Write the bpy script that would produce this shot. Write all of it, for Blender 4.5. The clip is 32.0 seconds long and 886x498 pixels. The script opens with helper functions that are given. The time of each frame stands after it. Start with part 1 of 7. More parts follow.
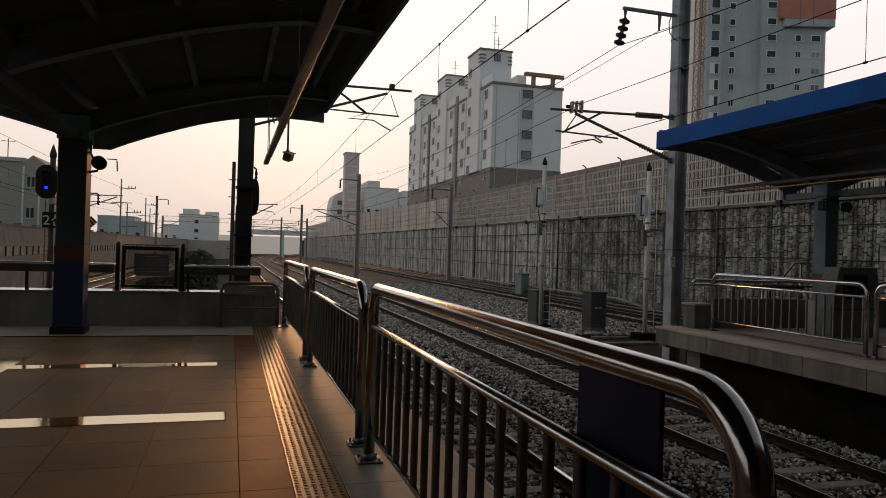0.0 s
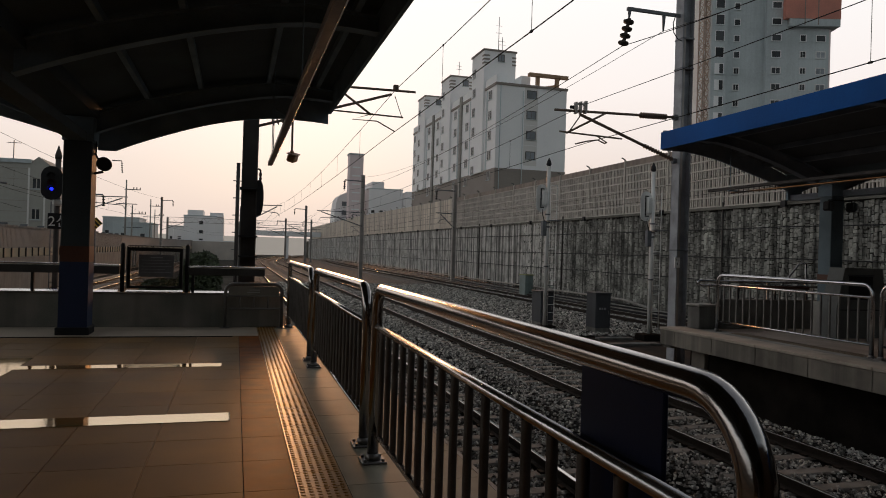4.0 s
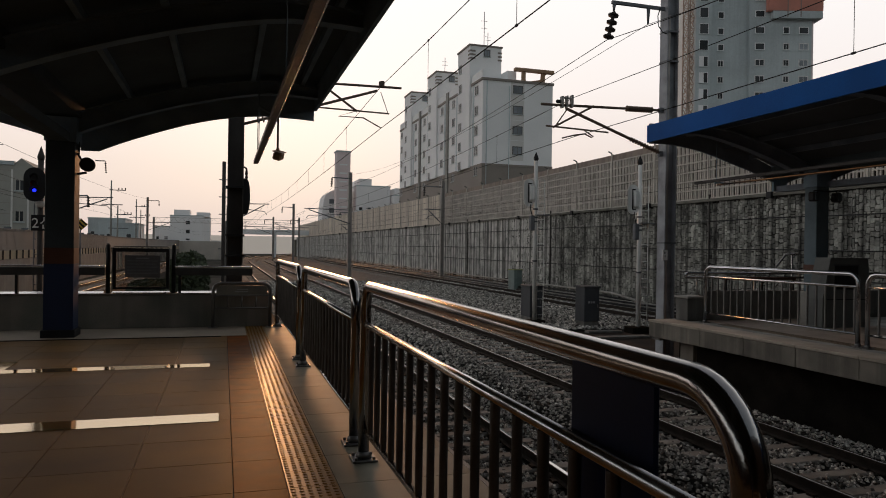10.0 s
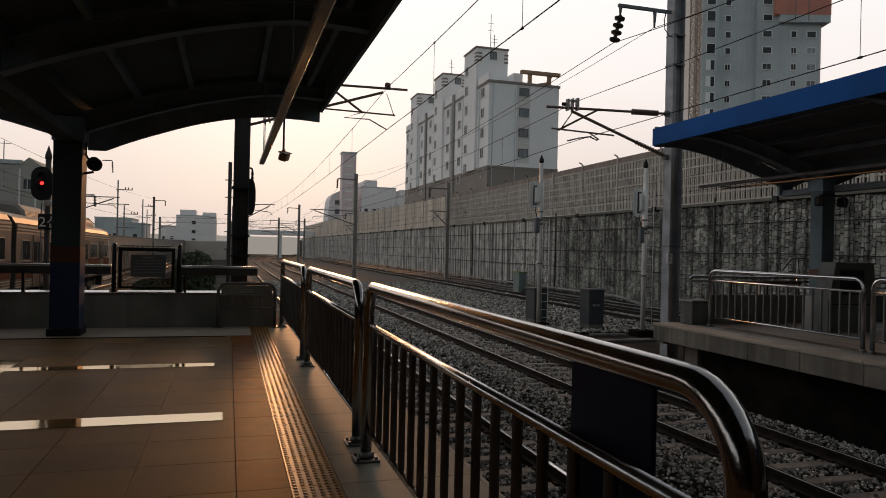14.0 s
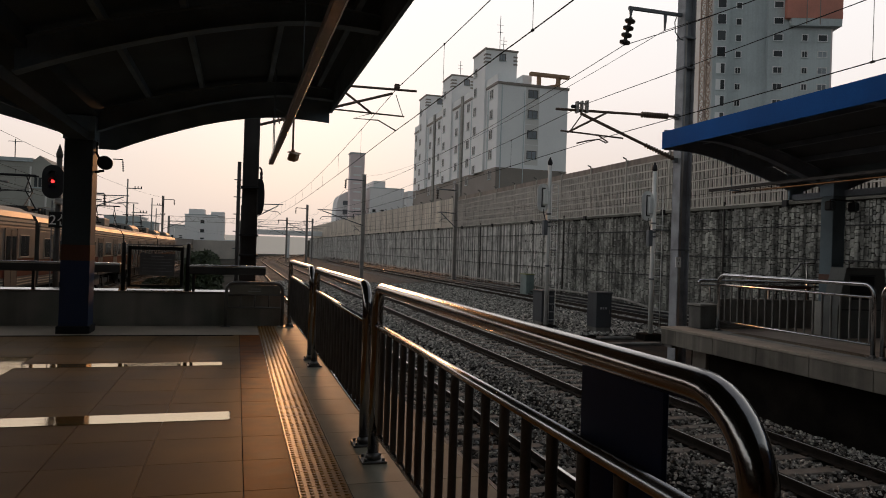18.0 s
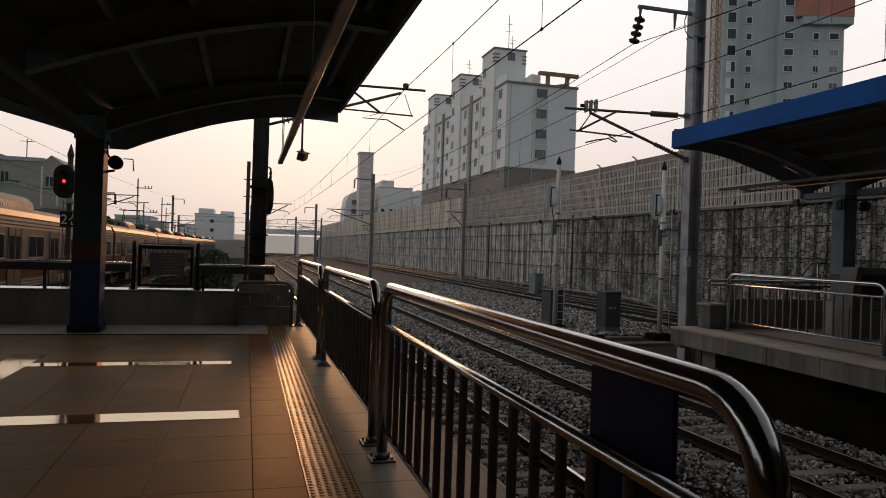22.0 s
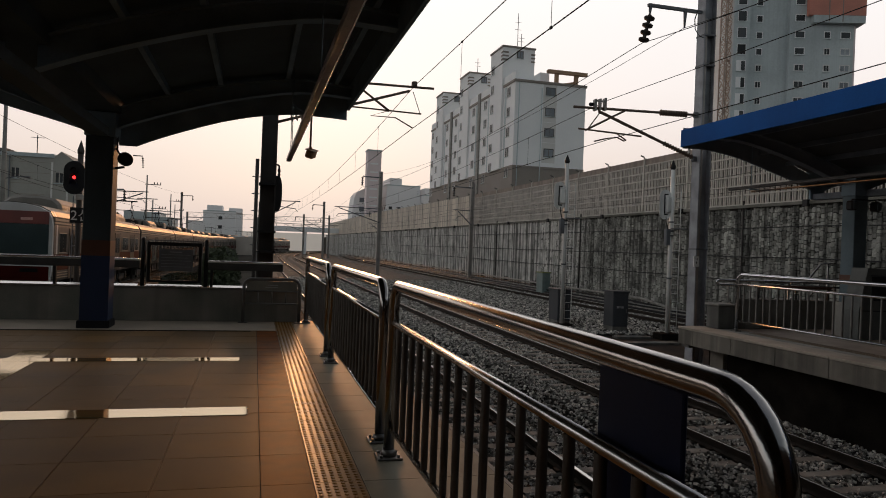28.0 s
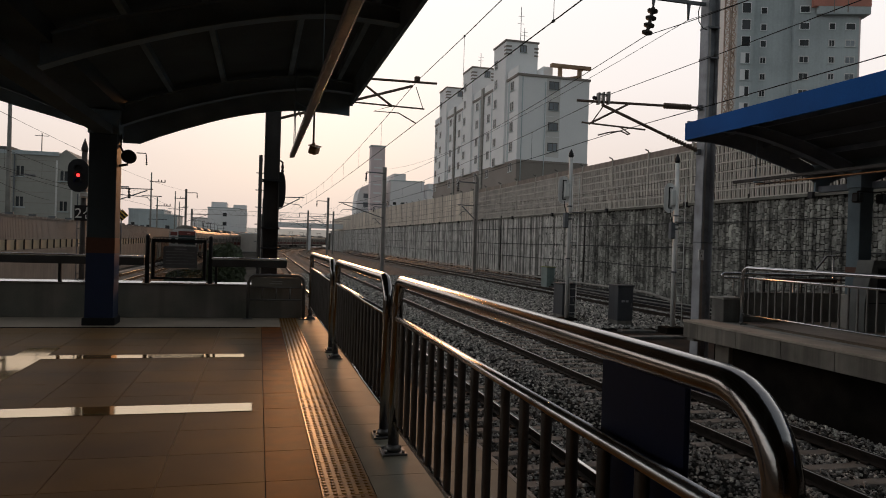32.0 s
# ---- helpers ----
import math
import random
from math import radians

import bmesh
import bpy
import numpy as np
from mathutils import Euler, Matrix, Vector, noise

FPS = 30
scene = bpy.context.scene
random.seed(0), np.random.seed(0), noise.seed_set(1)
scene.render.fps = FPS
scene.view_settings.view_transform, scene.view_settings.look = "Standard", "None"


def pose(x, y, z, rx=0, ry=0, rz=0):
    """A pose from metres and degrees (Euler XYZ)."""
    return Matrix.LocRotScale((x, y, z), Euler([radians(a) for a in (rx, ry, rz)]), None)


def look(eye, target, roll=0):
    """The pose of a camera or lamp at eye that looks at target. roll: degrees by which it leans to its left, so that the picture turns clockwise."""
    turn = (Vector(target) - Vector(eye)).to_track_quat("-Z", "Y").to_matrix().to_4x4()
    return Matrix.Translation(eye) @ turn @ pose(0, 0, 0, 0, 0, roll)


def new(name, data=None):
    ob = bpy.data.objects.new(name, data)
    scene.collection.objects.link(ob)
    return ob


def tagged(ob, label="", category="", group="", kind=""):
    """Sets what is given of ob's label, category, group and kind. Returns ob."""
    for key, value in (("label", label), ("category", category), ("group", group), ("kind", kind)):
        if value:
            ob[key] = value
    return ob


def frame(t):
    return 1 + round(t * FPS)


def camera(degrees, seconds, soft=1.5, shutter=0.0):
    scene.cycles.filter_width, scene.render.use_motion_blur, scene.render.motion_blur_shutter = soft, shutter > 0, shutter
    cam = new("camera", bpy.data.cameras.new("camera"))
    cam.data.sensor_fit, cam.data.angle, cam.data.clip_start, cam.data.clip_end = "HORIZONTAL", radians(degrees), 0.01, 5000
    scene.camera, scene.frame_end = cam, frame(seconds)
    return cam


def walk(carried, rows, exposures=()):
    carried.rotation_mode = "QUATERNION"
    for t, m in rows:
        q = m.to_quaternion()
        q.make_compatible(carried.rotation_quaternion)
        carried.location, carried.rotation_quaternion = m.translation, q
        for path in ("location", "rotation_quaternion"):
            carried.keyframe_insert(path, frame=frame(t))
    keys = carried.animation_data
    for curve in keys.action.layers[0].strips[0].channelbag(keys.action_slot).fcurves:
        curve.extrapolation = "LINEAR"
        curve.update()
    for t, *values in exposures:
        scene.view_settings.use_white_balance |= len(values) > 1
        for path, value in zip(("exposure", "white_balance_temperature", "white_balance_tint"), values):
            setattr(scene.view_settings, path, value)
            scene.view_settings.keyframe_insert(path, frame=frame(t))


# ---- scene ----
cam = camera(64.2, 32.0, soft=0.95)
PATH = [
    (0, (-0.001, -0.003, 1.449), (2.873, 9.576, 1.472), 1.77),
    (0.5, (0.005, 0.002, 1.448), (2.838, 9.593, 1.470), 1.67),
    (1, (0.009, 0.001, 1.447), (2.815, 9.599, 1.461), 1.40),
    (1.5, (0.007, -0.002, 1.448), (2.827, 9.592, 1.423), 1.42),
    (2, (0.007, 0.003, 1.447), (2.812, 9.601, 1.422), 1.51),
    (2.5, (0.006, 0.004, 1.448), (2.815, 9.602, 1.455), 1.72),
    (3, (0.005, 0.001, 1.448), (2.826, 9.595, 1.490), 1.92),
    (3.5, (0.002, -0.006, 1.449), (2.822, 9.589, 1.494), 1.86),
    (5.5, (0.005, 0.003, 1.447), (2.811, 9.601, 1.425), 1.39),
    (6, (0.007, 0.004, 1.448), (2.818, 9.601, 1.471), 1.40),
    (6.5, (0.011, 0.007, 1.446), (2.790, 9.612, 1.499), 1.35),
    (7, (0.009, 0.003, 1.447), (2.794, 9.607, 1.513), 1.23),
    (7.5, (0.006, -0.004, 1.447), (2.815, 9.594, 1.472), 1.28),
    (8, (0.001, -0.005, 1.448), (2.864, 9.577, 1.434), 1.29),
    (8.5, (0.003, -0.000, 1.449), (2.890, 9.574, 1.405), 1.28),
    (9, (0.006, 0.019, 1.446), (2.922, 9.585, 1.406), 1.15),
    (9.5, (0.007, 0.017, 1.446), (2.980, 9.565, 1.424), 1.14),
    (10, (0.013, 0.018, 1.447), (2.985, 9.566, 1.429), 0.85),
    (10.5, (0.015, 0.009, 1.446), (2.954, 9.567, 1.428), 1.26),
    (11, (0.015, 0.007, 1.444), (2.963, 9.563, 1.414), 1.20),
    (11.5, (0.017, 0.004, 1.445), (2.970, 9.558, 1.403), 1.20),
    (12, (0.012, 0.001, 1.445), (2.954, 9.559, 1.444), 1.34),
    (12.5, (0.006, -0.001, 1.447), (2.976, 9.548, 1.493), 1.56),
    (13, (-0.001, -0.009, 1.447), (2.962, 9.541, 1.538), 1.77),
    (13.5, (0.004, 0.003, 1.448), (2.941, 9.561, 1.526), 1.72),
    (14, (0.017, -0.003, 1.445), (2.920, 9.567, 1.452), 1.28),
    (14.5, (0.012, 0.005, 1.448), (2.948, 9.564, 1.387), 1.20),
    (16.5, (0.009, 0.011, 1.448), (2.895, 9.585, 1.512), 1.49),
    (17, (0.007, 0.013, 1.448), (2.874, 9.593, 1.478), 1.35),
    (17.5, (0.005, -0.001, 1.449), (2.834, 9.591, 1.430), 1.53),
    (18, (0.008, 0.002, 1.447), (2.810, 9.601, 1.470), 1.81),
    (18.5, (0.002, 0.005, 1.449), (2.764, 9.616, 1.496), 2.00),
    (19, (0.001, -0.002, 1.448), (2.735, 9.617, 1.499), 2.16),
    (19.5, (0.001, 0.002, 1.449), (2.694, 9.633, 1.467), 2.09),
    (20, (0.002, -0.003, 1.450), (2.685, 9.630, 1.421), 2.10),
    (20.5, (0.004, 0.005, 1.449), (2.711, 9.631, 1.387), 2.02),
    (21, (0.007, 0.006, 1.448), (2.682, 9.642, 1.423), 2.03),
    (21.5, (0.010, 0.003, 1.447), (2.683, 9.639, 1.459), 1.88),
    (22, (0.007, 0.003, 1.447), (2.692, 9.636, 1.458), 1.84),
    (22.5, (0.006, 0.006, 1.447), (2.703, 9.635, 1.444), 1.85),
    (23, (0.007, 0.005, 1.447), (2.710, 9.633, 1.426), 1.72),
    (23.5, (0.012, 0.010, 1.447), (2.664, 9.652, 1.413), 1.66),
    (24, (0.012, 0.005, 1.446), (2.688, 9.640, 1.362), 1.61),
    (24.5, (0.009, 0.003, 1.447), (2.701, 9.634, 1.373), 1.63),
    (25, (0.012, 0.007, 1.447), (2.709, 9.637, 1.429), 1.67),
    (25.5, (0.014, 0.008, 1.445), (2.737, 9.630, 1.461), 1.72),
    (27.5, (0.007, 0.008, 1.449), (2.611, 9.663, 1.379), 1.88),
    (28, (0.002, 0.003, 1.449), (2.587, 9.663, 1.429), 2.19),
    (28.5, (0.004, 0.001, 1.449), (2.568, 9.666, 1.498), 2.36),
    (29, (-0.000, -0.001, 1.449), (2.548, 9.669, 1.521), 2.63),
    (29.5, (-0.004, -0.001, 1.451), (2.513, 9.677, 1.507), 2.70),
    (30, (-0.004, -0.004, 1.451), (2.488, 9.681, 1.476), 2.57),
    (30.5, (0.005, 0.003, 1.448), (2.505, 9.686, 1.433), 2.36),
    (31, (0.004, 0.008, 1.449), (2.536, 9.682, 1.410), 2.24),
    (31.5, (0.006, 0.003, 1.449), (2.536, 9.677, 1.388), 1.93),
    (32, (0.013, 0.009, 1.448), (2.540, 9.684, 1.358), 1.79),
]
walk(cam, [(t, look(eye, target, roll)) for t, eye, target, roll in PATH])

# ---- light ----
SUN_AZ, SUN_EL = 4.4, 9.3          # degrees right of the track axis (+y), and above the horizon
scene.view_settings.exposure = 0.0
world = bpy.data.worlds.new("sky")
scene.world = world
world.use_nodes = True
wn, wl = world.node_tree.nodes, world.node_tree.links
wn.clear()
sky = wn.new("ShaderNodeTexSky")
sky.sky_type = "NISHITA"
sky.sun_disc = False
sky.sun_elevation = radians(SUN_EL)
sky.sun_rotation = radians(SUN_AZ)
sky.air_density, sky.dust_density, sky.ozone_density = 1.0, 6.0, 1.0
# hazy evening air: brightest low down towards the sun, dim overhead and behind
tcw = wn.new("ShaderNodeTexCoord")
sep = wn.new("ShaderNodeSeparateXYZ")
wl.new(tcw.outputs["Generated"], sep.inputs[0])
ramp = wn.new("ShaderNodeValToRGB")
els = ramp.color_ramp.elements
els[0].position, els[0].color = 0.0, (0.750, 0.615, 0.560, 1)
els[1].position, els[1].color = 1.0, (0.150, 0.156, 0.178, 1)
for pos, c in ((0.10, (0.815, 0.704, 0.650, 1)), (0.22, (0.945, 0.872, 0.842, 1)), (0.36, (1.000, 0.975, 0.965, 1)), (0.62, (0.300, 0.304, 0.325, 1))):
    e = els.new(pos)
    e.color = c
wl.new(sep.outputs["Z"], ramp.inputs[0])
dot = wn.new("ShaderNodeVectorMath")
dot.operation = "DOT_PRODUCT"
dot.inputs[1].default_value = (math.sin(radians(SUN_AZ)), math.cos(radians(SUN_AZ)), 0.1)
wl.new(tcw.outputs["Generated"], dot.inputs[0])
side = wn.new("ShaderNodeMapRange")
side.interpolation_type = "SMOOTHSTEP"
side.inputs[1].default_value, side.inputs[2].default_value = -0.95, 0.80
side.inputs[3].default_value, side.inputs[4].default_value = 0.0, 1.0
wl.new(dot.outputs["Value"], side.inputs[0])
lit = wn.new("ShaderNodeMixRGB")
lit.blend_type, lit.inputs[0].default_value = "MULTIPLY", 1.0
wl.new(ramp.outputs[0], lit.inputs[1])
tint = wn.new("ShaderNodeMixRGB")
tint.inputs[1].default_value, tint.inputs[2].default_value = (4.1, 4.75, 4.95, 1), (10.2, 10.2, 10.2, 1)
wl.new(side.outputs[0], tint.inputs[0])
wl.new(tint.outputs[0], lit.inputs[2])
haze = wn.new("ShaderNodeMixRGB")
haze.blend_type, haze.inputs[0].default_value = "MIX", 0.968
wl.new(sky.outputs[0], haze.inputs[1])
wl.new(lit.outputs[0], haze.inputs[2])
bg = wn.new("ShaderNodeBackground")
bg.inputs[1].default_value = 0.102
wo = wn.new("ShaderNodeOutputWorld")
wl.new(haze.outputs[0], bg.inputs[0])
wl.new(bg.outputs[0], wo.inputs[0])

sun = new("sun", bpy.data.lights.new("sun", "SUN"))
sun.data.energy, sun.data.angle, sun.data.color = 0.85, radians(9.0), (1.0, 0.44, 0.16)
SUN_DIR = Vector((math.sin(radians(SUN_AZ)) * math.cos(radians(SUN_EL)), math.cos(radians(SUN_AZ)) * math.cos(radians(SUN_EL)), math.sin(radians(SUN_EL))))
sun.matrix_world = look(SUN_DIR * 100, (0, 0, 0))


# ---- materials ----
def mat(name, col, rough=0.6, metal=0.0, col2=None, scale=6.0, fine=80.0, bump=0.15, vary=0.0, spec=0.5, streak=0.0, stretch=(1, 1, 1), emit=0.0, local=False, graze=0.0, graze_col=None):
    """Base colour between col and col2 by two scales of noise, bump by the fine one; vary: per-object brightness;
    streak: vertical dirt; local: the grain moves with the object; the last two: a sheen standing in for sky gloss at
    low angles.
    """
    m = bpy.data.materials.new(name)
    m.use_nodes = True
    n, l = m.node_tree.nodes, m.node_tree.links
    b = n["Principled BSDF"]
    b.inputs["Roughness"].default_value = rough
    b.inputs["Metallic"].default_value = metal
    b.inputs["Specular IOR Level"].default_value = spec
    col2 = col2 or tuple(c * 0.72 for c in col)
    tc = n.new("ShaderNodeTexCoord")
    mp = n.new("ShaderNodeMapping")
    mp.inputs["Scale"].default_value = stretch
    where = tc.outputs["Object"] if local else n.new("ShaderNodeNewGeometry").outputs["Position"]
    l.new(where, mp.inputs[0])
    a = n.new("ShaderNodeTexNoise")
    a.inputs["Scale"].default_value, a.inputs["Detail"].default_value = scale, 6
    f = n.new("ShaderNodeTexNoise")
    f.inputs["Scale"].default_value, f.inputs["Detail"].default_value = fine, 3
    l.new(mp.outputs[0], a.inputs["Vector"])
    l.new(mp.outputs[0], f.inputs["Vector"])
    ad = n.new("ShaderNodeMath")
    ad.operation = "MULTIPLY_ADD"
    ad.inputs[1].default_value = 0.35
    l.new(f.outputs[0], ad.inputs[0])
    l.new(a.outputs[0], ad.inputs[2])
    rp = n.new("ShaderNodeValToRGB")
    rp.color_ramp.elements[0].position, rp.color_ramp.elements[0].color = 0.5, (*col2, 1)
    rp.color_ramp.elements[1].position, rp.color_ramp.elements[1].color = 0.82, (*col, 1)
    l.new(ad.outputs[0], rp.inputs[0])
    out = rp.outputs[0]
    if streak:
        sm = n.new("ShaderNodeMapping")
        sm.inputs["Scale"].default_value = (2.2, 2.2, 0.05)
        l.new(where, sm.inputs[0])
        s = n.new("ShaderNodeTexNoise")
        s.inputs["Scale"].default_value, s.inputs["Detail"].default_value = 1.3, 5
        l.new(sm.outputs[0], s.inputs["Vector"])
        sr = n.new("ShaderNodeMapRange")
        sr.inputs[1].default_value, sr.inputs[2].default_value = 0.46, 0.58
        sr.inputs[3].default_value, sr.inputs[4].default_value = 1.0, 1.0 - streak
        l.new(s.outputs[0], sr.inputs[0])
        mx = n.new("ShaderNodeMixRGB")
        mx.blend_type, mx.inputs[0].default_value = "MULTIPLY", 1.0
        l.new(out, mx.inputs[1])
        l.new(sr.outputs[0], mx.inputs[2])
        out = mx.outputs[0]
    if vary:
        oi = n.new("ShaderNodeObjectInfo")
        ge = n.new("ShaderNodeNewGeometry")
        sm2 = n.new("ShaderNodeMath")
        sm2.operation = "ADD"
        l.new(oi.outputs["Random"], sm2.inputs[0])
        l.new(ge.outputs["Random Per Island"], sm2.inputs[1])
        fr = n.new("ShaderNodeMath")
        fr.operation = "FRACT"
        l.new(sm2.outputs[0], fr.inputs[0])
        vr = n.new("ShaderNodeMapRange")
        vr.inputs[3].default_value, vr.inputs[4].default_value = 1 - vary, 1 + vary
        l.new(fr.outputs[0], vr.inputs[0])
        mv = n.new("ShaderNodeMixRGB")
        mv.blend_type, mv.inputs[0].default_value = "MULTIPLY", 1.0
        l.new(out, mv.inputs[1])
        l.new(vr.outputs[0], mv.inputs[2])
        out = mv.outputs[0]
    l.new(out, b.inputs["Base Color"])
    rr = n.new("ShaderNodeMapRange")
    rr.inputs[3].default_value, rr.inputs[4].default_value = max(0.02, rough * 0.85), min(1, rough * 1.15)
    l.new(a.outputs[0], rr.inputs[0])
    l.new(rr.outputs[0], b.inputs["Roughness"])
    if bump:
        bp = n.new("ShaderNodeBump")
        bp.inputs["Strength"].default_value, bp.inputs["Distance"].default_value = bump, 0.02
        l.new(ad.outputs[0], bp.inputs["Height"])
        l.new(bp.outputs[0], b.inputs["Normal"])
    # sheen that lightens floors at low angles, in place of reflected sky
    if graze:
        b.inputs["Sheen Weight"].default_value, b.inputs["Sheen Roughness"].default_value = graze, 0.15 if graze_col else 0.35
        b.inputs["Sheen Tint"].default_value = (*(graze_col or [min(1.0, c * 3 + 0.3) for c in col]), 1)
    if emit:
        b.inputs["Emission Color"].default_value = (*col, 1)
        b.inputs["Emission Strength"].default_value = emit
    return m


def glass(name, tint=(0.9, 0.95, 0.95), rough=0.02, mixin=0.35):
    """Thin pane: mostly clear, with a mirror gloss by Fresnel."""
    m = bpy.data.materials.new(name)
    m.use_nodes = True
    n, l = m.node_tree.nodes, m.node_tree.links
    n.remove(n["Principled BSDF"])
    t = n.new("ShaderNodeBsdfTransparent")
    t.inputs[0].default_value = (*tint, 1)
    g = n.new("ShaderNodeBsdfGlossy")
    g.inputs["Roughness"].default_value = rough
    fr = n.new("ShaderNodeFresnel")
    fr.inputs[0].default_value = 1.5
    mx = n.new("ShaderNodeMixShader")
    l.new(fr.outputs[0], mx.inputs[0])
    l.new(t.outputs[0], mx.inputs[1])
    l.new(g.outputs[0], mx.inputs[2])
    l.new(mx.outputs[0], n["Material Output"].inputs[0])
    return m


# brown granite tinted further: part of the low sun's orange is in the colour
GRANITE = mat("granite_tile", (0.19, 0.101, 0.030), 0.50, 0, (0.12, 0.065, 0.021), 0.9, 130, 0.04, 0.16, spec=0.03, graze=0.9, graze_col=(0.82, 0.74, 0.60))
GRANITE_PALE = mat("pale_edge_granite", (0.285, 0.262, 0.195), 0.6, 0, (0.205, 0.19, 0.15), 2.2, 160, 0.04, 0.10, spec=0.12, graze=0.3, graze_col=(0.8, 0.78, 0.7))
BORDER = mat("worn_grey_border_screed", (0.50, 0.42, 0.33), 0.6, 0, (0.35, 0.295, 0.235), 1.1, 60, 0.05, spec=0.12, graze=0.5, graze_col=(0.85, 0.82, 0.76))
# red tile deepened, the sun's warm glow included in its colour
GRANITE_RED = mat("granite_red_tile", (0.25, 0.082, 0.017), 0.5, 0, (0.14, 0.048, 0.011), 3.5, 160, 0.06, 0.10, spec=0.025)
GROUT = mat("grout", (0.10, 0.095, 0.09), 0.85, 0, None, 8, 90)
TACTILE = mat("tactile_yellow", (0.30, 0.145, 0.020), 0.36, 0, (0.17, 0.078, 0.011), 4, 120, 0.05, 0.08, spec=0.28)
STEEL = mat("stainless_steel", (0.42, 0.405, 0.395), 0.15, 1.0, (0.31, 0.297, 0.285), 5, 140, 0.03)
STEEL_BRIGHT = mat("bright_polished_steel", (0.80, 0.78, 0.76), 0.22, 1.0, (0.66, 0.64, 0.62), 5, 140, 0.03)
# brighter, cooler copy of the steel so far rails' highlights turn whiter
STEEL_FAR = mat("brighter_stainless_steel", (0.56, 0.57, 0.585), 0.2, 1.0, (0.44, 0.45, 0.46), 5, 140, 0.03)
STEEL_DULL = mat("dull_stainless_steel", (0.25, 0.243, 0.236), 0.5, 1.0, (0.18, 0.174, 0.168), 6, 140, 0.05)
STEEL_SATIN = mat("satin_stainless_steel", (0.80, 0.77, 0.74), 0.24, 1.0, (0.62, 0.60, 0.575), 5, 140, 0.04)
STEEL_BAR = mat("dark_steel_bar", (0.15, 0.143, 0.136), 0.42, 1.0, (0.10, 0.095, 0.09), 6, 140, 0.05)


def polished(name, base, sheen):
    """Polished stone: a mirror gloss over a dull base."""
    m = mat(name, base, 0.5, 0, None, 1.2, 90, 0.0)
    n, l = m.node_tree.nodes, m.node_tree.links
    old = n["Principled BSDF"]
    d = n.new("ShaderNodeBsdfDiffuse")
    l.new(old.inputs["Base Color"].links[0].from_socket, d.inputs[0])
    g = n.new("ShaderNodeBsdfGlossy")
    g.inputs["Color"].default_value, g.inputs["Roughness"].default_value = (*sheen, 1), 0.06
    w = n.new("ShaderNodeTexNoise")
    w.inputs["Scale"].default_value, w.inputs["Detail"].default_value = 7.0, 3
    b = n.new("ShaderNodeBump")
    b.inputs["Strength"].default_value, b.inputs["Distance"].default_value = 0.02, 0.02
    l.new(n.new("ShaderNodeNewGeometry").outputs["Position"], w.inputs["Vector"])
    l.new(w.outputs[0], b.inputs["Height"])
    l.new(b.outputs[0], g.inputs["Normal"])
    a = n.new("ShaderNodeAddShader")
    l.new(d.outputs[0], a.inputs[0])
    l.new(g.outputs[0], a.inputs[1])
    l.new(a.outputs[0], n["Material Output"].inputs[0])
    n.remove(old)
    return m


POLISHED = polished("polished_granite_strip", (0.13, 0.08, 0.03), (0.55, 0.475, 0.365))
CONCRETE = mat("concrete", (0.36, 0.35, 0.32), 0.8, 0, (0.25, 0.24, 0.22), 1.6, 60, 0.3, 0.04, streak=0.25)
# near-black concrete: platform underside's deep shade as colour; also a dark drain and footing
NEAR_BLACK = mat("near_black_concrete", (0.022, 0.0185, 0.0155), 0.95, 0, (0.008, 0.007, 0.006), 1.5, 40, 0.3, spec=0.03)
CONCRETE_DARK = mat("weathered_concrete", (0.20, 0.195, 0.18), 0.85, 0, (0.12, 0.115, 0.105), 1.8, 50, 0.35, 0.05, streak=0.35)
PAINT_BLUE = mat("blue_fascia_paint", (0.007, 0.10, 0.37), 0.5, 0, (0.005, 0.07, 0.26), 0.8, 40, 0.02, spec=0.06)
PAINT_COLUMN = mat("blue_grey_column_paint", (0.15, 0.195, 0.22), 0.6, 0, (0.10, 0.135, 0.155), 1.5, 50, 0.04, spec=0.12)
# darker copy of the column paint: backlit shade put into the colour
PAINT_COLUMN_SHADE = mat("shade_dark_column_paint", (0.062, 0.077, 0.086), 0.6, 0, (0.042, 0.053, 0.06), 1.5, 50, 0.04, spec=0.15)
PAINT_NAVY = mat("navy_column_paint", (0.013, 0.03, 0.085), 0.5, 0, (0.010, 0.023, 0.066), 2, 50, 0.04)
PAINT_ORANGE = mat("orange_band_paint", (0.11, 0.038, 0.02), 0.55, 0, (0.075, 0.028, 0.015), 2, 50, 0.04)
ROOF_STEEL = mat("grey_roof_steel", (0.25, 0.335, 0.40), 0.75, 0.0, (0.17, 0.23, 0.275), 2, 50, 0.05, spec=0.2)
ROOF_DECK = mat("dark_roof_deck", (0.105, 0.132, 0.145), 0.8, 0.0, (0.075, 0.094, 0.102), 1.2, 40, 0.08, spec=0.2)
TRAY = mat("galvanised_cable_tray", (0.26, 0.20, 0.15), 0.45, 0.5, (0.15, 0.11, 0.08), 4, 70, 0.05)
MAST = mat("galvanised_mast_steel", (0.17, 0.178, 0.195), 0.55, 0.15, (0.11, 0.116, 0.127), 2.5, 60, 0.08, streak=0.2)
# darker mast steel: the near mast's backlit shade put into the colour
MAST_DARK = mat("dark_mast_steel", (0.075, 0.068, 0.064), 0.65, 0.1, (0.048, 0.043, 0.04), 2.5, 60, 0.08, streak=0.2, spec=0.25)
PARAPET = mat("dark_parapet_concrete", (0.28, 0.25, 0.22), 0.9, 0, (0.16, 0.163, 0.137), 1.4, 50, 0.35, streak=0.2)
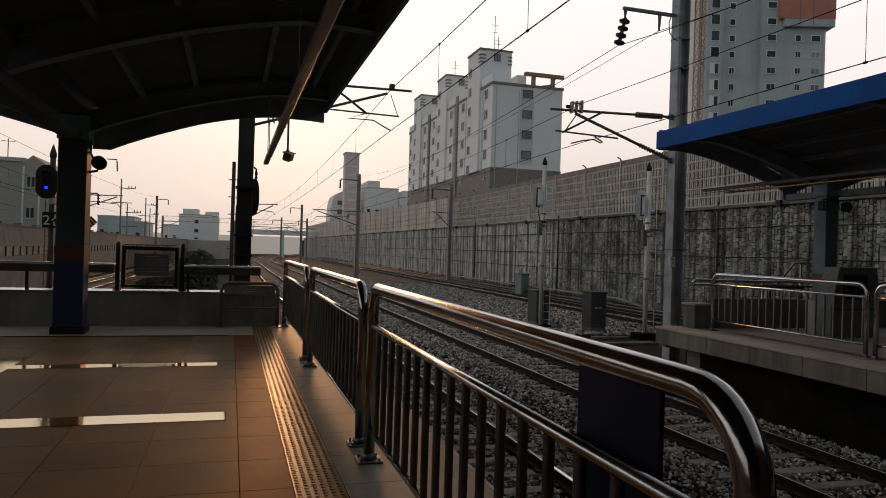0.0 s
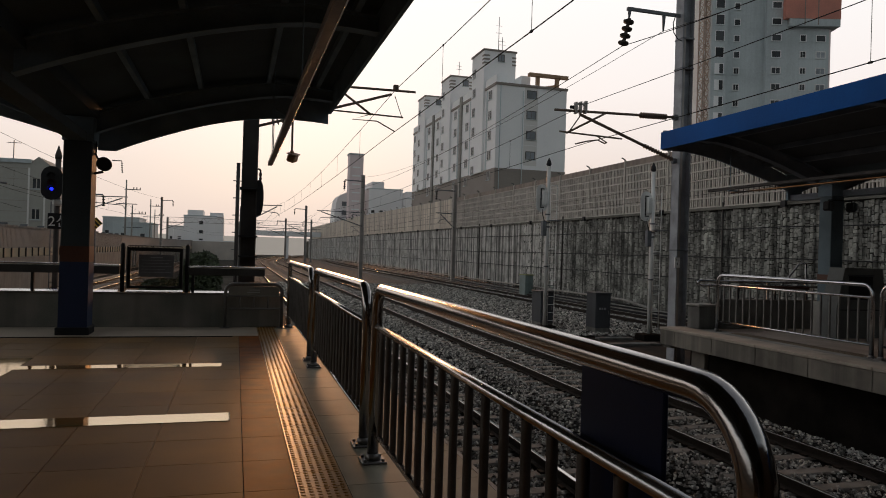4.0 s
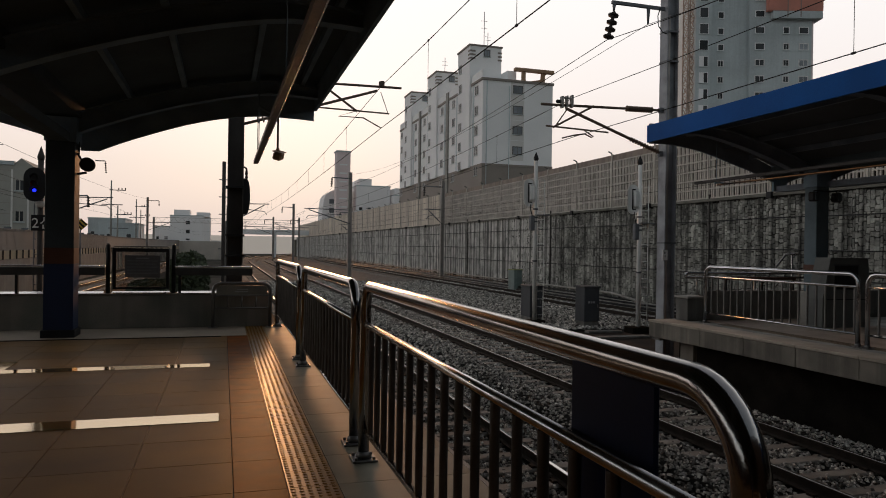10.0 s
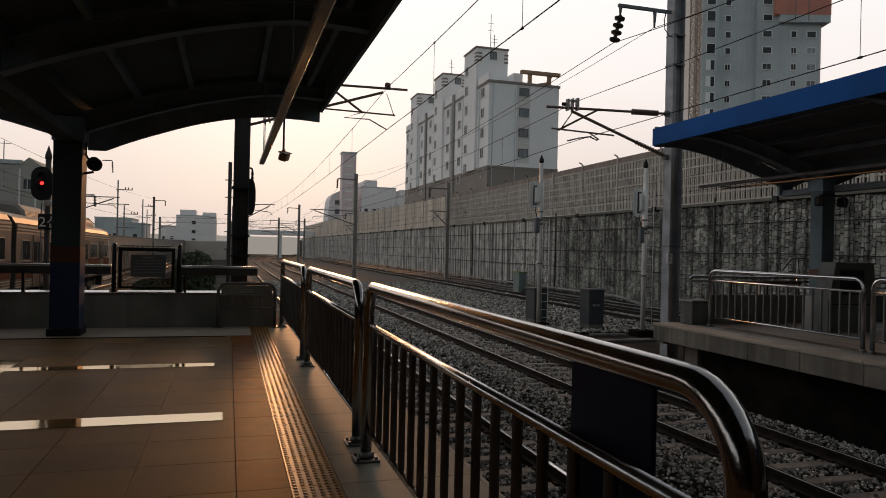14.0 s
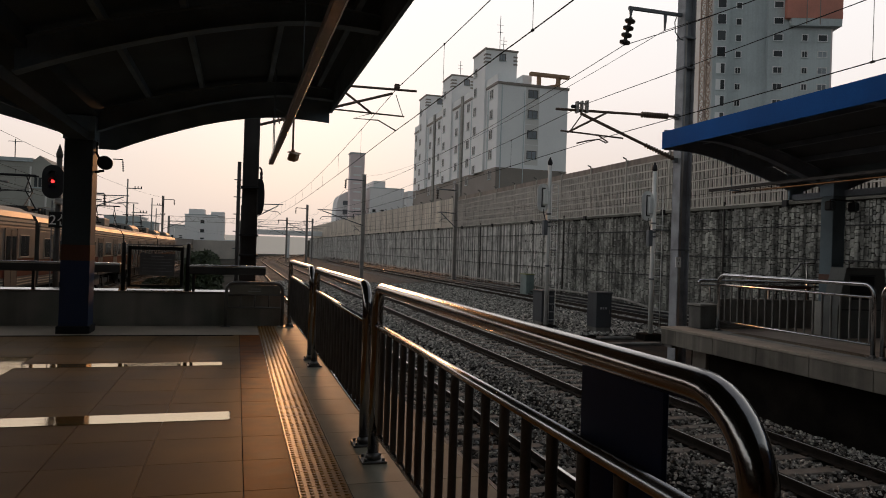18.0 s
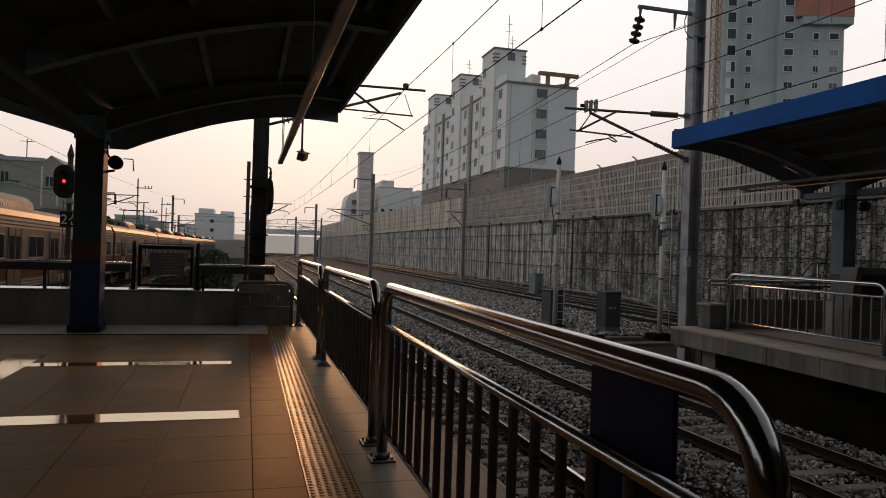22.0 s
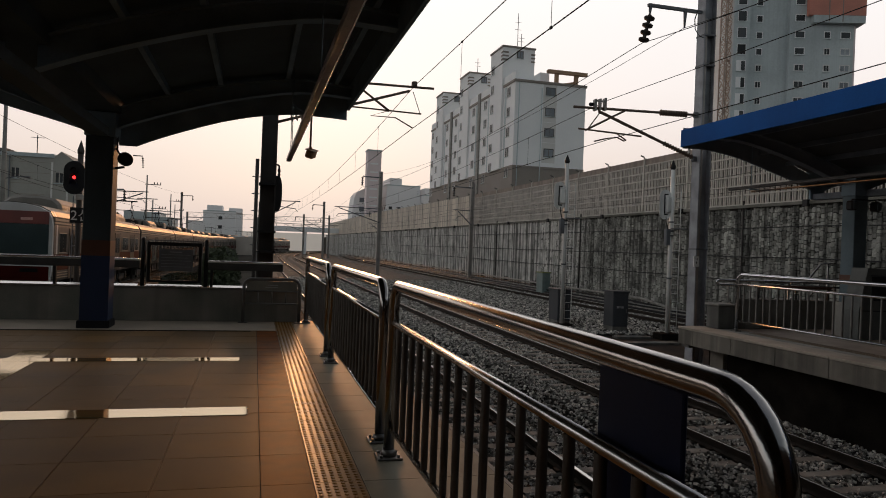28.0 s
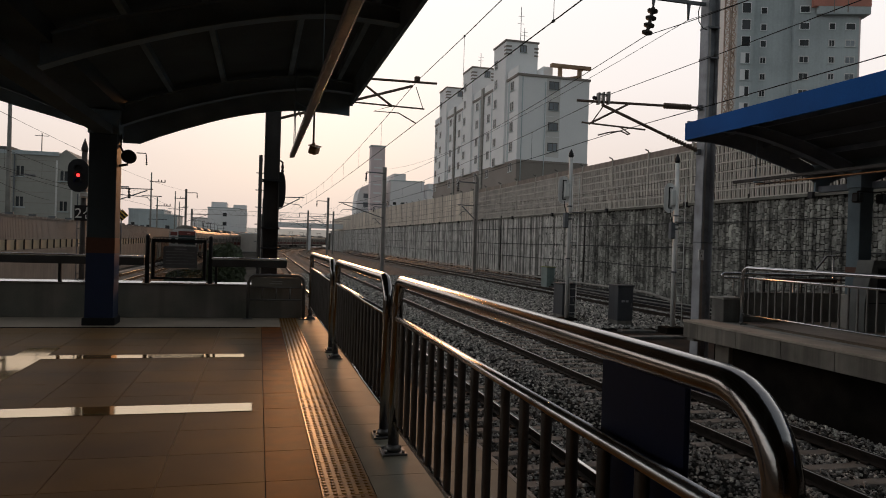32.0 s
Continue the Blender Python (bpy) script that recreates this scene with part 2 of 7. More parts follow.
DARK_GREY = mat("dark_grey_painted_steel", (0.075, 0.072, 0.069), 0.55, 0.1, (0.05, 0.048, 0.046), 3, 60, 0.05, spec=0.3)
# lighter mast steel: sky light on this mast put into the colour
MAST_EAST = mat("skylit_grey_mast_steel", (0.36, 0.375, 0.405), 0.6, 0.1, (0.20, 0.208, 0.22), 2.5, 60, 0.08, streak=0.2)
# pale steel; on distant masts and gantry its paleness stands in for haze
MAST_FAR = mat("pale_hazed_steel", (0.34, 0.315, 0.295), 0.6, 0.0, (0.26, 0.24, 0.225), 2.5, 60, 0.05)
WIRE = mat("dark_wire", (0.035, 0.033, 0.031), 0.95, 0.0, None, 20, 90, 0, spec=0.1)
INSUL = mat("brown_porcelain", (0.06, 0.052, 0.046), 0.75, 0, None, 6, 60, 0.02, spec=0.15)
BLACK = mat("black_painted_metal", (0.02, 0.02, 0.022), 0.6, 0, (0.014, 0.014, 0.015), 4, 60, 0.05, spec=0.25)
RAIL = mat("rusty_rail_web", (0.036, 0.028, 0.023), 0.8, 0.1, (0.02, 0.016, 0.013), 6, 70, 0.2, spec=0.1)
# darker copy of the rail head, to hold down the sun's glint
RAILHEAD_DULL = mat("dull_brown_rail_head", (0.22, 0.19, 0.165), 0.3, 0.8, (0.15, 0.13, 0.11), 8, 70, 0.02)
RAILHEAD = mat("worn_rail_head", (0.48, 0.47, 0.45), 0.08, 0.9, (0.36, 0.35, 0.34), 8, 70, 0.01)
SLEEPER = mat("concrete_sleeper", (0.29, 0.27, 0.24), 0.85, 0, (0.17, 0.158, 0.14), 3, 60, 0.3, 0.15, spec=0.1)
BALLAST = mat("grey_ballast_stone", (0.56, 0.54, 0.495), 0.85, 0, (0.10, 0.097, 0.09), 9, 30, 0.4, 0.9, spec=0.1)
# bed nearly black: the shade between loose stones put into its colour
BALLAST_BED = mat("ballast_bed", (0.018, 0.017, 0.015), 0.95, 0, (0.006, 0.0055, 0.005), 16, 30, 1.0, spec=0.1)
EARTH = mat("damp_dark_earth", (0.05, 0.038, 0.031), 0.9, 0, (0.022, 0.017, 0.014), 1.2, 22, 0.6, spec=0.1)
GROUND = mat("dusty_ground", (0.105, 0.10, 0.088), 0.95, 0, (0.06, 0.058, 0.05), 0.3, 8, 0.3, spec=0.0)
MOSSY = mat("mossy_dark_coping", (0.19, 0.185, 0.16), 0.92, 0, (0.11, 0.108, 0.093), 1.2, 30, 0.3, spec=0.1)
STONE = mat("cut_wall_stone", (0.40, 0.402, 0.365), 0.88, 0, (0.13, 0.131, 0.122), 0.8, 14, 0.4, 0.42, streak=0.6, spec=0.1)
MORTAR = mat("dark_wall_mortar", (0.05, 0.048, 0.044), 0.92, 0, (0.03, 0.029, 0.027), 1.5, 20, 0.5, streak=0.5, spec=0.1)
# pale streaked cement; distance haze is also put into its paleness
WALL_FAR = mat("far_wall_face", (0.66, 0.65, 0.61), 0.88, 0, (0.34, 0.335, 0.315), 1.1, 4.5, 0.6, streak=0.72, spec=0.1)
FENCE = mat("aged_fence_concrete", (0.58, 0.535, 0.48), 0.75, 0, (0.43, 0.40, 0.355), 1.0, 30, 0.1, 0.06)
FENCE_TOP_BOARD = mat("brown_fence_board", (0.31, 0.25, 0.21), 0.8, 0, (0.24, 0.19, 0.16), 0.8, 20, 0.1, streak=0.2)
FENCE_PANEL = mat("tan_fence_panel", (0.68, 0.60, 0.50), 0.8, 0, (0.56, 0.49, 0.41), 0.8, 14, 0.1, 0.08, streak=0.3)
EDGE_CONCRETE = mat("brownish_edge_concrete", (0.26, 0.235, 0.195), 0.8, 0, (0.15, 0.135, 0.112), 1.6, 60, 0.3, 0.10, streak=0.35)
BRACKET = mat("brown_bracket_tube", (0.15, 0.105, 0.08), 0.6, 0.1, (0.10, 0.07, 0.055), 4, 60, 0.05, spec=0.25)
INSUL_TAN = mat("tan_porcelain", (0.30, 0.25, 0.20), 0.6, 0, (0.22, 0.18, 0.145), 6, 60, 0.02, spec=0.25)
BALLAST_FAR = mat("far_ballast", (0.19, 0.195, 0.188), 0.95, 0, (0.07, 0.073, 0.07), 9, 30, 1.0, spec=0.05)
# panel colour holds the shade in the gaps between slats
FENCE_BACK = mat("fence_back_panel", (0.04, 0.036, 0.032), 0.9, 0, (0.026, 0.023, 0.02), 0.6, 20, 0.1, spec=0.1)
B_WHITE = mat("white_building_paint", (0.93, 0.93, 0.925), 0.75, 0, (0.85, 0.853, 0.855), 0.15, 4, 0.03)
B_PANEL = mat("pale_tan_panel_paint", (0.76, 0.745, 0.715), 0.75, 0, (0.69, 0.675, 0.65), 0.2, 4, 0.03)
# pale panes: the sky's reflection put into the glass colour
WINDOW_PALE = mat("sky_pale_window_glass", (0.30, 0.33, 0.36), 0.2, 0, (0.20, 0.22, 0.24), 0.5, 10, 0.0, 0.3, spec=0.1)
B_BROWN = mat("brown_base_paint", (0.30, 0.265, 0.235), 0.8, 0, (0.25, 0.22, 0.195), 0.2, 4, 0.03)
B_GREY = mat("raw_grey_concrete", (0.58, 0.64, 0.655), 0.85, 0, (0.44, 0.49, 0.505), 0.12, 3, 0.05, streak=0.05)
# pale render raised further: haze over the far blocks put into the colour
B_LIGHT = mat("pale_grey_render", (0.90, 0.905, 0.91), 0.8, 0, (0.83, 0.835, 0.84), 0.12, 3, 0.03)
# distance haze put into a pale colour that glows by itself
HAZE = mat("glowing_painted_haze", (0.40, 0.36, 0.32), 0.9, 0, (0.38, 0.34, 0.30), 0.02, 0.2, 0.0, spec=0.0, emit=0.62)
B_TAN = mat("pale_tan_render", (0.41, 0.40, 0.36), 0.8, 0, (0.34, 0.33, 0.295), 0.2, 3, 0.03)
# tower tile lightened the same way, haze included in its tone
B_MAUVE = mat("mauve_tower_tile", (0.80, 0.70, 0.70), 0.8, 0, (0.72, 0.63, 0.63), 0.2, 3, 0.03)
RED_NET = mat("red_formwork_panel", (0.66, 0.27, 0.205), 0.75, 0, (0.52, 0.22, 0.17), 0.3, 6, 0.05)
WINDOW = mat("grey_window_glass", (0.075, 0.08, 0.085), 0.15, 0, (0.045, 0.05, 0.054), 0.5, 10, 0.0, 0.35, spec=0.06)
FRAME_W = mat("white_window_frame", (0.80, 0.80, 0.79), 0.6, 0, None, 2, 30, 0.02)
CRANE = mat("faded_orange_lattice", (0.42, 0.35, 0.30), 0.85, 0.0, None, 1, 10, 0.0, spec=0.1)
WHITE_POST = mat("white_painted_post", (0.80, 0.80, 0.78), 0.5, 0, (0.66, 0.66, 0.64), 2, 40, 0.04, streak=0.25)
CABINET = mat("dark_blue_grey_cabinet_paint", (0.052, 0.058, 0.066), 0.6, 0, (0.038, 0.042, 0.05), 2, 40, 0.05, streak=0.2)
CAB_GREEN = mat("dark_green_grey_metal", (0.15, 0.158, 0.152), 0.6, 0, (0.11, 0.116, 0.112), 2, 40, 0.05, streak=0.2, spec=0.2)
GREEN_CAB = mat("green_grey_cabinet_paint", (0.20, 0.26, 0.25), 0.55, 0, (0.15, 0.20, 0.195), 2, 40, 0.05, streak=0.2)
NAVY_BOARD = mat("navy_board_paint", (0.005, 0.009, 0.032), 0.5, 0, (0.004, 0.007, 0.025), 2, 40, 0.02, spec=0.15)
PERGOLA = mat("orange_brown_pergola_paint", (0.42, 0.27, 0.17), 0.8, 0, (0.34, 0.215, 0.135), 0.5, 8, 0.03)
# greyer and browner than the near tactile strip
TACTILE_FAR = mat("dull_tactile_paving", (0.20, 0.15, 0.10), 0.7, 0, (0.14, 0.105, 0.07), 3, 60, 0.1)
GLASS_TINT = glass("smoked_pane", (0.78, 0.78, 0.78))
LEAF = mat("dark_green_leaf", (0.065, 0.082, 0.038), 0.65, 0, (0.036, 0.048, 0.022), 3, 30, 0.1, 0.35)
BARK = mat("brown_bark", (0.10, 0.075, 0.055), 0.9, 0, None, 8, 50, 0.5)
# darker copy of the car steel: shade of the door recess as colour
CAR_DOOR = mat("shaded_car_door_steel", (0.06, 0.056, 0.05), 0.5, 0.1, (0.042, 0.039, 0.034), 1.5, 60, 0.02, spec=0.1, local=True)
CAR_STEEL = mat("brushed_car_steel", (0.092, 0.087, 0.079), 0.45, 0.1, (0.062, 0.059, 0.053), 1.5, 60, 0.02, streak=0.15, spec=0.12, local=True)
CAB_GLASS = mat("blue_grey_windscreen", (0.04, 0.06, 0.062), 0.12, 0, (0.03, 0.045, 0.047), 1, 20, 0.0, spec=0.2, local=True)
CAR_CREAM = mat("cream_strip_paint", (0.33, 0.275, 0.21), 0.5, 0, (0.25, 0.205, 0.155), 1.5, 40, 0.02, local=True)
CAR_RED = mat("red_car_paint", (0.055, 0.006, 0.004), 0.7, 0, (0.036, 0.004, 0.003), 1.5, 50, 0.02, spec=0.04, local=True)
CAR_WHITE = mat("white_cab_mask", (0.48, 0.47, 0.46), 0.4, 0, (0.41, 0.40, 0.39), 1.5, 50, 0.02, local=True)
# gold shoulder band: low sunlight put into the steel's colour
CAR_SHOULDER = mat("sunlit_roof_shoulder_steel", (0.25, 0.175, 0.095), 0.5, 0.15, (0.17, 0.118, 0.064), 1.5, 40, 0.03, local=True)
CAR_AC = mat("grey_roof_unit_paint", (0.22, 0.20, 0.175), 0.55, 0.0, (0.15, 0.138, 0.12), 1.5, 40, 0.05, spec=0.25, local=True)
CAR_HEADER = mat("dark_red_destination_panel", (0.16, 0.028, 0.022), 0.3, 0, (0.12, 0.022, 0.018), 1.5, 50, 0.0, local=True)
CAR_ROOF = mat("dusty_car_roof", (0.06, 0.055, 0.05), 0.85, 0.0, (0.042, 0.038, 0.035), 1.5, 40, 0.05, spec=0.2, local=True)
CAR_DARK = mat("underframe_black", (0.03, 0.028, 0.026), 0.7, 0.2, None, 4, 40, 0.1, local=True)
CAR_GLASS = mat("dark_car_glass", (0.012, 0.012, 0.012), 0.12, 0, (0.009, 0.009, 0.009), 1, 20, 0.0, spec=0.02, local=True)
RED_LIGHT = mat("red_tail_light", (0.50, 0.27, 0.23), 0.5, 0, None, 5, 20, 0, emit=0.04)
SIG_RED = mat("red_signal_light", (1.0, 0.03, 0.03), 0.3, 0, (1.0, 0.03, 0.03), 5, 20, 0, emit=3.0)
SIG_BLUE = mat("blue_signal_light", (0.01, 0.02, 1.0), 0.3, 0, (0.01, 0.02, 1.0), 5, 20, 0, emit=3.0)
WHITE_PAINT = mat("white_lettering", (0.85, 0.85, 0.83), 0.5, 0, None, 4, 40, 0.02)
YELLOW_PAINT = mat("yellow_sign_paint", (0.62, 0.40, 0.05), 0.5, 0, None, 4, 40, 0.02)
BARRIER_PANEL = mat("grey_noise_panel", (0.20, 0.18, 0.165), 0.6, 0, (0.15, 0.136, 0.124), 0.4, 20, 0.05)
BARRIER_TAN = mat("tan_translucent_panel", (0.36, 0.29, 0.19), 0.5, 0, (0.29, 0.235, 0.155), 0.8, 20, 0.03, 0.05)
WALL_TAN = mat("tan_concrete_wall", (0.22, 0.195, 0.165), 0.85, 0, (0.15, 0.132, 0.112), 0.7, 20, 0.2, streak=0.12)


# ---- mesh tools ----
def box(bm, x0, x1, y0, y1, z0, z1, bev=0.0):
    v = [bm.verts.new((x, y, z)) for z in (z0, z1) for y in (y0, y1) for x in (x0, x1)]
    fs = [bm.faces.new([v[i] for i in q]) for q in ((0, 2, 3, 1), (4, 5, 7, 6), (0, 1, 5, 4), (2, 6, 7, 3), (0, 4, 6, 2), (1, 3, 7, 5))]
    if bev:
        es = list({e for f in fs for e in f.edges})
        bmesh.ops.bevel(bm, geom=es, offset=bev, segments=1, affect="EDGES")
    return v


def tube(bm, path, r, n=10, cap=True):
    """A round tube of radius r (or one radius a point) along the points of path."""
    pts = [Vector(p) for p in path]
    rs = r if isinstance(r, (list, tuple)) else [r] * len(pts)
    rings, side = [], None
    for i, p in enumerate(pts):
        d = (pts[min(i + 1, len(pts) - 1)] - pts[max(i - 1, 0)]).normalized()
        if side is None:
            side = d.orthogonal().normalized()
        side = (side - d * side.dot(d)).normalized()
        up = d.cross(side)
        rings.append([bm.verts.new(p + (side * math.cos(2 * math.pi * k / n) + up * math.sin(2 * math.pi * k / n)) * rs[i]) for k in range(n)])
    for a, b in zip(rings, rings[1:]):
        for k in range(n):
            f = bm.faces.new((a[k], a[(k + 1) % n], b[(k + 1) % n], b[k]))
            f.smooth = n > 5
    if cap:
        bm.faces.new(list(reversed(rings[0])))
        bm.faces.new(rings[-1])


def sweep(bm, prof, path, closed=True, caps=True):
    """Profile (list of (u, v)) carried along path; u is sideways (x when the path runs along y), v is up."""
    rings = []
    for i, p in enumerate(path):
        p = Vector(p)
        d = (Vector(path[min(i + 1, len(path) - 1)]) - Vector(path[max(i - 1, 0)])).normalized()
        s = Vector((d.y, -d.x, 0)).normalized()
        rings.append([bm.verts.new(p + s * u + Vector((0, 0, v))) for u, v in prof])
    n = len(prof)
    for a, b in zip(rings, rings[1:]):
        for k in range(n if closed else n - 1):
            bm.faces.new((a[k], a[(k + 1) % n], b[(k + 1) % n], b[k]))
    if closed and caps:
        bm.faces.new(rings[0])
        bm.faces.new(list(reversed(rings[-1])))


def mesh_of(name, bm, material):
    bmesh.ops.recalc_face_normals(bm, faces=bm.faces)
    me = bpy.data.meshes.new(name)
    bm.to_mesh(me)
    bm.free()
    for m in (material if isinstance(material, (list, tuple)) else (material,)):
        me.materials.append(m)
    return me


def part(name, bm, material, parent=None, label="", at=None):
    ob = new(name, mesh_of(name, bm, material))
    ob.parent = parent
    if at is not None:
        ob.matrix_basis = at
    return tagged(ob, label=label)


def share(name, me, parent, m):
    ob = new(name, me)
    ob.parent = parent
    ob.matrix_basis = m
    return ob


def thing(name, label, category, group="", kind="", at=None):
    ob = new(name)
    ob.empty_display_size = 0.2
    if at is not None:
        ob.matrix_basis = at
    return tagged(ob, label, category, group, kind)


def B(*boxes, bev=0.0):
    bm = bmesh.new()
    for b in boxes:
        box(bm, *b, bev=bev)
    return bm


def grille_mesh(bm, xs, zs, holes, y0, y1):
    """One connected frame in the x-z plane: the cells of a grid, less the holes (i, j), between y0 and y1."""
    vs = {}
    def v(i, j, k):
        if (i, j, k) not in vs:
            vs[i, j, k] = bm.verts.new((xs[i], (y0, y1)[k], zs[j]))
        return vs[i, j, k]
    solid = {(i, j) for i in range(len(xs) - 1) for j in range(len(zs) - 1)} - set(holes)
    for i, j in sorted(solid):
        for k in (0, 1):
            bm.faces.new((v(i, j, k), v(i + 1, j, k), v(i + 1, j + 1, k), v(i, j + 1, k)))
        for di, dj, a, b in ((-1, 0, (i, j), (i, j + 1)), (1, 0, (i + 1, j), (i + 1, j + 1)), (0, -1, (i, j), (i + 1, j)), (0, 1, (i, j + 1), (i + 1, j + 1))):
            if (i + di, j + dj) not in solid:
                bm.faces.new((v(*a, 0), v(*b, 0), v(*b, 1), v(*a, 1)))


def T(*tubes, n=10):
    bm = bmesh.new()
    for p, r in tubes:
        tube(bm, p, r, n)
    return bm


# ---- the lie of the land ----
RAIL_Z = -1.30                       # rail head of the tracks between the platforms
BEND_Y, BEND_R = 115.0, 420.0        # the line bends to the right from here


def bend(x, y):
    """Where a line that starts at x, running along +y, has got to at y."""
    return x if y < BEND_Y else x + (y - BEND_Y) ** 2 / (2 * BEND_R)


def left_z(y):
    """Rail head of the descending track on the left."""
    return -1.28 - 0.60 * (1 - math.exp(-max(0.0, y - 24) / 50))


TRACK_A, TRACK_B, TRACK_C, TRACK_D = 3.32, 7.61, -8.87, 17.85


# ---- ground and tracks ----
def ground():
    bm = bmesh.new()
    xs = [-3000, -600, -120, -40, -13, 22, 60, 200, 900, 3000]
    ys = [-3000, -300, -60, 0, 60, 120, 200, 400, 1200, 4500]
    grid = [[bm.verts.new((x, y, -2.05)) for x in xs] for y in ys]
    for i in range(len(ys) - 1):
        for j in range(len(xs) - 1):
            bm.faces.new((grid[i][j], grid[i][j + 1], grid[i + 1][j + 1], grid[i + 1][j]))
    tagged(part("ground", bm, GROUND), "dusty brown earth that runs to the horizon", "ground", kind="structure")
    street = bmesh.new()
    box(street, 20.45, 400, -200, 216, -2.0, 3.2)
    tagged(part("street_ground", street, GROUND), "raised street level behind the retaining wall", "ground", kind="structure")
    left = bmesh.new()
    box(left, -400, -13.3, -200, 400, -2.0, -0.4)
    tagged(part("street_ground_west", left, GROUND), "higher street level behind the noise barrier", "ground", kind="structure")


def ys_of(y0, y1):
    out, y = [], y0
    while y < y1:
        out.append(y)
        y += 6 if y < BEND_Y else 4
    return out + [y1]


RAIL_PROF = [(-0.065, -0.15), (0.065, -0.15), (0.065, -0.135), (0.012, -0.115), (0.012, -0.045), (0.035, -0.035), (0.035, -0.004), (0.028, 0.0),
             (-0.028, 0.0), (-0.035, -0.004), (-0.035, -0.035), (-0.012, -0.045), (-0.012, -0.115), (-0.065, -0.135)]


def track(name, xc, zf, y0, y1, sleepers_as_parts, label):
    """Ballast bed, two rails and the sleepers of one track."""
    t = thing(name, label, "railway track", kind="structure")
    path = ys_of(y0, y1)
    bm = bmesh.new()
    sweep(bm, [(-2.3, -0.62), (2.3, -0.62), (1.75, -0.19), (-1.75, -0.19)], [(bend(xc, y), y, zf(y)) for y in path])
    # near bed takes the gap-shade colour, far bed the average stone tone
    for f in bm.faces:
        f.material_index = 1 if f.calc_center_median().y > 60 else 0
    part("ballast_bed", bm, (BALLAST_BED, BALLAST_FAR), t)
    for off in (-0.7525, 0.7525):
        bm = bmesh.new()
        sweep(bm, RAIL_PROF, [(bend(xc, y) + off, y, zf(y)) for y in path])
        r = part("rail", bm, RAIL, t, "rusty steel rail with a bright head")
        bm = bmesh.new()
        sweep(bm, [(-0.026, 0.0), (0.026, 0.0), (0.022, 0.004), (-0.022, 0.004)], [(bend(xc, y) + off, y, zf(y)) for y in path])
        part("rail_head", bm, RAILHEAD if zf is flat else RAILHEAD_DULL, r, "polished running surface")
    bm = bmesh.new()
    box(bm, -1.25, 1.25, -0.12, 0.12, -0.33, -0.155, bev=0.02)
    me = mesh_of("sleeper", bm, SLEEPER)
    clip = bmesh.new()
    for off in (-0.7525, 0.7525):
        for s in (-1, 1):
            box(clip, off + s * 0.09 - 0.03, off + s * 0.09 + 0.03, -0.06, 0.06, -0.155, -0.125)
    mclip = mesh_of("rail_clips", clip, RAIL)
    rest = bmesh.new()
    y = y0
    k = 0
    while y < min(y1, 190):
        p = (bend(xc, y), y, zf(y))
        if sleepers_as_parts[0] < y < sleepers_as_parts[1]:
            so = share("sleeper", me, t, Matrix.Translation(p))
            share("rail_clips", mclip, so, Matrix())
        else:
            box(rest, p[0] - 1.25, p[0] + 1.25, p[1] - 0.12, p[1] + 0.12, p[2] - 0.33, p[2] - 0.155)
        y += 0.625
        k += 1
    tagged(part("far_sleepers", rest, SLEEPER, t), kind="stuff")


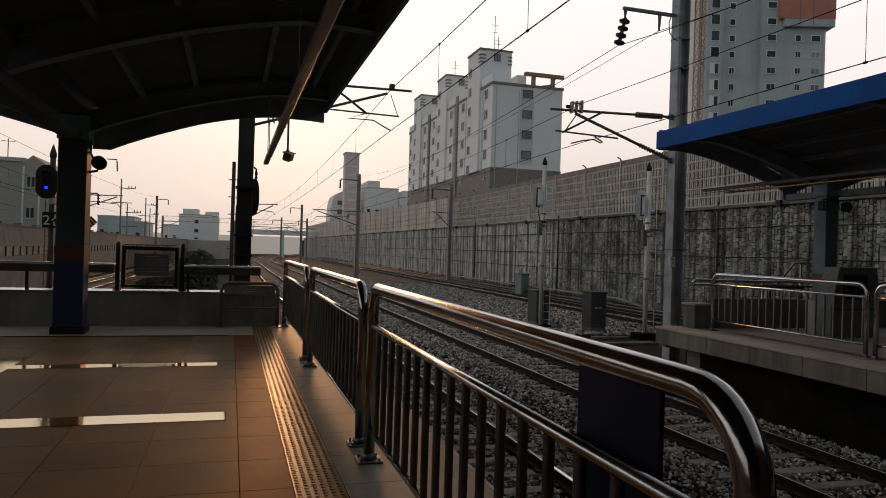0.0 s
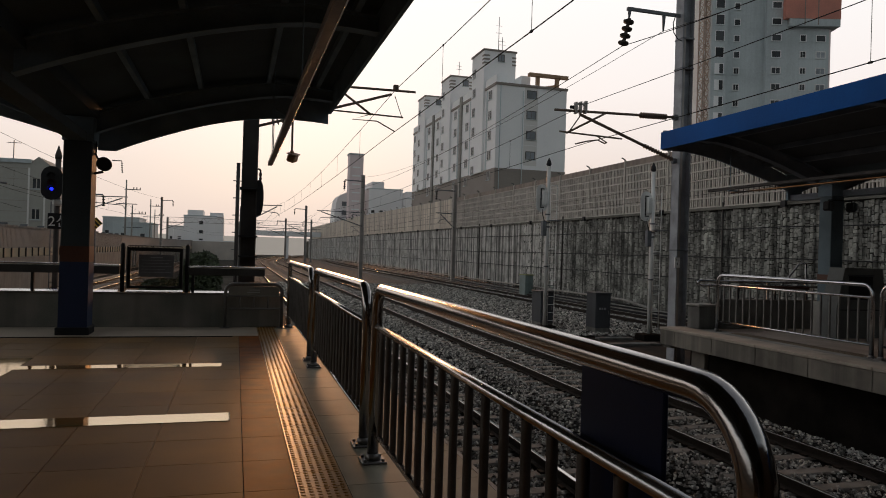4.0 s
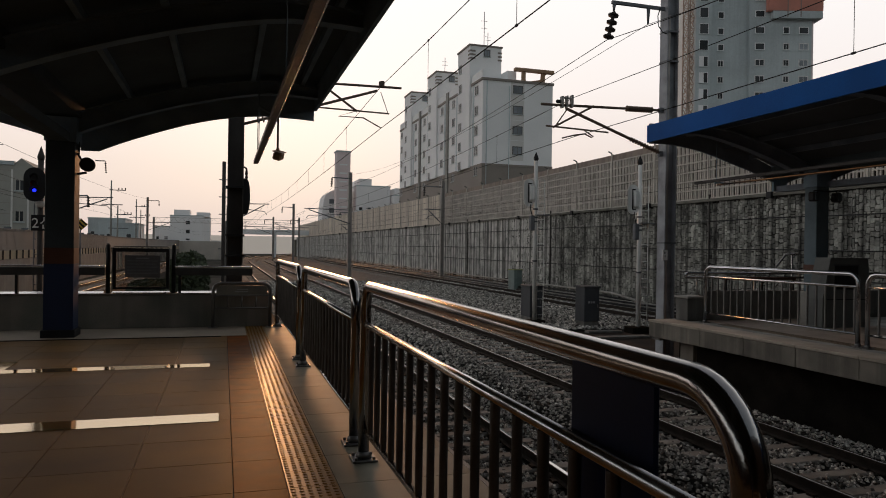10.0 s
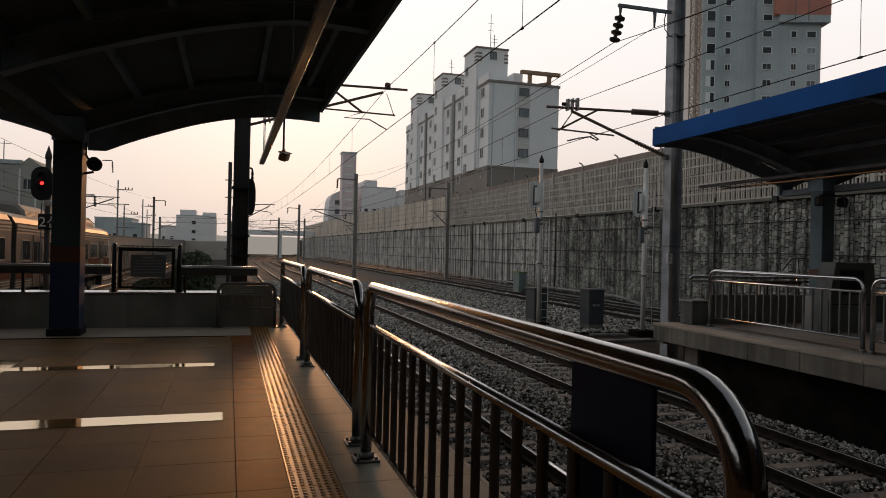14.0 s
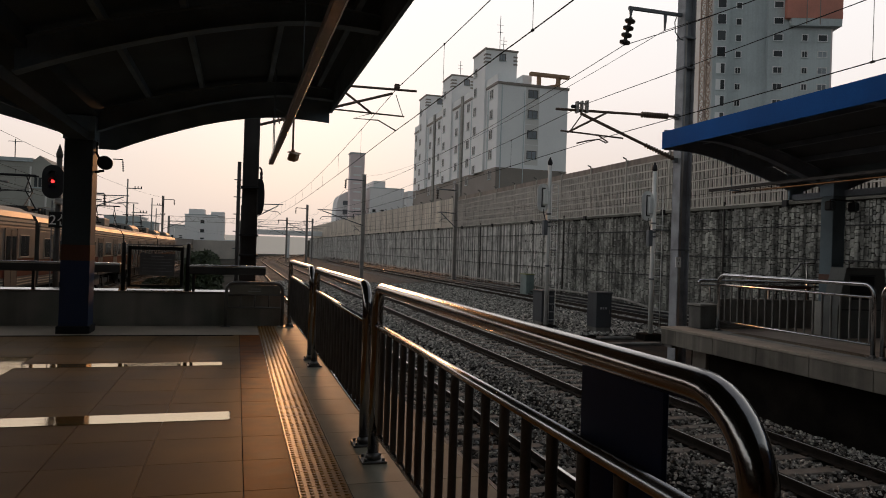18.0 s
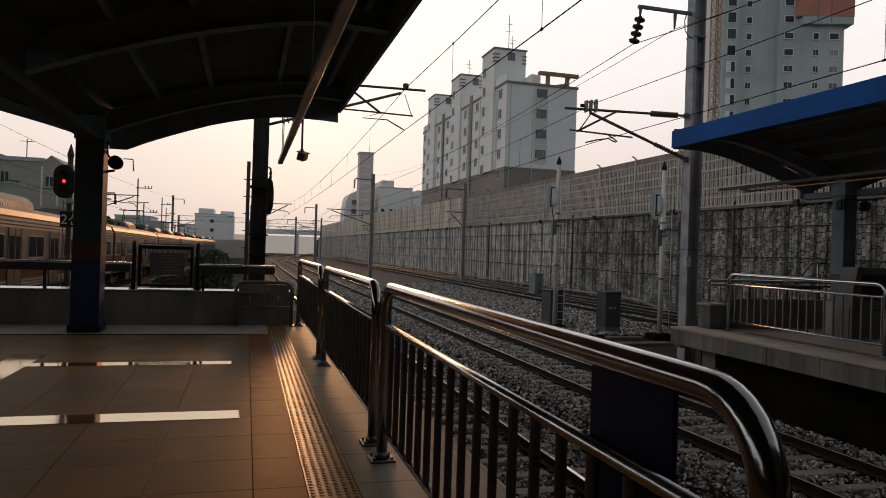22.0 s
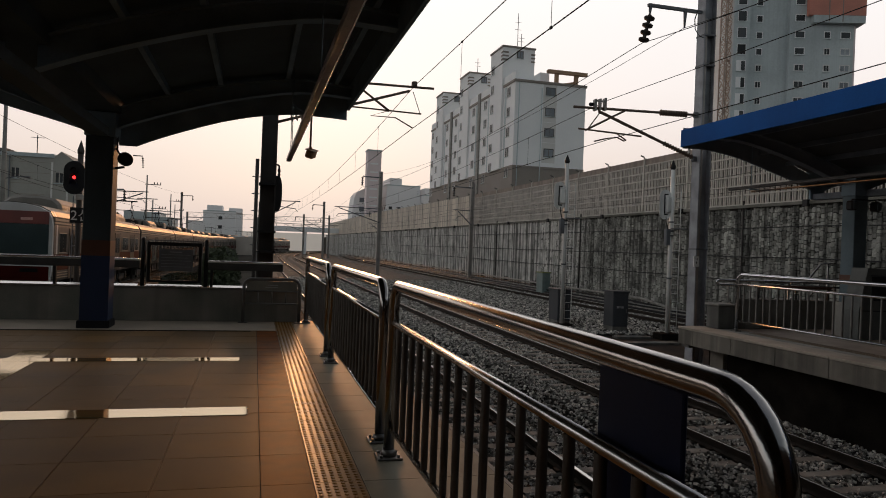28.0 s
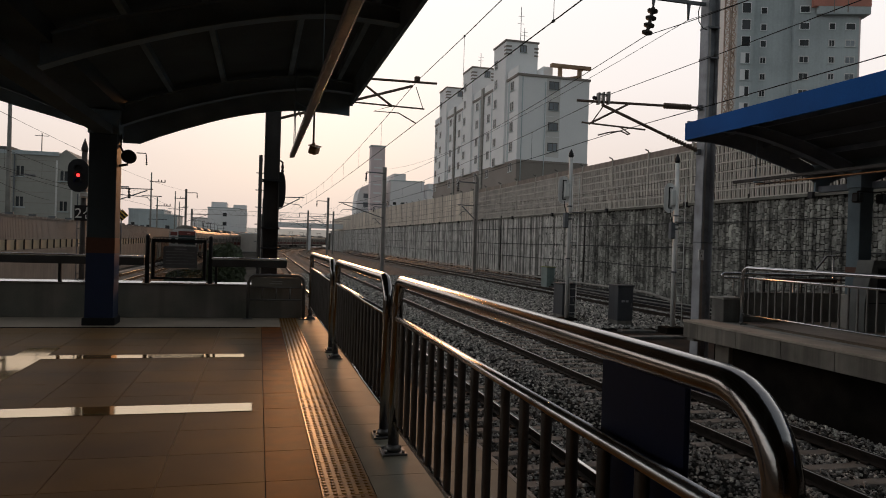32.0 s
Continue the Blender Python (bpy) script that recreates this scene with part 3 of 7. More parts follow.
def ballast_stones():
    """Loose crushed stone over the beds that lie close to the platforms."""
    rnd = random.Random(4)
    verts, faces = [], []

    def stone(x, y, z, r):
        a = rnd.random() * 6.28
        ca, sa = math.cos(a), math.sin(a)
        base = len(verts)
        for dx, dy, dz in ((-1, -0.7, -0.4), (1, -0.8, -0.4), (0.9, 0.8, -0.4), (-0.8, 0.9, -0.4), (-0.6, -0.4, 0.55), (0.6, -0.5, 0.7), (0.45, 0.5, 0.5), (-0.5, 0.45, 0.75)):
            dx, dy, dz = (dx + rnd.uniform(-0.3, 0.3)) * r, (dy + rnd.uniform(-0.3, 0.3)) * r, (dz + rnd.uniform(-0.25, 0.25)) * r
            verts.append((x + dx * ca - dy * sa, y + dx * sa + dy * ca, z + dz))
        for q in ((0, 3, 2, 1), (4, 5, 6, 7), (0, 1, 5, 4), (1, 2, 6, 5), (2, 3, 7, 6), (3, 0, 4, 7)):
            faces.append(tuple(base + i for i in q))

    def fill(xa, xb, ya, yb, dens, lo, hi, zf):
        for _ in range(int((xb - xa) * (yb - ya) * dens)):
            x, y = rnd.uniform(xa, xb), rnd.uniform(ya, yb)
            near = min(abs(x - c) for c in (TRACK_A - 0.75, TRACK_A + 0.75, TRACK_B - 0.75, TRACK_B + 0.75, TRACK_D - 0.75, TRACK_D + 0.75))
            if near < 0.13:
                continue
            in_track = min(abs(x - c) for c in (TRACK_A, TRACK_B, TRACK_D)) < 1.22
            on_sleeper = in_track and (y + 12 + 0.12) % 0.625 < 0.24
            if on_sleeper and rnd.random() < 0.93:
                continue
            stone(x, y, zf(x, y) + rnd.uniform(-0.01, 0.05), rnd.uniform(lo, hi))

    def bed(x, y):
        d = min(abs(x - c) for c in (TRACK_A, TRACK_B, TRACK_D))
        return RAIL_Z - 0.19 if d < 1.75 else RAIL_Z - 0.19 - min(0.30, (d - 1.75) * 0.6)
    fill(2.0, 9.4, -6.0, 4.5, 60, 0.02, 0.045, bed)
    fill(2.0, 9.6, 4.5, 9, 470, 0.012, 0.030, bed)
    fill(2.2, 9.6, 9, 16, 340, 0.014, 0.034, bed)
    fill(2.2, 9.6, 16, 30, 190, 0.020, 0.046, bed)
    fill(2.4, 9.6, 30, 60, 70, 0.04, 0.075, bed)
    side = lambda x, y: RAIL_Z - 0.19 if abs(x - TRACK_D) < 1.75 else RAIL_Z - 0.24
    fill(9.6, 16.0, 23.8, 60, 80, 0.035, 0.07, side)
    fill(16.0, 19.6, 18, 60, 80, 0.035, 0.07, side)
    me = bpy.data.meshes.new("ballast_stones")
    me.from_pydata(verts, [], faces)
    me.materials.append(BALLAST)
    tagged(new("ballast_stones", me), "loose grey crushed stone between the rails", "ballast", kind="stuff")


def middle_bed():
    bm = bmesh.new()
    path = ys_of(-60, 200)
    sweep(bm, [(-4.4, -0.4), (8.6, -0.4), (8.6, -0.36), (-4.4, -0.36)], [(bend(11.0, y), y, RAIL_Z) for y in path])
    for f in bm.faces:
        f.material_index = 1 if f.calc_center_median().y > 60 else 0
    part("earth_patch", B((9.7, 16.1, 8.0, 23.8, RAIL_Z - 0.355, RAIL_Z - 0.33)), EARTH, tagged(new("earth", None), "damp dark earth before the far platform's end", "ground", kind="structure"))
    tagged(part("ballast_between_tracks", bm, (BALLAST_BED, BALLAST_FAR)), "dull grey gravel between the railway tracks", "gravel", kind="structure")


ground()
flat = lambda y: RAIL_Z
track("railway_track", TRACK_A, flat, -12, 260, (3, 60), "ballasted railway track with concrete sleepers beside the platform")
track("railway_track", TRACK_B, flat, -12, 260, (3, 60), "ballasted railway track with concrete sleepers along the far platform")
track("railway_track", TRACK_C, left_z, -40, 240, (30, 60), "ballasted railway track descending beside a noise barrier")
track("railway_track", TRACK_D, flat, 4, 260, (18, 60), "ballasted railway track under the stone retaining wall")
middle_bed()
ballast_stones()


# ---- near platform ----
PLAT_W, PLAT_E, PLAT_END = -6.27, 1.57, 13.0
TILE = 0.61


def near_platform():
    p = thing("platform", "island platform of polished granite tiles on concrete", "platform", kind="structure")
    bm = B((PLAT_W + 0.12, PLAT_E - 0.12, -8, PLAT_END + 0.22, -2.0, -0.16))
    part("platform_body", bm, CONCRETE_DARK, p)
    bm = B((PLAT_W, PLAT_E, -8, PLAT_END + 0.22, -0.16, -0.035))
    part("platform_slab", bm, GROUT, p)
    # near field of tiles, each a slab of its own
    def slab(w, d):
        b = bmesh.new()
        box(b, 0.003, w - 0.003, 0.003, d - 0.003, -0.035, 0.0)
        return b
    me_sq = mesh_of("tile", slab(TILE, TILE), GRANITE)
    me_red = mesh_of("tile", slab(0.31, TILE), GRANITE_RED)
    me_edge = mesh_of("tile", slab(0.87, TILE), GRANITE_PALE)
    x0, y0 = 0.09, 4.30
    rows = range(-2, 14)
    for k in rows:
        y = y0 + k * TILE
        for j in range(1, 8):
            share("tile", me_sq, p, Matrix.Translation((x0 - j * TILE, y, 0)))
        share("tile", me_red, p, Matrix.Translation((x0, y, 0)))
        share("tile", me_edge, p, Matrix.Translation((0.70, y, 0)))
    far, far_red, far_pale = bmesh.new(), bmesh.new(), bmesh.new()
    y_lo, y_hi = y0 - 2 * TILE, y0 + 14 * TILE
    for k in range(-18, 0):
        y = y_lo + k * TILE
        for x in [x0 - j * TILE for j in range(1, 11)]:
            box(far, x + 0.003, x + TILE - 0.003, y + 0.003, y + TILE - 0.003, -0.035, 0.0)
        box(far_red, x0 + 0.003, x0 + 0.307, y + 0.003, y + TILE - 0.003, -0.035, 0.0)
        box(far_pale, 0.703, PLAT_E, y + 0.003, y + TILE - 0.003, -0.035, 0.0)
    for k in range(0, 16):
        y = y_lo + k * TILE
        for x in [x0 - j * TILE for j in range(8, 11)]:
            box(far, x + 0.003, x + TILE - 0.003, y + 0.003, y + TILE - 0.003, -0.035, 0.0)
    box(far, x0 - 10 * TILE, PLAT_E, y_hi + 0.003, PLAT_END + 0.22, -0.035, 0.0)
    tagged(part("far_tiles", far, GRANITE, p), kind="stuff")
    tagged(part("far_red_tiles", far_red, GRANITE_RED, p), kind="stuff")
    tagged(part("far_edge_tiles", far_pale, GRANITE_PALE, p), kind="stuff")
    # tactile strip: square tiles with domes
    dome = bmesh.new()
    box(dome, 0.402, 0.698, 0.002, 0.303, -0.035, 0.001)
    for i in range(6):
        for j in range(6):
            cx, cy = 0.402 + 0.0247 + i * 0.0493, 0.0275 + j * 0.05
            ring0 = [dome.verts.new((cx + 0.0165 * math.cos(a * math.pi / 4), cy + 0.0165 * math.sin(a * math.pi / 4), 0.0012)) for a in range(8)]
            ring1 = [dome.verts.new((cx + 0.010 * math.cos(a * math.pi / 4), cy + 0.010 * math.sin(a * math.pi / 4), 0.0062)) for a in range(8)]
            for a in range(8):
                dome.faces.new((ring0[a], ring0[(a + 1) % 8], ring1[(a + 1) % 8], ring1[a]))
            dome.faces.new(ring1)
    me_t = mesh_of("tactile_tile", dome, TACTILE)
    y = y0 - 20 * TILE
    while y < PLAT_END - 0.15:
        share("tactile_tile", me_t, p, Matrix.Translation((0, y, 0)))
        y += 0.305
    # polished strips let into the floor
    part("polished_strip", B((-5.9, 0.0, 6.06, 6.35, 0.0012, 0.005)), POLISHED, p, "polished pale strip flush with the floor")
    part("polished_strip", B((-5.9, -0.12, 8.78, 9.02, 0.0012, 0.005)), POLISHED, p, "polished pale strip flush with the floor")
    part("polished_strip", B((-2.66, -2.31, 6.36, 8.77, 0.0012, 0.005), (-2.66, -2.31, 9.03, 9.60, 0.0012, 0.005)), POLISHED, p, "polished pale strip along the floor")
    part("end_border", B((-6.2, 0.395, 11.705, 12.995, 0.0012, 0.004)), BORDER, p, "grey border strip before the end wall")
    part("drain_channel", B((-6.2, 0.0, 11.60, 11.70, 0.0012, 0.004)), NEAR_BLACK, p, "dark drain channel before the end wall")
    # coping along the edge
    part("edge_coping", B((PLAT_E, PLAT_E + 0.03, -8, PLAT_END + 0.22, -0.16, 0.0)), CONCRETE, p)


near_platform()


# pale coat: the bright line on the handrail's top put into colour
RAIL_GLEAM = mat("pale_rail_gleam", (0.80, 0.79, 0.76), 0.35, 0, (0.66, 0.65, 0.62), 3, 60, 0.02)


PANEL_BAR = mat("pale_panel_bar", (0.55, 0.55, 0.53), 0.7)


def end_wall():
    w = thing("wall_end", "low dark concrete parapet across the platform's end", "parapet wall", kind="structure")
    part("parapet", B((PLAT_W, 0.80, 13.0, 13.20, 0.0, 0.565), bev=0.008), PARAPET, w)
    part("capping", B((PLAT_W - 0.02, 0.82, 12.98, 13.22, 0.566, 0.595), bev=0.006), EDGE_CONCRETE, w, "worn capping strip")
    h = thing("handrail", "steel handrail of box section on the parapet", "handrail")
    for xa, xb in ((-6.2, -1.88), (-0.77, 0.52)):
        part("rail", B((xa, xb, 13.03, 13.17, 0.90, 1.045), bev=0.012), DARK_GREY, h, "dark rail body")
        part("rail_top", B((xa, xb, 13.022, 13.165, 1.028, 1.064), bev=0.006), RAIL_GLEAM, h, "pale strip painted as the light line on the rail")
        # shiny tube added so the edge catches a line of sky
        part("rail_edge", T(([(xa, 13.026, 1.055), (xb, 13.026, 1.055)], 0.014)), STEEL_BRIGHT, h, "bright tube added to catch light along the rail's edge")
    for x in (-5.7, -4.45, -3.2, -0.70):
        part("post", B((x - 0.022, x + 0.022, 13.07, 13.13, 0.595, 0.90)), BLACK, h)
    # shiny wedge added, tilted so the parapet's top shows a bright line
    for xa, xb in ((-6.2, -1.90), (-1.77, -0.86), (-0.73, 0.60)):
        bm = bmesh.new()
        ends = [[bm.verts.new((x, yy, zz)) for yy, zz in ((12.985, 0.596), (12.985, 0.600), (13.105, 0.628), (13.105, 0.596))] for x in (xa, xb)]
        for i in range(4):
            bm.faces.new((ends[0][i - 1], ends[0][i], ends[1][i], ends[1][i - 1]))
        bm.faces.new(ends[0])
        bm.faces.new(list(reversed(ends[1])))
        bmesh.ops.recalc_face_normals(bm, faces=bm.faces)
        part("edging", bm, STEEL_BRIGHT, w, "bright sloping strip added for the light line on the parapet")
    # framed notice board standing on the parapet
    n = thing("notice_board", "dark notice in a steel frame on the parapet", "notice board")
    for x in (-1.84, -0.80):
        part("post", T(([(x, 13.10, 0.595), (x, 13.10, 1.40), (x, 13.10, 1.42)], [0.035, 0.035, 0.02])), BLACK, n)
        part("post_cap", T(([(x, 13.10, 1.42), (x, 13.10, 1.435)], [0.034, 0.02])), STEEL, n)
    bm = bmesh.new()
    grille_mesh(bm, (-1.77, -1.715, -0.925, -0.87), (0.66, 0.70, 1.30, 1.36), ((1, 1),), 13.08, 13.12)
    part("frame", bm, BLACK, n)
    part("frame_tube", T(([(-1.77, 13.06, 0.64), (-1.77, 13.06, 1.36), (-1.74, 13.06, 1.39), (-0.90, 13.06, 1.39), (-0.87, 13.06, 1.36), (-0.87, 13.06, 0.64)], 0.009), n=6), STEEL_DULL, n, "slim bright tube round the frame")
    # four pale upright bars on the notice panel
    for xa, xb, za, zb in ((-1.69, -1.665, 1.02, 1.29), (-1.65, -1.625, 1.05, 1.29), (-1.02, -0.995, 1.15, 1.29), (-0.965, -0.94, 1.15, 1.29)):
        part("panel_bar", B((xa, xb, 13.089, 13.094, za, zb)), PANEL_BAR, n, "pale upright bar on the panel")
    pane = part("pane", B((-1.715, -0.925, 13.097, 13.103, 0.70, 1.30)), GLASS_TINT, n, "smoked clear panel")
    pane.visible_shadow = False
    sheet = part("notice_sheet", B((-1.58, -1.02, 13.088, 13.092, 0.86, 1.24)), mat("grey_notice_sheet", (0.17, 0.17, 0.175), 0.5, 0, None, 4, 40, 0.02), n, "dark printed notice")
    print_m = mat("pale_notice_print", (0.36, 0.36, 0.37), 0.6, 0, None, 4, 40, 0)
    for i, (a, b) in enumerate(((-1.40, -1.20), (-1.54, -1.06), (-1.54, -1.10), (-1.54, -1.06), (-1.54, -1.16), (-1.54, -1.06))):
        z = 1.20 - i * 0.052
        part("text_bar", B((a, b, 13.084, 13.087, z - (0.016 if i == 0 else 0.008), z)), print_m, sheet)


end_wall()


def arc(cx, cz, r, a0, a1, n, y=None, x=None):
    out = []
    for i in range(n + 1):
        a = radians(a0 + (a1 - a0) * i / n)
        u, v = cx + r * math.cos(a), cz + r * math.sin(a)
        out.append((x, u, v) if x is not None else (u, y, v))
    return out


BOLT = mesh_of("bolt", T(([(0, 0, 0), (0, 0, 0.018)], 0.011), n=6), STEEL_DULL)


def railing_panel(name, x, y0, y1, zb, top, second, low, pitch, mat_main=STEEL, mat_bar=STEEL_BAR, label="", group="", r=0.18):
    """One bay: a bent top tube with its two posts, two inner rails, balusters, feet."""
    f = thing(name, label, "railing", group, at=Matrix.Translation((x, y0, zb)))
    L = y1 - y0
    loop = [(0, 0, 0.02), (0, 0, top - r)] + arc(r, top - r, r, 180, 90, 8, x=0)[1:] + arc(L - r, top - r, r, 90, 0, 8, x=0) + [(0, L, 0.02)]
    bm = bmesh.new()
    tube(bm, loop, 0.038, 16)
    part("top_rail", bm, mat_main, f, "bent stainless tube forming rail and posts")
    part("middle_rail", T(([(0, 0.03, second), (0, L - 0.03, second)], 0.022)), STEEL_SATIN, f)
    part("bottom_rail", T(([(0, 0.03, low), (0, L - 0.03, low)], 0.020)), mat_main, f)
    b = bmesh.new()
    tube(b, [(0, 0, low + 0.016), (0, 0, second - 0.018)], 0.0195, 8, cap=False)
    me = mesh_of("baluster", b, mat_bar)
    for i in range(1, int((L - 0.08) / pitch) + 1):
        share("baluster", me, f, Matrix.Translation((0, L - 0.012 - i * pitch, 0)))
    for y in (0, L):
        b = bmesh.new()
        box(b, -0.085, 0.085, y - 0.085, y + 0.085, 0.0, 0.016, bev=0.004)
        fl = part("foot_plate", b, STEEL_DULL, f)
        part("collar", T(([(0, y, 0.016), (0, y, 0.06)], [0.058, 0.044])), STEEL_DULL, fl)
        for sx in (-0.06, 0.06):
            for sy in (-0.06, 0.06):
                share("bolt", BOLT, fl, Matrix.Translation((sx, y + sy, 0.016)))
    return f


def near_railings():
    g = "railings along the near platform edge"
    lab = "stainless steel platform railing with upright bars"
    for x, y0, y1, top, second in ((0.942, 1.081, 4.75, 1.182, 0.921), (0.95, 5.16, 8.64, 1.168, 0.908), (0.95, 9.16, 12.92, 1.165, 0.905)):
        railing_panel("platform_railing", x, y0, y1, 0.0, top, second, 0.215, 0.1987, label=lab, group=g)
    b = thing("notice_plate", "dark navy board fixed to the railing", "sign board")
    part("board", B((0.985, 1.0, 1.45, 1.865, 0.45, 1.165), bev=0.004), NAVY_BOARD, b)
    for y in (1.50, 1.74):
        part("strap", B((0.955, 0.985, y, y + 0.03, 0.89, 0.92)), BLACK, b)


near_railings()


def end_gate():
    g = thing("end_gate", "low steel hoop barrier across the platform's end", "barrier")
    x0, x1, y = -0.14, 0.82, 12.86
    r = 0.14
    loop = [(x0, y, 0.0), (x0, y, 0.77 - r)] + arc(x0 + r, 0.77 - r, r, 180, 90, 6, y=y)[1:] + arc(x1 - r, 0.77 - r, r, 90, 0, 6, y=y) + [(x1, y, 0.0)]
    bm = bmesh.new()
    tube(bm, loop, 0.03, 12)
    part("hoop", bm, STEEL_DULL, g)
    for z in (0.56, 0.34):
        part("cross_rail", T(([(x0, y, z), (x1, y, z)], 0.016)), STEEL_DULL, g)
    for i in range(1, 4):
        x = x0 + (x1 - x0) * i / 4
        part("upright", T(([(x, y, 0.34), (x, y, 0.56)], 0.012)), STEEL_DULL, g)
    pl = part("plate", B((x0 + 0.05, x1 - 0.05, y - 0.012, y + 0.002, 0.575, 0.735)), mat("brown_grey_plate", (0.24, 0.22, 0.185), 0.6, 0, None, 4, 40, 0.03), g, "dark sign plate")
    dull = mat("dull_print", (0.42, 0.41, 0.39), 0.6)
    part("text_bar", B((0.22, 0.44, y - 0.0155, y - 0.0125, 0.62, 0.635)), dull, pl)
    part("text_bar", B((0.26, 0.44, y - 0.0155, y - 0.0125, 0.66, 0.675)), dull, pl)
    for x in (x0, x1):
        part("foot_plate", B((x - 0.08, x + 0.08, y - 0.08, y + 0.08, 0.0, 0.015)), STEEL_DULL, g)


end_gate()


# ---- canopies ----
def rib_z(d):
    """Underside of a canopy rib, d metres out from the column line."""
    d = abs(d)
    return 3.02 + 1.02 * math.sin(min(d / 4.2, 1.0) * math.pi / 2) ** 0.9 - 0.12 * max(0, d - 3.0)


def canopy(name, xc, zb, fz, y_end, y_start, rib_ys, out, fascia_mat, label, col=(0.0, 0.0, 0.20), banded=True, steel=None, deck=None, skirt=-0.17, lag=0.35):
    """Gull-wing platform roof: curved ribs on a row of columns, purlins, deck and edge fascia. fz: foot and head of the edge fascia."""
    c = thing(name, label, "platform canopy", kind="", at=Matrix.Translation((xc, 0, zb)))
    steel, deck = steel or ROOF_STEEL, deck or ROOF_DECK
    N = 14
    for sd in (1, -1):
        line = [(sd * (0.15 + (out - 0.15) * i / N), rib_z(0.15 + (out - 0.15) * i / N)) for i in range(N + 1)]
        for y in rib_ys:
            bm = bmesh.new()
            for (u0, z0), (u1, z1) in zip(line, line[1:]):
                d0, d1 = 0.34 - 0.16 * abs(u0) / out, 0.34 - 0.16 * abs(u1) / out
                for ya, yb, ta, tb in ((-0.09, 0.09, 0.0, 0.018), (-0.09, 0.09, None, None), (-0.012, 0.012, 0.018, None)):
                    za0, zb0 = (z0 + ta if ta is not None else z0 + d0 - 0.018), (z0 + tb if tb is not None else z0 + d0)
                    za1, zb1 = (z1 + ta if ta is not None else z1 + d1 - 0.018), (z1 + tb if tb is not None else z1 + d1)
                    if ta == 0.018:
                        zb0, zb1 = z0 + d0 - 0.018, z1 + d1 - 0.018
                    q = [bm.verts.new((u, y + yy, z)) for u, zs in ((u0, (za0, zb0)), (u1, (za1, zb1))) for yy in (ya, yb) for z in zs]
                    for idx in ((0, 4, 6, 2), (1, 3, 7, 5), (0, 1, 5, 4), (2, 6, 7, 3)):
                        bm.faces.new([q[i] for i in idx])
            part("rib", bm, steel, c)
        for i in (3, 6, 10, 13):
            u, z = line[i]
            d = 0.34 - 0.16 * abs(u) / out
            part("purlin", B((u - 0.035, u + 0.035, y_start, y_end, z + d, z + d + 0.10)), steel, c)
        bm = bmesh.new()
        lo = [(u, z + 0.34 - 0.16 * abs(u) / out + 0.10) for u, z in line]
        rings = [[bm.verts.new((u, y, z + dz)) for u, z in lo for dz in (0.0,)] + [bm.verts.new((u, y, z + 0.05)) for u, z in reversed(lo)] for y in (y_start, y_end)]
        n = len(rings[0])
        for k in range(n):
            bm.faces.new((rings[0][k], rings[0][(k + 1) % n], rings[1][(k + 1) % n], rings[1][k]))
        bm.faces.new(rings[0])
        bm.faces.new(list(reversed(rings[1])))
        part("roof_deck", bm, deck, c, "dark ribbed roof sheeting")
        u, z = line[-1]
        part("edge_fascia", B((u, u + sd * 0.05, y_start, y_end + 0.05, fz[0], fz[1])) if sd > 0 else B((u - 0.05, u, y_start, y_end + 0.05, fz[0], fz[1])), fascia_mat, c, "painted edge fascia")
        # end trim that follows the curve
        bm = bmesh.new()
        def foot(u):
            d = abs(u)
            near = rib_z(max(0.15, d - (lag if sd > 0 else -0.5 * lag) * max(0.0, 1.0 - d / 1.6)))
            return near + skirt + (0.0 if sd > 0 or not lag else 0.06) - 0.06 * min(1.0, max(0.0, d - 0.4)) - 0.05 * min(1.0, max(0.0, d - 2.2))
        for (u0, z0), (u1, z1) in zip(line, line[1:]):
            q = [bm.verts.new((u, y, zz)) for u, z in ((u0, z0), (u1, z1)) for y in (y_end, y_end + 0.05) for zz in (foot(u), z + 0.40)]
            for idx in ((0, 4, 6, 2), (1, 3, 7, 5), (0, 1, 5, 4), (2, 6, 7, 3)):
                bm.faces.new([q[i] for i in idx])
        part("end_trim", bm, steel, c)
    part("valley_beam", B((-0.13, 0.13, y_start, y_end + 0.05, 2.97, 3.10)), deck if banded else steel, c, "grey valley gutter beam")
    part("end_plate", B((-0.20, 0.20, y_end - 0.004, y_end + 0.046, 2.98, 3.75)), ROOF_STEEL, c, "plate closing the valley's end")
    part("valley_cover", B((-0.26, 0.26, y_start, y_end + 0.05, 3.36, 3.78)), ROOF_DECK, c)
    for y in rib_ys[::2]:
        cx, cy, h = col[0], y + col[1], col[2]
        def wrap(g, za, zb):
            return (cx - h - g, cx + h + g, cy - h - g, cy + h + g, za, zb)
        post = part("column", B(wrap(0, 0.0, 2.97), bev=0.01), PAINT_COLUMN_SHADE if banded else PAINT_COLUMN, c, "painted square steel column")
        part("column_head", B(wrap(0.02, 2.972, 3.34)), ROOF_STEEL, post)
        if banded:
            part("lower_band", B(wrap(0.003, 0.12, 1.12)), PAINT_NAVY, post, "navy lower band")
            part("stripe", B(wrap(0.0035, 1.121, 1.36)), PAINT_ORANGE, post, "orange stripe")
            part("plinth", B(wrap(0.035, 0.0, 0.12), bev=0.01), BLACK, post)
        else:
            part("stripe", B(wrap(0.003, 1.10, 1.30)), PAINT_ORANGE, post, "orange stripe")
            part("plinth", B(wrap(0.06, 0.0, 0.72), bev=0.01), CONCRETE, post, "pale concrete plinth")
    return c


RIBS = [12.1 - 4.04 * i for i in range(0, 5)]
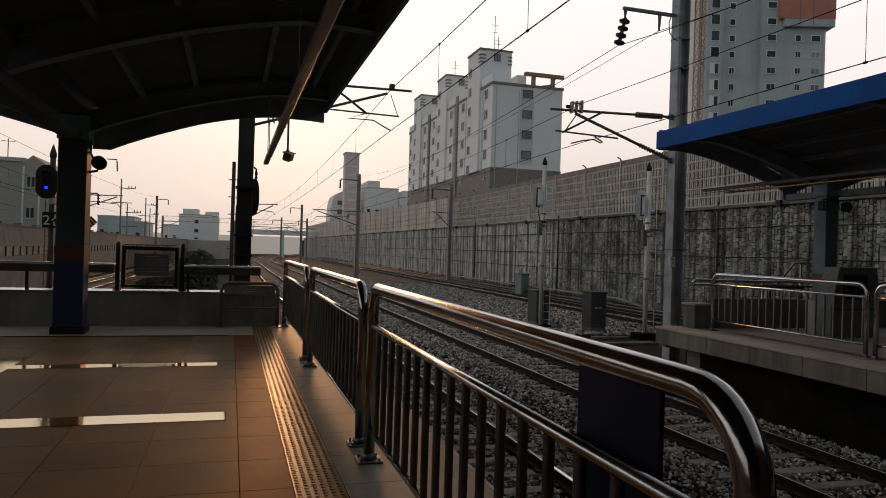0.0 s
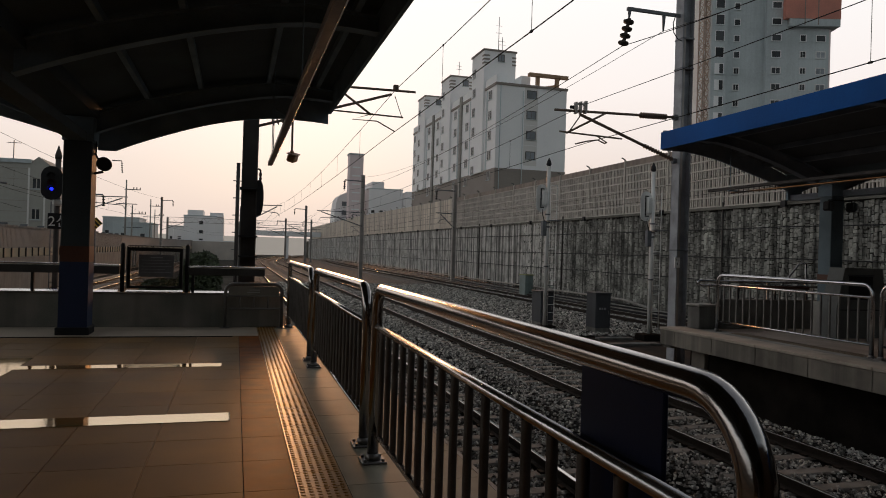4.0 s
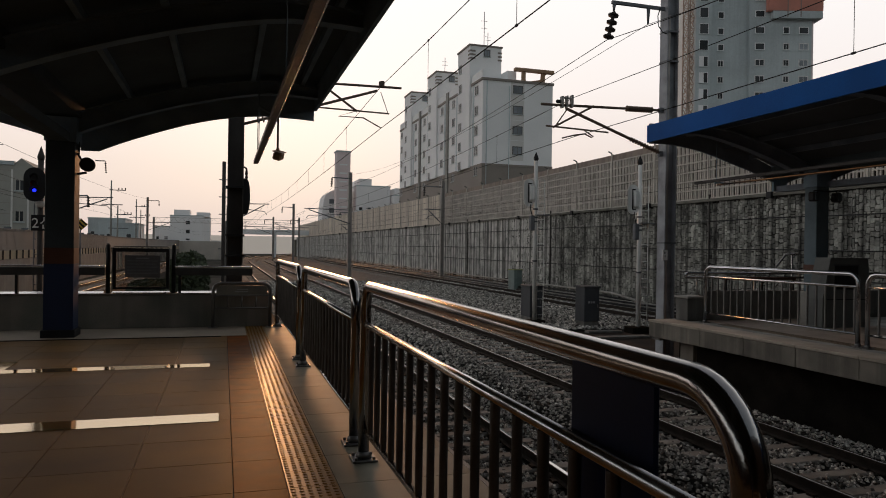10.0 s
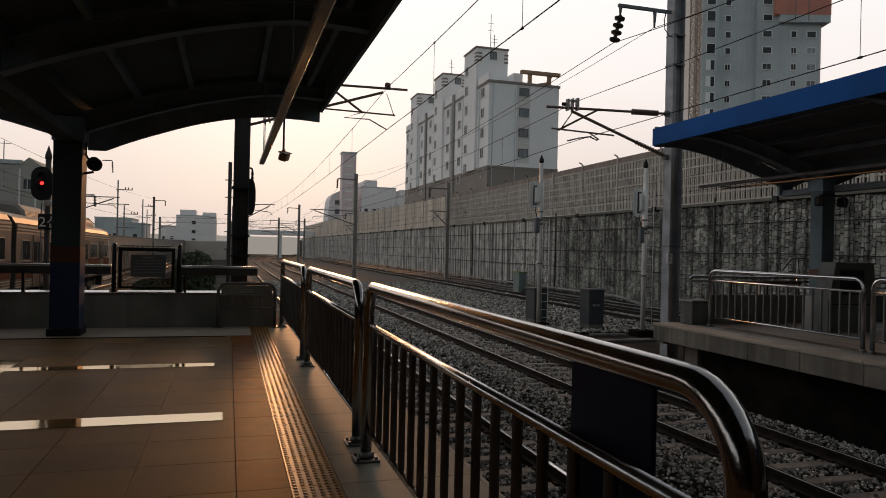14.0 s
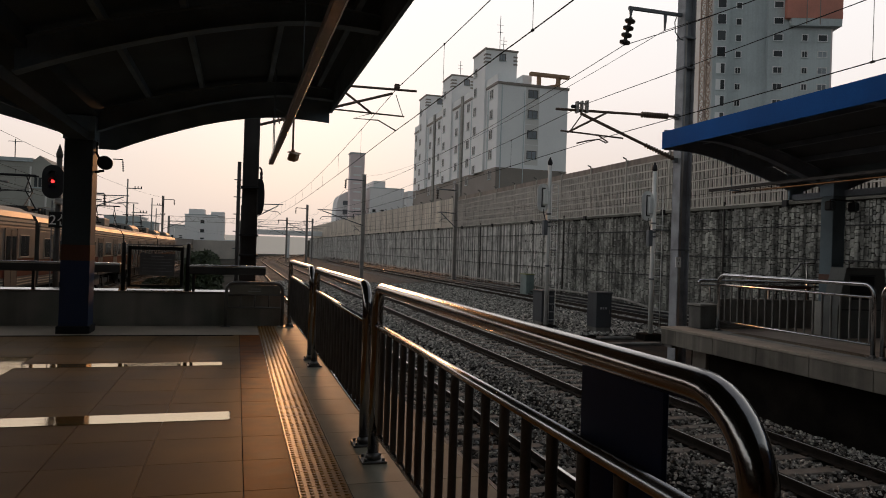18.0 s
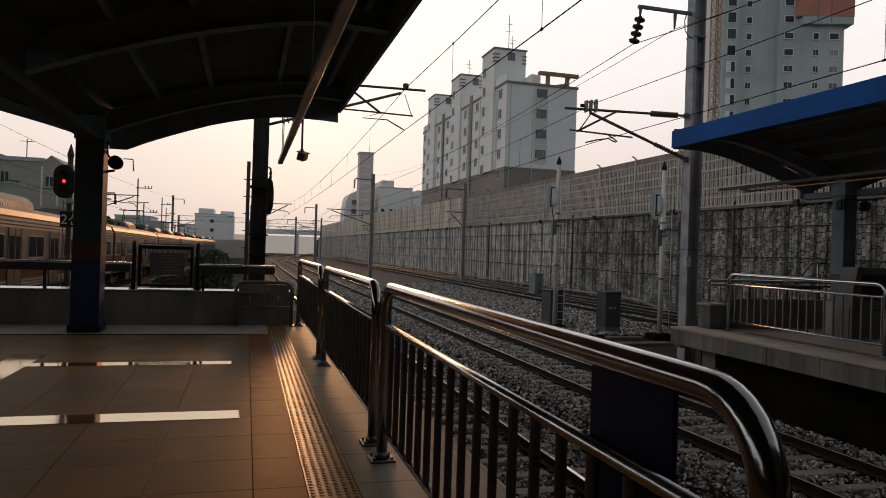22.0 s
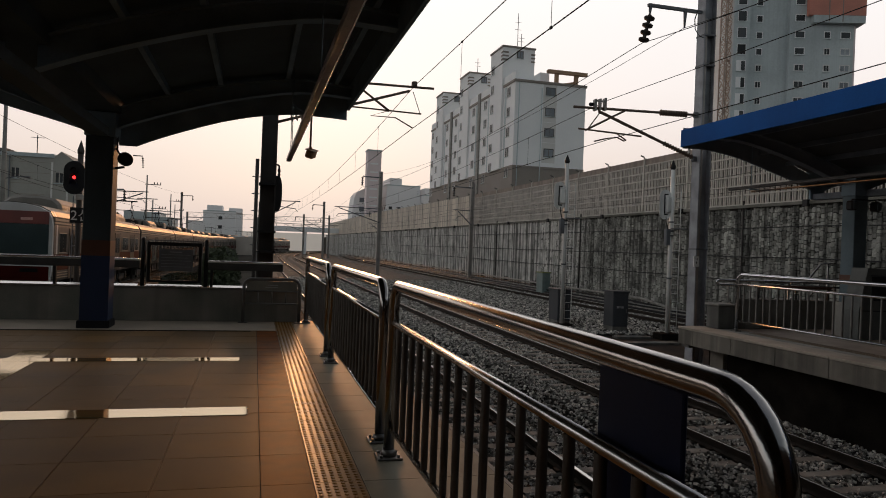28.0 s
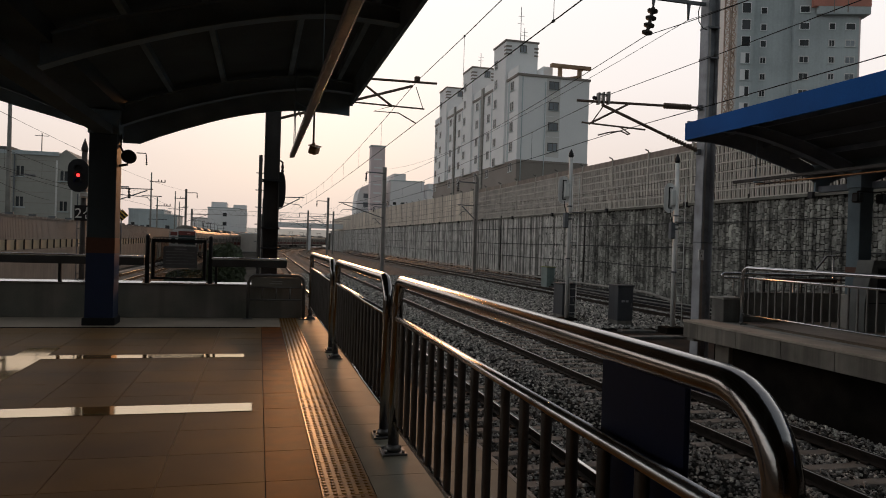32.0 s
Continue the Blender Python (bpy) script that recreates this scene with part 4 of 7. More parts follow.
canopy("platform_canopy", -2.35, 0.0, (3.83, 4.25), 12.6, -8.0, RIBS, 3.86, ROOF_STEEL, "dark gull-wing platform canopy on steel columns coloured dark for shade")
canopy("platform_canopy", 12.48, -0.10, (3.93, 4.30), 13.5, -8.0, [12.4 - 4.04 * i for i in range(0, 5)], 3.54, PAINT_BLUE, "gull-wing platform canopy with a bright blue edge fascia", (-0.23, -0.2, 0.165), False,
       mat("blue_grey_roof_steel", (0.24, 0.27, 0.31), 0.7, 0, (0.16, 0.18, 0.21), 2, 50, 0.05, spec=0.2), mat("grey_roof_deck", (0.11, 0.117, 0.125), 0.8, 0, (0.075, 0.08, 0.086), 1.2, 40, 0.08, spec=0.2), 0.07, 0.0)


# orange-brown metal: the low sun's glow put into the colour
SUN_BROWN = mat("sun_warm_brown_metal", (0.36, 0.19, 0.08), 0.6, 0, (0.24, 0.125, 0.055), 6, 60, 0.1)


def cable_tray():
    c = thing("cable_tray", "long galvanised lamp and cable trunking hung under the canopy", "cable tray")
    part("trunking", B((0.465, 0.535, -7.9, 11.9, 2.765, 2.825), bev=0.006), TRAY, c)
    # lip in brighter steel than the tray, for the light on this edge
    part("lip", B((0.536, 0.544, -7.9, 11.9, 2.775, 2.84)), STEEL, c, "folded edge made bright for its rim of light")
    for y in (11.3, 10.9, 6.1, -2.0):
        part("hanger", T(([(0.50, y, 2.825), (0.50, y, 4.08)], 0.006), n=6), ROOF_STEEL, c)
    k = thing("security_camera", "small camera hung on a rod under the canopy's end", "camera")
    part("rod", T(([(0.88, 12.4, 3.74), (0.88, 12.4, 3.06)], 0.018), n=8), TRAY, k)
    tilt = pose(0.90, 12.40, 2.99, 12, 16, -15)
    part("housing", B((-0.07, 0.07, -0.14, 0.12, -0.08, 0.05), bev=0.02), SUN_BROWN, k, at=tilt)
    part("hood", B((-0.085, 0.085, -0.18, 0.14, 0.054, 0.066)), SUN_BROWN, k, at=tilt)
    part("knuckle", T(([(0.88, 12.4, 3.10), (0.89, 12.4, 3.04)], 0.03)), SUN_BROWN, k)
    part("bracket", T(([(0.55, 12.4, 3.80), (0.75, 12.4, 3.70), (0.88, 12.4, 3.74)], 0.02)), ROOF_STEEL, k)


cable_tray()


def column_horn():
    h = thing("loudspeaker", "round black loudspeaker on a bracket beside the column", "loudspeaker")
    bm = bmesh.new()
    tube(bm, [(-1.99, 11.92, 2.64), (-1.99, 12.05, 2.64), (-1.99, 12.16, 2.64), (-1.99, 12.26, 2.64)], [0.106, 0.104, 0.075, 0.045], 18)
    part("horn", bm, BLACK, h)
    part("cable", T(([(-2.13, 12.1, 3.0), (-2.13, 12.1, 2.80), (-2.08, 12.1, 2.70), (-2.0, 12.1, 2.68)], 0.011), n=6), BLACK, h)
    part("bracket", T(([(-2.15, 12.1, 2.50), (-2.02, 12.1, 2.53)], 0.02)), BLACK, h)
    part("stay", T(([(-2.15, 12.1, 2.82), (-2.10, 12.1, 2.72), (-1.99, 12.1, 2.70)], 0.012)), BLACK, h)
    part("arm", T(([(-1.9, 12.1, 2.72), (-1.76, 12.1, 2.72), (-1.755, 12.1, 2.69)], 0.008), n=6), BLACK, h)
    path, rad = [], []
    for i in range(5):
        z = 2.69 - i * 0.034
        path += [(-1.755 + 0.002 * i, 12.1, z), (-1.755 + 0.002 * i, 12.1, z - 0.010), (-1.755 + 0.002 * i, 12.1, z - 0.020)]
        rad += [0.006, 0.018, 0.006]
    part("insulator", T((path, rad), n=8), BLACK, h)


column_horn()


# ---- far platform ----
FP_W, FP_Z, FP_END = 9.25, -0.10, 13.90


def far_platform():
    p = thing("platform_far", "far side platform of concrete with panelled edge", "platform", kind="structure")
    # body and soffit: the shade under the slab is put into their near-black colour
    part("platform_body", B((FP_W + 0.45, 16.4, -8, FP_END - 0.5, -2.0, FP_Z - 0.12)), NEAR_BLACK, p)
    part("platform_slab", B((FP_W + 0.02, 16.4, -8, FP_END, FP_Z - 0.12, FP_Z - 0.008)), CONCRETE, p)
    me = mesh_of("edge_panel", B((0.0, 0.06, 0.006, 1.246, -0.38, -0.052), bev=0.006), EDGE_CONCRETE)
    me_c = mesh_of("coping", B((-0.02, 0.55, 0.004, 1.246, -0.05, 0.0), bev=0.006), mat("pale_coping", (0.44, 0.385, 0.315), 0.7, 0, (0.30, 0.262, 0.215), 2, 60, 0.1, 0.06))
    me_s = mesh_of("paver", B((0.0, 0.60, 0.004, 0.62, -0.03, 0.0)), mat("pinkish_paver", (0.42, 0.33, 0.265), 0.65, 0, (0.29, 0.228, 0.183), 2, 60, 0.08, 0.08))
    for i in range(12):
        y = 12.115 - i * 1.25
        share("edge_panel", me, p, Matrix.Translation((FP_W, y, FP_Z)))
        share("coping", me_c, p, Matrix.Translation((FP_W, y, FP_Z)))
    part("edge_panel", B((FP_W, FP_W + 0.06, 13.371, FP_END, FP_Z - 0.38, FP_Z - 0.052), bev=0.006), EDGE_CONCRETE, p)
    part("coping", B((FP_W - 0.02, FP_W + 0.55, 13.369, FP_END + 0.01, FP_Z - 0.05, FP_Z), bev=0.006), me_c.materials[0], p)
    for i in range(16):
        for j in range(5):
            share("paver", me_s, p, Matrix.Translation((FP_W + 1.10 + j * 0.604, 13.2 - i * 0.625, FP_Z)))
    rest = B((FP_W + 0.55, FP_W + 0.80, -8, FP_END, FP_Z - 0.03, FP_Z), (FP_W + 4.15, 16.4, -8, FP_END, FP_Z - 0.03, FP_Z))
    part("side_paving", rest, CONCRETE, p)
    # tactile strip
    st = bmesh.new()
    for i in range(40):
        y = 12.6 - i * 0.305
        box(st, FP_W + 0.80, FP_W + 1.098, y - 0.302, y - 0.003, FP_Z - 0.03, FP_Z + 0.001)
        for a in range(5):
            for b in range(5):
                cx, cy = FP_W + 0.83 + a * 0.06, y - 0.03 - b * 0.06
                box(st, cx - 0.018, cx + 0.018, cy - 0.018, cy + 0.018, FP_Z + 0.001, FP_Z + 0.007)
    part("tactile_strip", st, TACTILE_FAR, p)
    for y in (13.0, 3.0):
        part("support_pier", B((FP_W + 0.35, FP_W + 0.8, y - 0.22, y + 0.22, -2.0, FP_Z - 0.12)), EDGE_CONCRETE, p)
    part("slab_soffit", B((FP_W + 0.03, 16.3, -8, FP_END - 0.31, FP_Z - 0.16, FP_Z - 0.121)), NEAR_BLACK, p)
    part("end_beam", B((FP_W + 0.08, 16.2, FP_END - 0.3, FP_END - 0.02, -0.55, FP_Z - 0.12)), CONCRETE_DARK, p)
    g = "railings along the far platform edge"
    for y0, y1 in ((9.12, 13.0), (5.0, 8.94), (1.0, 4.85)):
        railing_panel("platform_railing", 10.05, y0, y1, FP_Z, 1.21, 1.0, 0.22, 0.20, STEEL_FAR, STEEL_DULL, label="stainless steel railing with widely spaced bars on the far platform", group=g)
    # end railing, box, seats, cabinet
    railing = thing("end_railing", "steel railing across the far platform's end", "railing")
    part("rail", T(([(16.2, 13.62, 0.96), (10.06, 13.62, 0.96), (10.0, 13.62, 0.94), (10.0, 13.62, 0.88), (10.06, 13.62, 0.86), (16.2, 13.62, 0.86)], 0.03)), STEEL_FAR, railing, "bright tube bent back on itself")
    part("bracket", T(([(10.30, 13.62, 0.86), (10.30, 13.62, 0.52), (10.42, 13.62, 0.42)], 0.018)), STEEL_DULL, railing)
    for x in (10.6, 11.9, 13.2, 14.6, 16.0):
        part("post", T(([(x, 13.62, FP_Z), (x, 13.62, 0.94)], 0.025)), STEEL_DULL, railing)
    bx = thing("concrete_box", "low pale concrete box at the far platform's end", "box")
    part("body", B((9.86, 10.36, 13.35, 13.78, FP_Z, 0.40), bev=0.015), CONCRETE_DARK, bx)
    part("lid", B((9.83, 10.39, 13.32, 13.81, 0.40, 0.445), bev=0.008), CONCRETE, bx)
    low = thing("platform_upstand", "low dark concrete upstand along the far platform's end", "low wall")
    part("upstand", B((10.42, 16.2, 13.42, 13.58, FP_Z, 0.56), bev=0.01), CONCRETE_DARK, low)
    part("red_rail", T(([(10.9, 13.5, 0.84), (12.95, 13.5, 0.84)], 0.035)), mat("dull_red_paint", (0.10, 0.05, 0.04), 0.9, spec=0.1), low, "dull red tube on the upstand")
    for x in (11.0, 12.0, 12.9):
        part("post", T(([(x, 13.5, 0.56), (x, 13.5, 0.82)], 0.02)), BLACK, low)
    st = thing("stair_handrail", "bent steel handrail of the steps at the platform's end", "handrail")
    part("rail", T(([(13.3, 13.75, 1.42), (13.1, 13.75, 1.42), (12.9, 13.75, 1.40), (12.60, 13.75, 1.08), (12.05, 13.75, 0.53), (11.8, 13.75, 0.28)], 0.022)), STEEL, st)
    part("lower_rail", T(([(13.2, 13.75, 1.0), (12.95, 13.75, 0.98), (12.5, 13.75, 0.52), (12.2, 13.75, 0.22)], 0.018)), STEEL, st)
    part("post", T(([(13.1, 13.75, FP_Z), (13.1, 13.75, 1.40)], 0.02)), STEEL, st)
    m = thing("platform_cabinet", "dark desk-shaped cabinet with a recessed front on the far platform", "cabinet")
    bm = bmesh.new()
    lo, hi = [[bm.verts.new((x, y, z)) for x, z in ((11.86, FP_Z), (13.14, FP_Z), (13.14, 0.50), (13.05, 1.36), (12.06, 1.36), (11.86, 0.50))] for y in (11.62, 12.02)]
    for k in range(6):
        bm.faces.new((lo[k], lo[(k + 1) % 6], hi[(k + 1) % 6], hi[k]))
    bm.faces.new(lo)
    bm.faces.new(list(reversed(hi)))
    part("body", bm, CAB_GREEN, m)
    # black plate on the front in place of the recess's shade
    part("recess_plate", B((12.16, 12.78, 11.606, 11.618, 0.70, 1.19)), BLACK, m)
    part("recess_rim", B((12.13, 12.81, 11.609, 11.617, 1.195, 1.22)), CABINET, m)
    part("panel_line", B((11.9, 13.1, 11.612, 11.618, 0.48, 0.50)), BLACK, m)
    hl = thing("loudspeaker", "pair of small black loudspeakers on the far canopy column", "loudspeaker")
    for x in (11.99, 12.60):
        sp = part("case", B((x - 0.075, x + 0.075, 11.93, 12.12, 2.55, 2.75), bev=0.03), BLACK, hl)
        part("grille", B((x - 0.05, x + 0.05, 11.918, 11.928, 2.57, 2.73)), ROOF_DECK, sp)
    part("bracket", T(([(11.99, 12.02, 2.78), (12.60, 12.02, 2.78)], 0.014), ([(11.99, 12.02, 2.74), (11.99, 12.02, 2.78)], 0.014), ([(12.60, 12.02, 2.74), (12.60, 12.02, 2.78)], 0.014)), BLACK, hl)
    lt = thing("light_trunking", "long brownish lamp and cable trunking hung under the far canopy", "cable tray")
    part("trunking", B((9.94, 10.01, -7.9, 13.3, 2.925, 2.985), bev=0.006), MAST_DARK, lt)
    part("conduit", T(([(10.12, -7.9, 2.88), (10.12, 12.75, 2.88)], 0.02)), BLACK, lt)
    for y in (12.6, 8.4, 4.3, 0.2, -4.0):
        part("hanger", T(([(9.975, y, 2.985), (9.975, y, 3.86)], 0.008), n=6), ROOF_STEEL, lt)
        part("cross_bar", B((9.93, 10.15, y - 0.02, y + 0.02, 2.90, 2.924)), ROOF_STEEL, lt)


far_platform()


def unseen_back_wall():
    """An unseen wall added behind the camera, near black to keep out sky light."""
    w = thing("wall_unseen_back", "unseen near-black wall added to block sky light behind the platforms", "wall", kind="structure")
    part("wall", B((-14.0, 30.0, -8.6, -8.0, -2.0, 9.0)), NEAR_BLACK, w)


unseen_back_wall()


# ---- overhead line ----
def h_mast(name, x, y, z0, z1, w, label, paint=None):
    m = thing(name, label, "mast", "overhead line masts")
    h = w / 2
    f, g = 0.022, 0.012
    prof = [(-h, -h), (-h + f, -h), (-h + f, -g), (h - f, -g), (h - f, -h), (h, -h), (h, h), (h - f, h), (h - f, g), (-h + f, g), (-h + f, h), (-h, h)]
    bm = bmesh.new()
    lo, hi = [[bm.verts.new((x + u, y + v, z)) for u, v in prof] for z in (z0, z1)]
    for k in range(12):
        bm.faces.new((lo[k], lo[(k + 1) % 12], hi[(k + 1) % 12], hi[k]))
    for r in (lo, hi):
        bm.faces.new((r[0], r[1], r[10], r[11]))
        bm.faces.new((r[2], r[3], r[8], r[9]))
        bm.faces.new((r[4], r[5], r[6], r[7]))
    part("column", bm, paint or MAST, m)
    part("footing", B((x - w, x + w, y - w, y + w, z0 - 0.6, z0 + 0.05), bev=0.02), CONCRETE, m)
    return m


def insulator(bm, p, q, r, n_disc):
    p, q = Vector(p), Vector(q)
    path, rad = [], []
    for i in range(n_disc):
        for f, rr in ((0.0, 0.32), (0.30, 0.42), (0.40, 1.0), (0.60, 0.96), (0.75, 0.34)):
            path.append(p + (q - p) * ((i + f) / n_disc))
            rad.append(r * rr)
    tube(bm, path, rad, 12)


def cantilever(m, mx, y, sx, zc, zm, tx):
    """Bracket from the mast face mx to the wires at tx; sx: sideways sense from the mast."""
    part("top_tube", T(([(mx, y, zm - 0.05), (tx + sx * 0.45, y, zm)], 0.027)), BRACKET, m)
    part("stay_tube", T(([(mx, y, zc - 0.1), (tx - sx * 0.10, y, zm - 0.1)], 0.030)), BRACKET, m)
    part("brace_tube", T(([(tx - sx * 1.17, y, zm - 0.16), (tx - sx * 0.54, y, zc + 0.33)], 0.026)), BRACKET, m)
    part("register_tube", T(([(mx + sx * 1.0, y, zc + 0.37), (tx + sx * 0.18, y, zc + 0.33)], 0.018)), BRACKET, m)
    part("steady_arm", T(([(tx - sx * 0.5, y, zc + 0.36), (tx - sx * 0.95, y, zc + 0.20), (tx - sx * 0.4, y, zc + 0.20), (tx, y, zc + 0.0)], 0.014)), BRACKET, m)
    part("dropper_link", T(([(tx - sx * 0.02, y, zm - 0.12), (tx + sx * 0.15, y, zc + 0.34)], 0.008), n=6), WIRE, m)
    part("clamp", B((tx - 0.06, tx + 0.06, y - 0.05, y + 0.05, zm - 0.02, zm + 0.12), bev=0.02), BRACKET, m)
    bm = bmesh.new()
    insulator(bm, (mx + sx * 0.16, y, zm - 0.045), (mx + sx * 0.80, y, zm - 0.03), 0.075, 6)
    part("insulator", bm, INSUL_TAN, m)
    d = Vector((tx - sx * 0.10 - mx, 0, zm - 0.1 - zc + 0.1)).normalized()
    a = Vector((mx, y, zc - 0.1))
    bm = bmesh.new()
    insulator(bm, a + d * 0.25, a + d * 0.85, 0.075, 6)
    part("insulator", bm, INSUL_TAN, m)


def near_masts():
    y = 15.4
    m = h_mast("catenary_mast", 0.24, y, -1.5, 8.6, 0.32, "dark steel overhead line mast beyond the parapet", MAST_DARK)
    cantilever(m, 0.40, y, 1, 4.08, 5.0, 3.32)
    bm = bmesh.new()
    prof = [(0.40, 2.08), (0.40, 2.83)] + [(0.42 + 0.115 * abs(math.cos(radians(a))) ** 0.6, 2.455 + 0.375 * math.sin(radians(a))) for a in range(80, -81, -16)]
    front = [bm.verts.new((u, y - 0.12, v)) for u, v in prof]
    back = [bm.verts.new((u, y + 0.12, v)) for u, v in prof]
    for i in range(len(prof)):
        bm.faces.new((front[i - 1], front[i], back[i], back[i - 1]))
    bm.faces.new(front)
    bm.faces.new(list(reversed(back)))
    bmesh.ops.recalc_face_normals(bm, faces=bm.faces)
    part("tension_weight", bm, BLACK, m, "dark bulging counterweight case")
    part("fuse_insulator", T(([(0.46, y, 2.82), (0.46, y, 2.86), (0.46, y, 2.90), (0.46, y, 2.94), (0.46, y, 3.0), (0.46, y, 3.04), (0.41, y, 3.08)], [0.02, 0.035, 0.02, 0.035, 0.02, 0.02, 0.02])), INSUL, m)
    for z in (1.20, 1.62, 2.62):
        part("strap", B((0.05, 0.43, y - 0.19, y + 0.19, z, z + 0.04)), BLACK, m)
    # slim pole beside it
    q = thing("cable_pole", "slim steel cable riser pole with steps beyond the parapet", "pole")
    part("pole", T(([(0.01, 18.0, -1.5), (0.01, 18.0, 3.46)], 0.045)), MAST_DARK, q)
    part("conduit", T(([(0.095, 18.0, -1.5), (0.095, 18.0, 2.4)], 0.018)), BLACK, q)
    for i in range(7):
        z = 0.5 + i * 0.42
        part("step", T(([(-0.10, 18.0, z), (0.14, 18.0, z)], 0.012), n=6), MAST, q)
    # mast at the far platform's end
    y = 14.45
    m = h_mast("catenary_mast", 10.05, y, -1.5, 10.2, 0.30, "tall grey steel overhead line mast at the far platform's end", MAST_EAST)
    for nm, pts, r in (("top_tube", [(9.90, 4.77), (6.75, 4.69)], 0.030), ("stay_tube", [(9.90, 3.74), (7.36, 4.64)], 0.034), ("brace_tube", [(7.05, 4.19), (8.07, 4.74)], 0.024),
                       ("register_tube", [(6.88, 4.215), (8.45, 4.16)], 0.020), ("steady_arm", [(7.80, 4.19), (8.07, 4.04), (8.02, 4.02), (7.84, 4.09), (7.56, 4.04), (7.28, 3.96)], 0.016),
                       ("strut", [(7.38, 4.60), (7.11, 4.22)], 0.014)):
        part(nm, T(([(u, y, v) for u, v in pts], r)), BRACKET, m)
    clamp = part("clamp", B((7.24, 7.29, y - 0.06, y + 0.06, 4.64, 4.90), (7.36, 7.40, y - 0.06, y + 0.06, 4.66, 4.92), (7.48, 7.53, y - 0.06, y + 0.06, 4.66, 4.94), (7.29, 7.48, y - 0.06, y - 0.03, 4.84, 4.88), bev=0.006), MAST_FAR, m, "pale clamp plates on the upper tube")
    part("clip", B((7.12, 7.23, y - 0.03, y + 0.03, 4.74, 4.82), bev=0.02), BLACK, clamp)
    for a, b, r in (((9.62, 4.76), (8.90, 4.745), 0.072), ((9.80, 3.78), (9.02, 4.05), 0.058)):
        bm = bmesh.new()
        insulator(bm, (a[0], y, a[1]), (b[0], y, b[1]), r, 11)
        part("insulator", bm, BRACKET, m, "brown ribbed insulator")
    for v in (4.77, 3.74):
        part("hinge", B((9.80, 9.90, y - 0.05, y + 0.05, v - 0.06, v + 0.06), bev=0.01), MAST, m)
    part("feeder_arm", B((8.50, 9.90, y - 0.035, y + 0.035, 7.135, 7.205)), MAST, m)
    for xa, xb, z in ((8.56, 8.55, 6.95), (9.47, 9.46, 6.76)):
        part("hanger", T(([(xa, y, 7.14), (xb, y, z)], [0.045, 0.02])), MAST, m)
    bm = bmesh.new()
    insulator(bm, (8.56, y, 6.95), (8.40, y, 6.28), 0.125, 4)
    part("insulator", bm, INSUL, m, "string of brown disc insulators")
    for z in (1.62, 4.35, 5.9, 6.6):
        part("strap", B((9.89, 10.21, y - 0.16, y + 0.16, z, z + 0.035)), MAST, m)
    part("number_plate", B((9.83, 9.965, y - 0.185, y - 0.152, 1.23, 1.47)), WHITE_PAINT, m, "small white plate with dark marks")
    for xa, xb, z in ((9.872, 9.882, 1.38), (9.908, 9.918, 1.38), (9.885, 9.905, 1.30)):
        part("plate_mark", B((xa, xb, y - 0.19, y - 0.186, z, z + 0.05)), BLACK, m)
    part("conduit", T(([(9.97, y - 0.09, -1.4), (9.97, y - 0.09, 7.0)], 0.042)), MAST_FAR, m)
    part("cable_loop", T(([(9.72, y - 0.1, 7.14), (9.66, y - 0.1, 6.95), (9.68, y - 0.1, 6.72), (9.80, y - 0.1, 6.58), (9.93, y - 0.1, 6.55)], 0.012), n=6), BLACK, m)


near_masts()


def far_masts():
    rows = ((19.2, 62, 7.6, -1, 17.85), (11.5, 67, 8.5, -1, 7.61), (1.1, 62, 4.9, 1, 3.32), (19.4, 112, 7.4, -1, 17.85), (10.41, 112, 7.95, -1, 7.61), (0.4, 108, 4.9, 1, 3.32),
            (15.1, 150, 7.3, -1, 10.5), (9.85, 150, 7.3, -1, 6.5), (-11.7, 60, 5.6, 1, -8.6), (-12.0, 126, 9.1, 1, -8.7))
    for x, y, z, s, tx in rows:
        m = h_mast("catenary_mast", x, y, -1.5, z, 0.34, "distant steel overhead line mast beside the track", MAST_FAR)
        part("top_tube", T(([(x, y, 4.9), (tx + s * 0.4, y, 4.95)], 0.04), n=6), MAST, m)
        part("stay_tube", T(([(x, y, 3.6), (tx, y, 4.85)], 0.045), n=6), MAST, m)
        part("steady_arm", T(([(x + s * 0.8, y, 4.45), (tx, y, 4.3), (tx + s * 0.2, y, 4.05)], 0.03), n=6), MAST, m)
        if z < 5:
            continue
        part("feeder_arm", T(([(x, y, z - 0.6), (x + s * 1.7, y, z - 0.55), (x + s * 1.75, y, z - 1.3)], 0.06), n=6), MAST, m)
        bm = bmesh.new()
        insulator(bm, (x + s * 1.75, y, z - 0.6), (x + s * 1.78, y, z - 1.5), 0.12, 4)
        part("insulator", bm, INSUL, m)


far_masts()


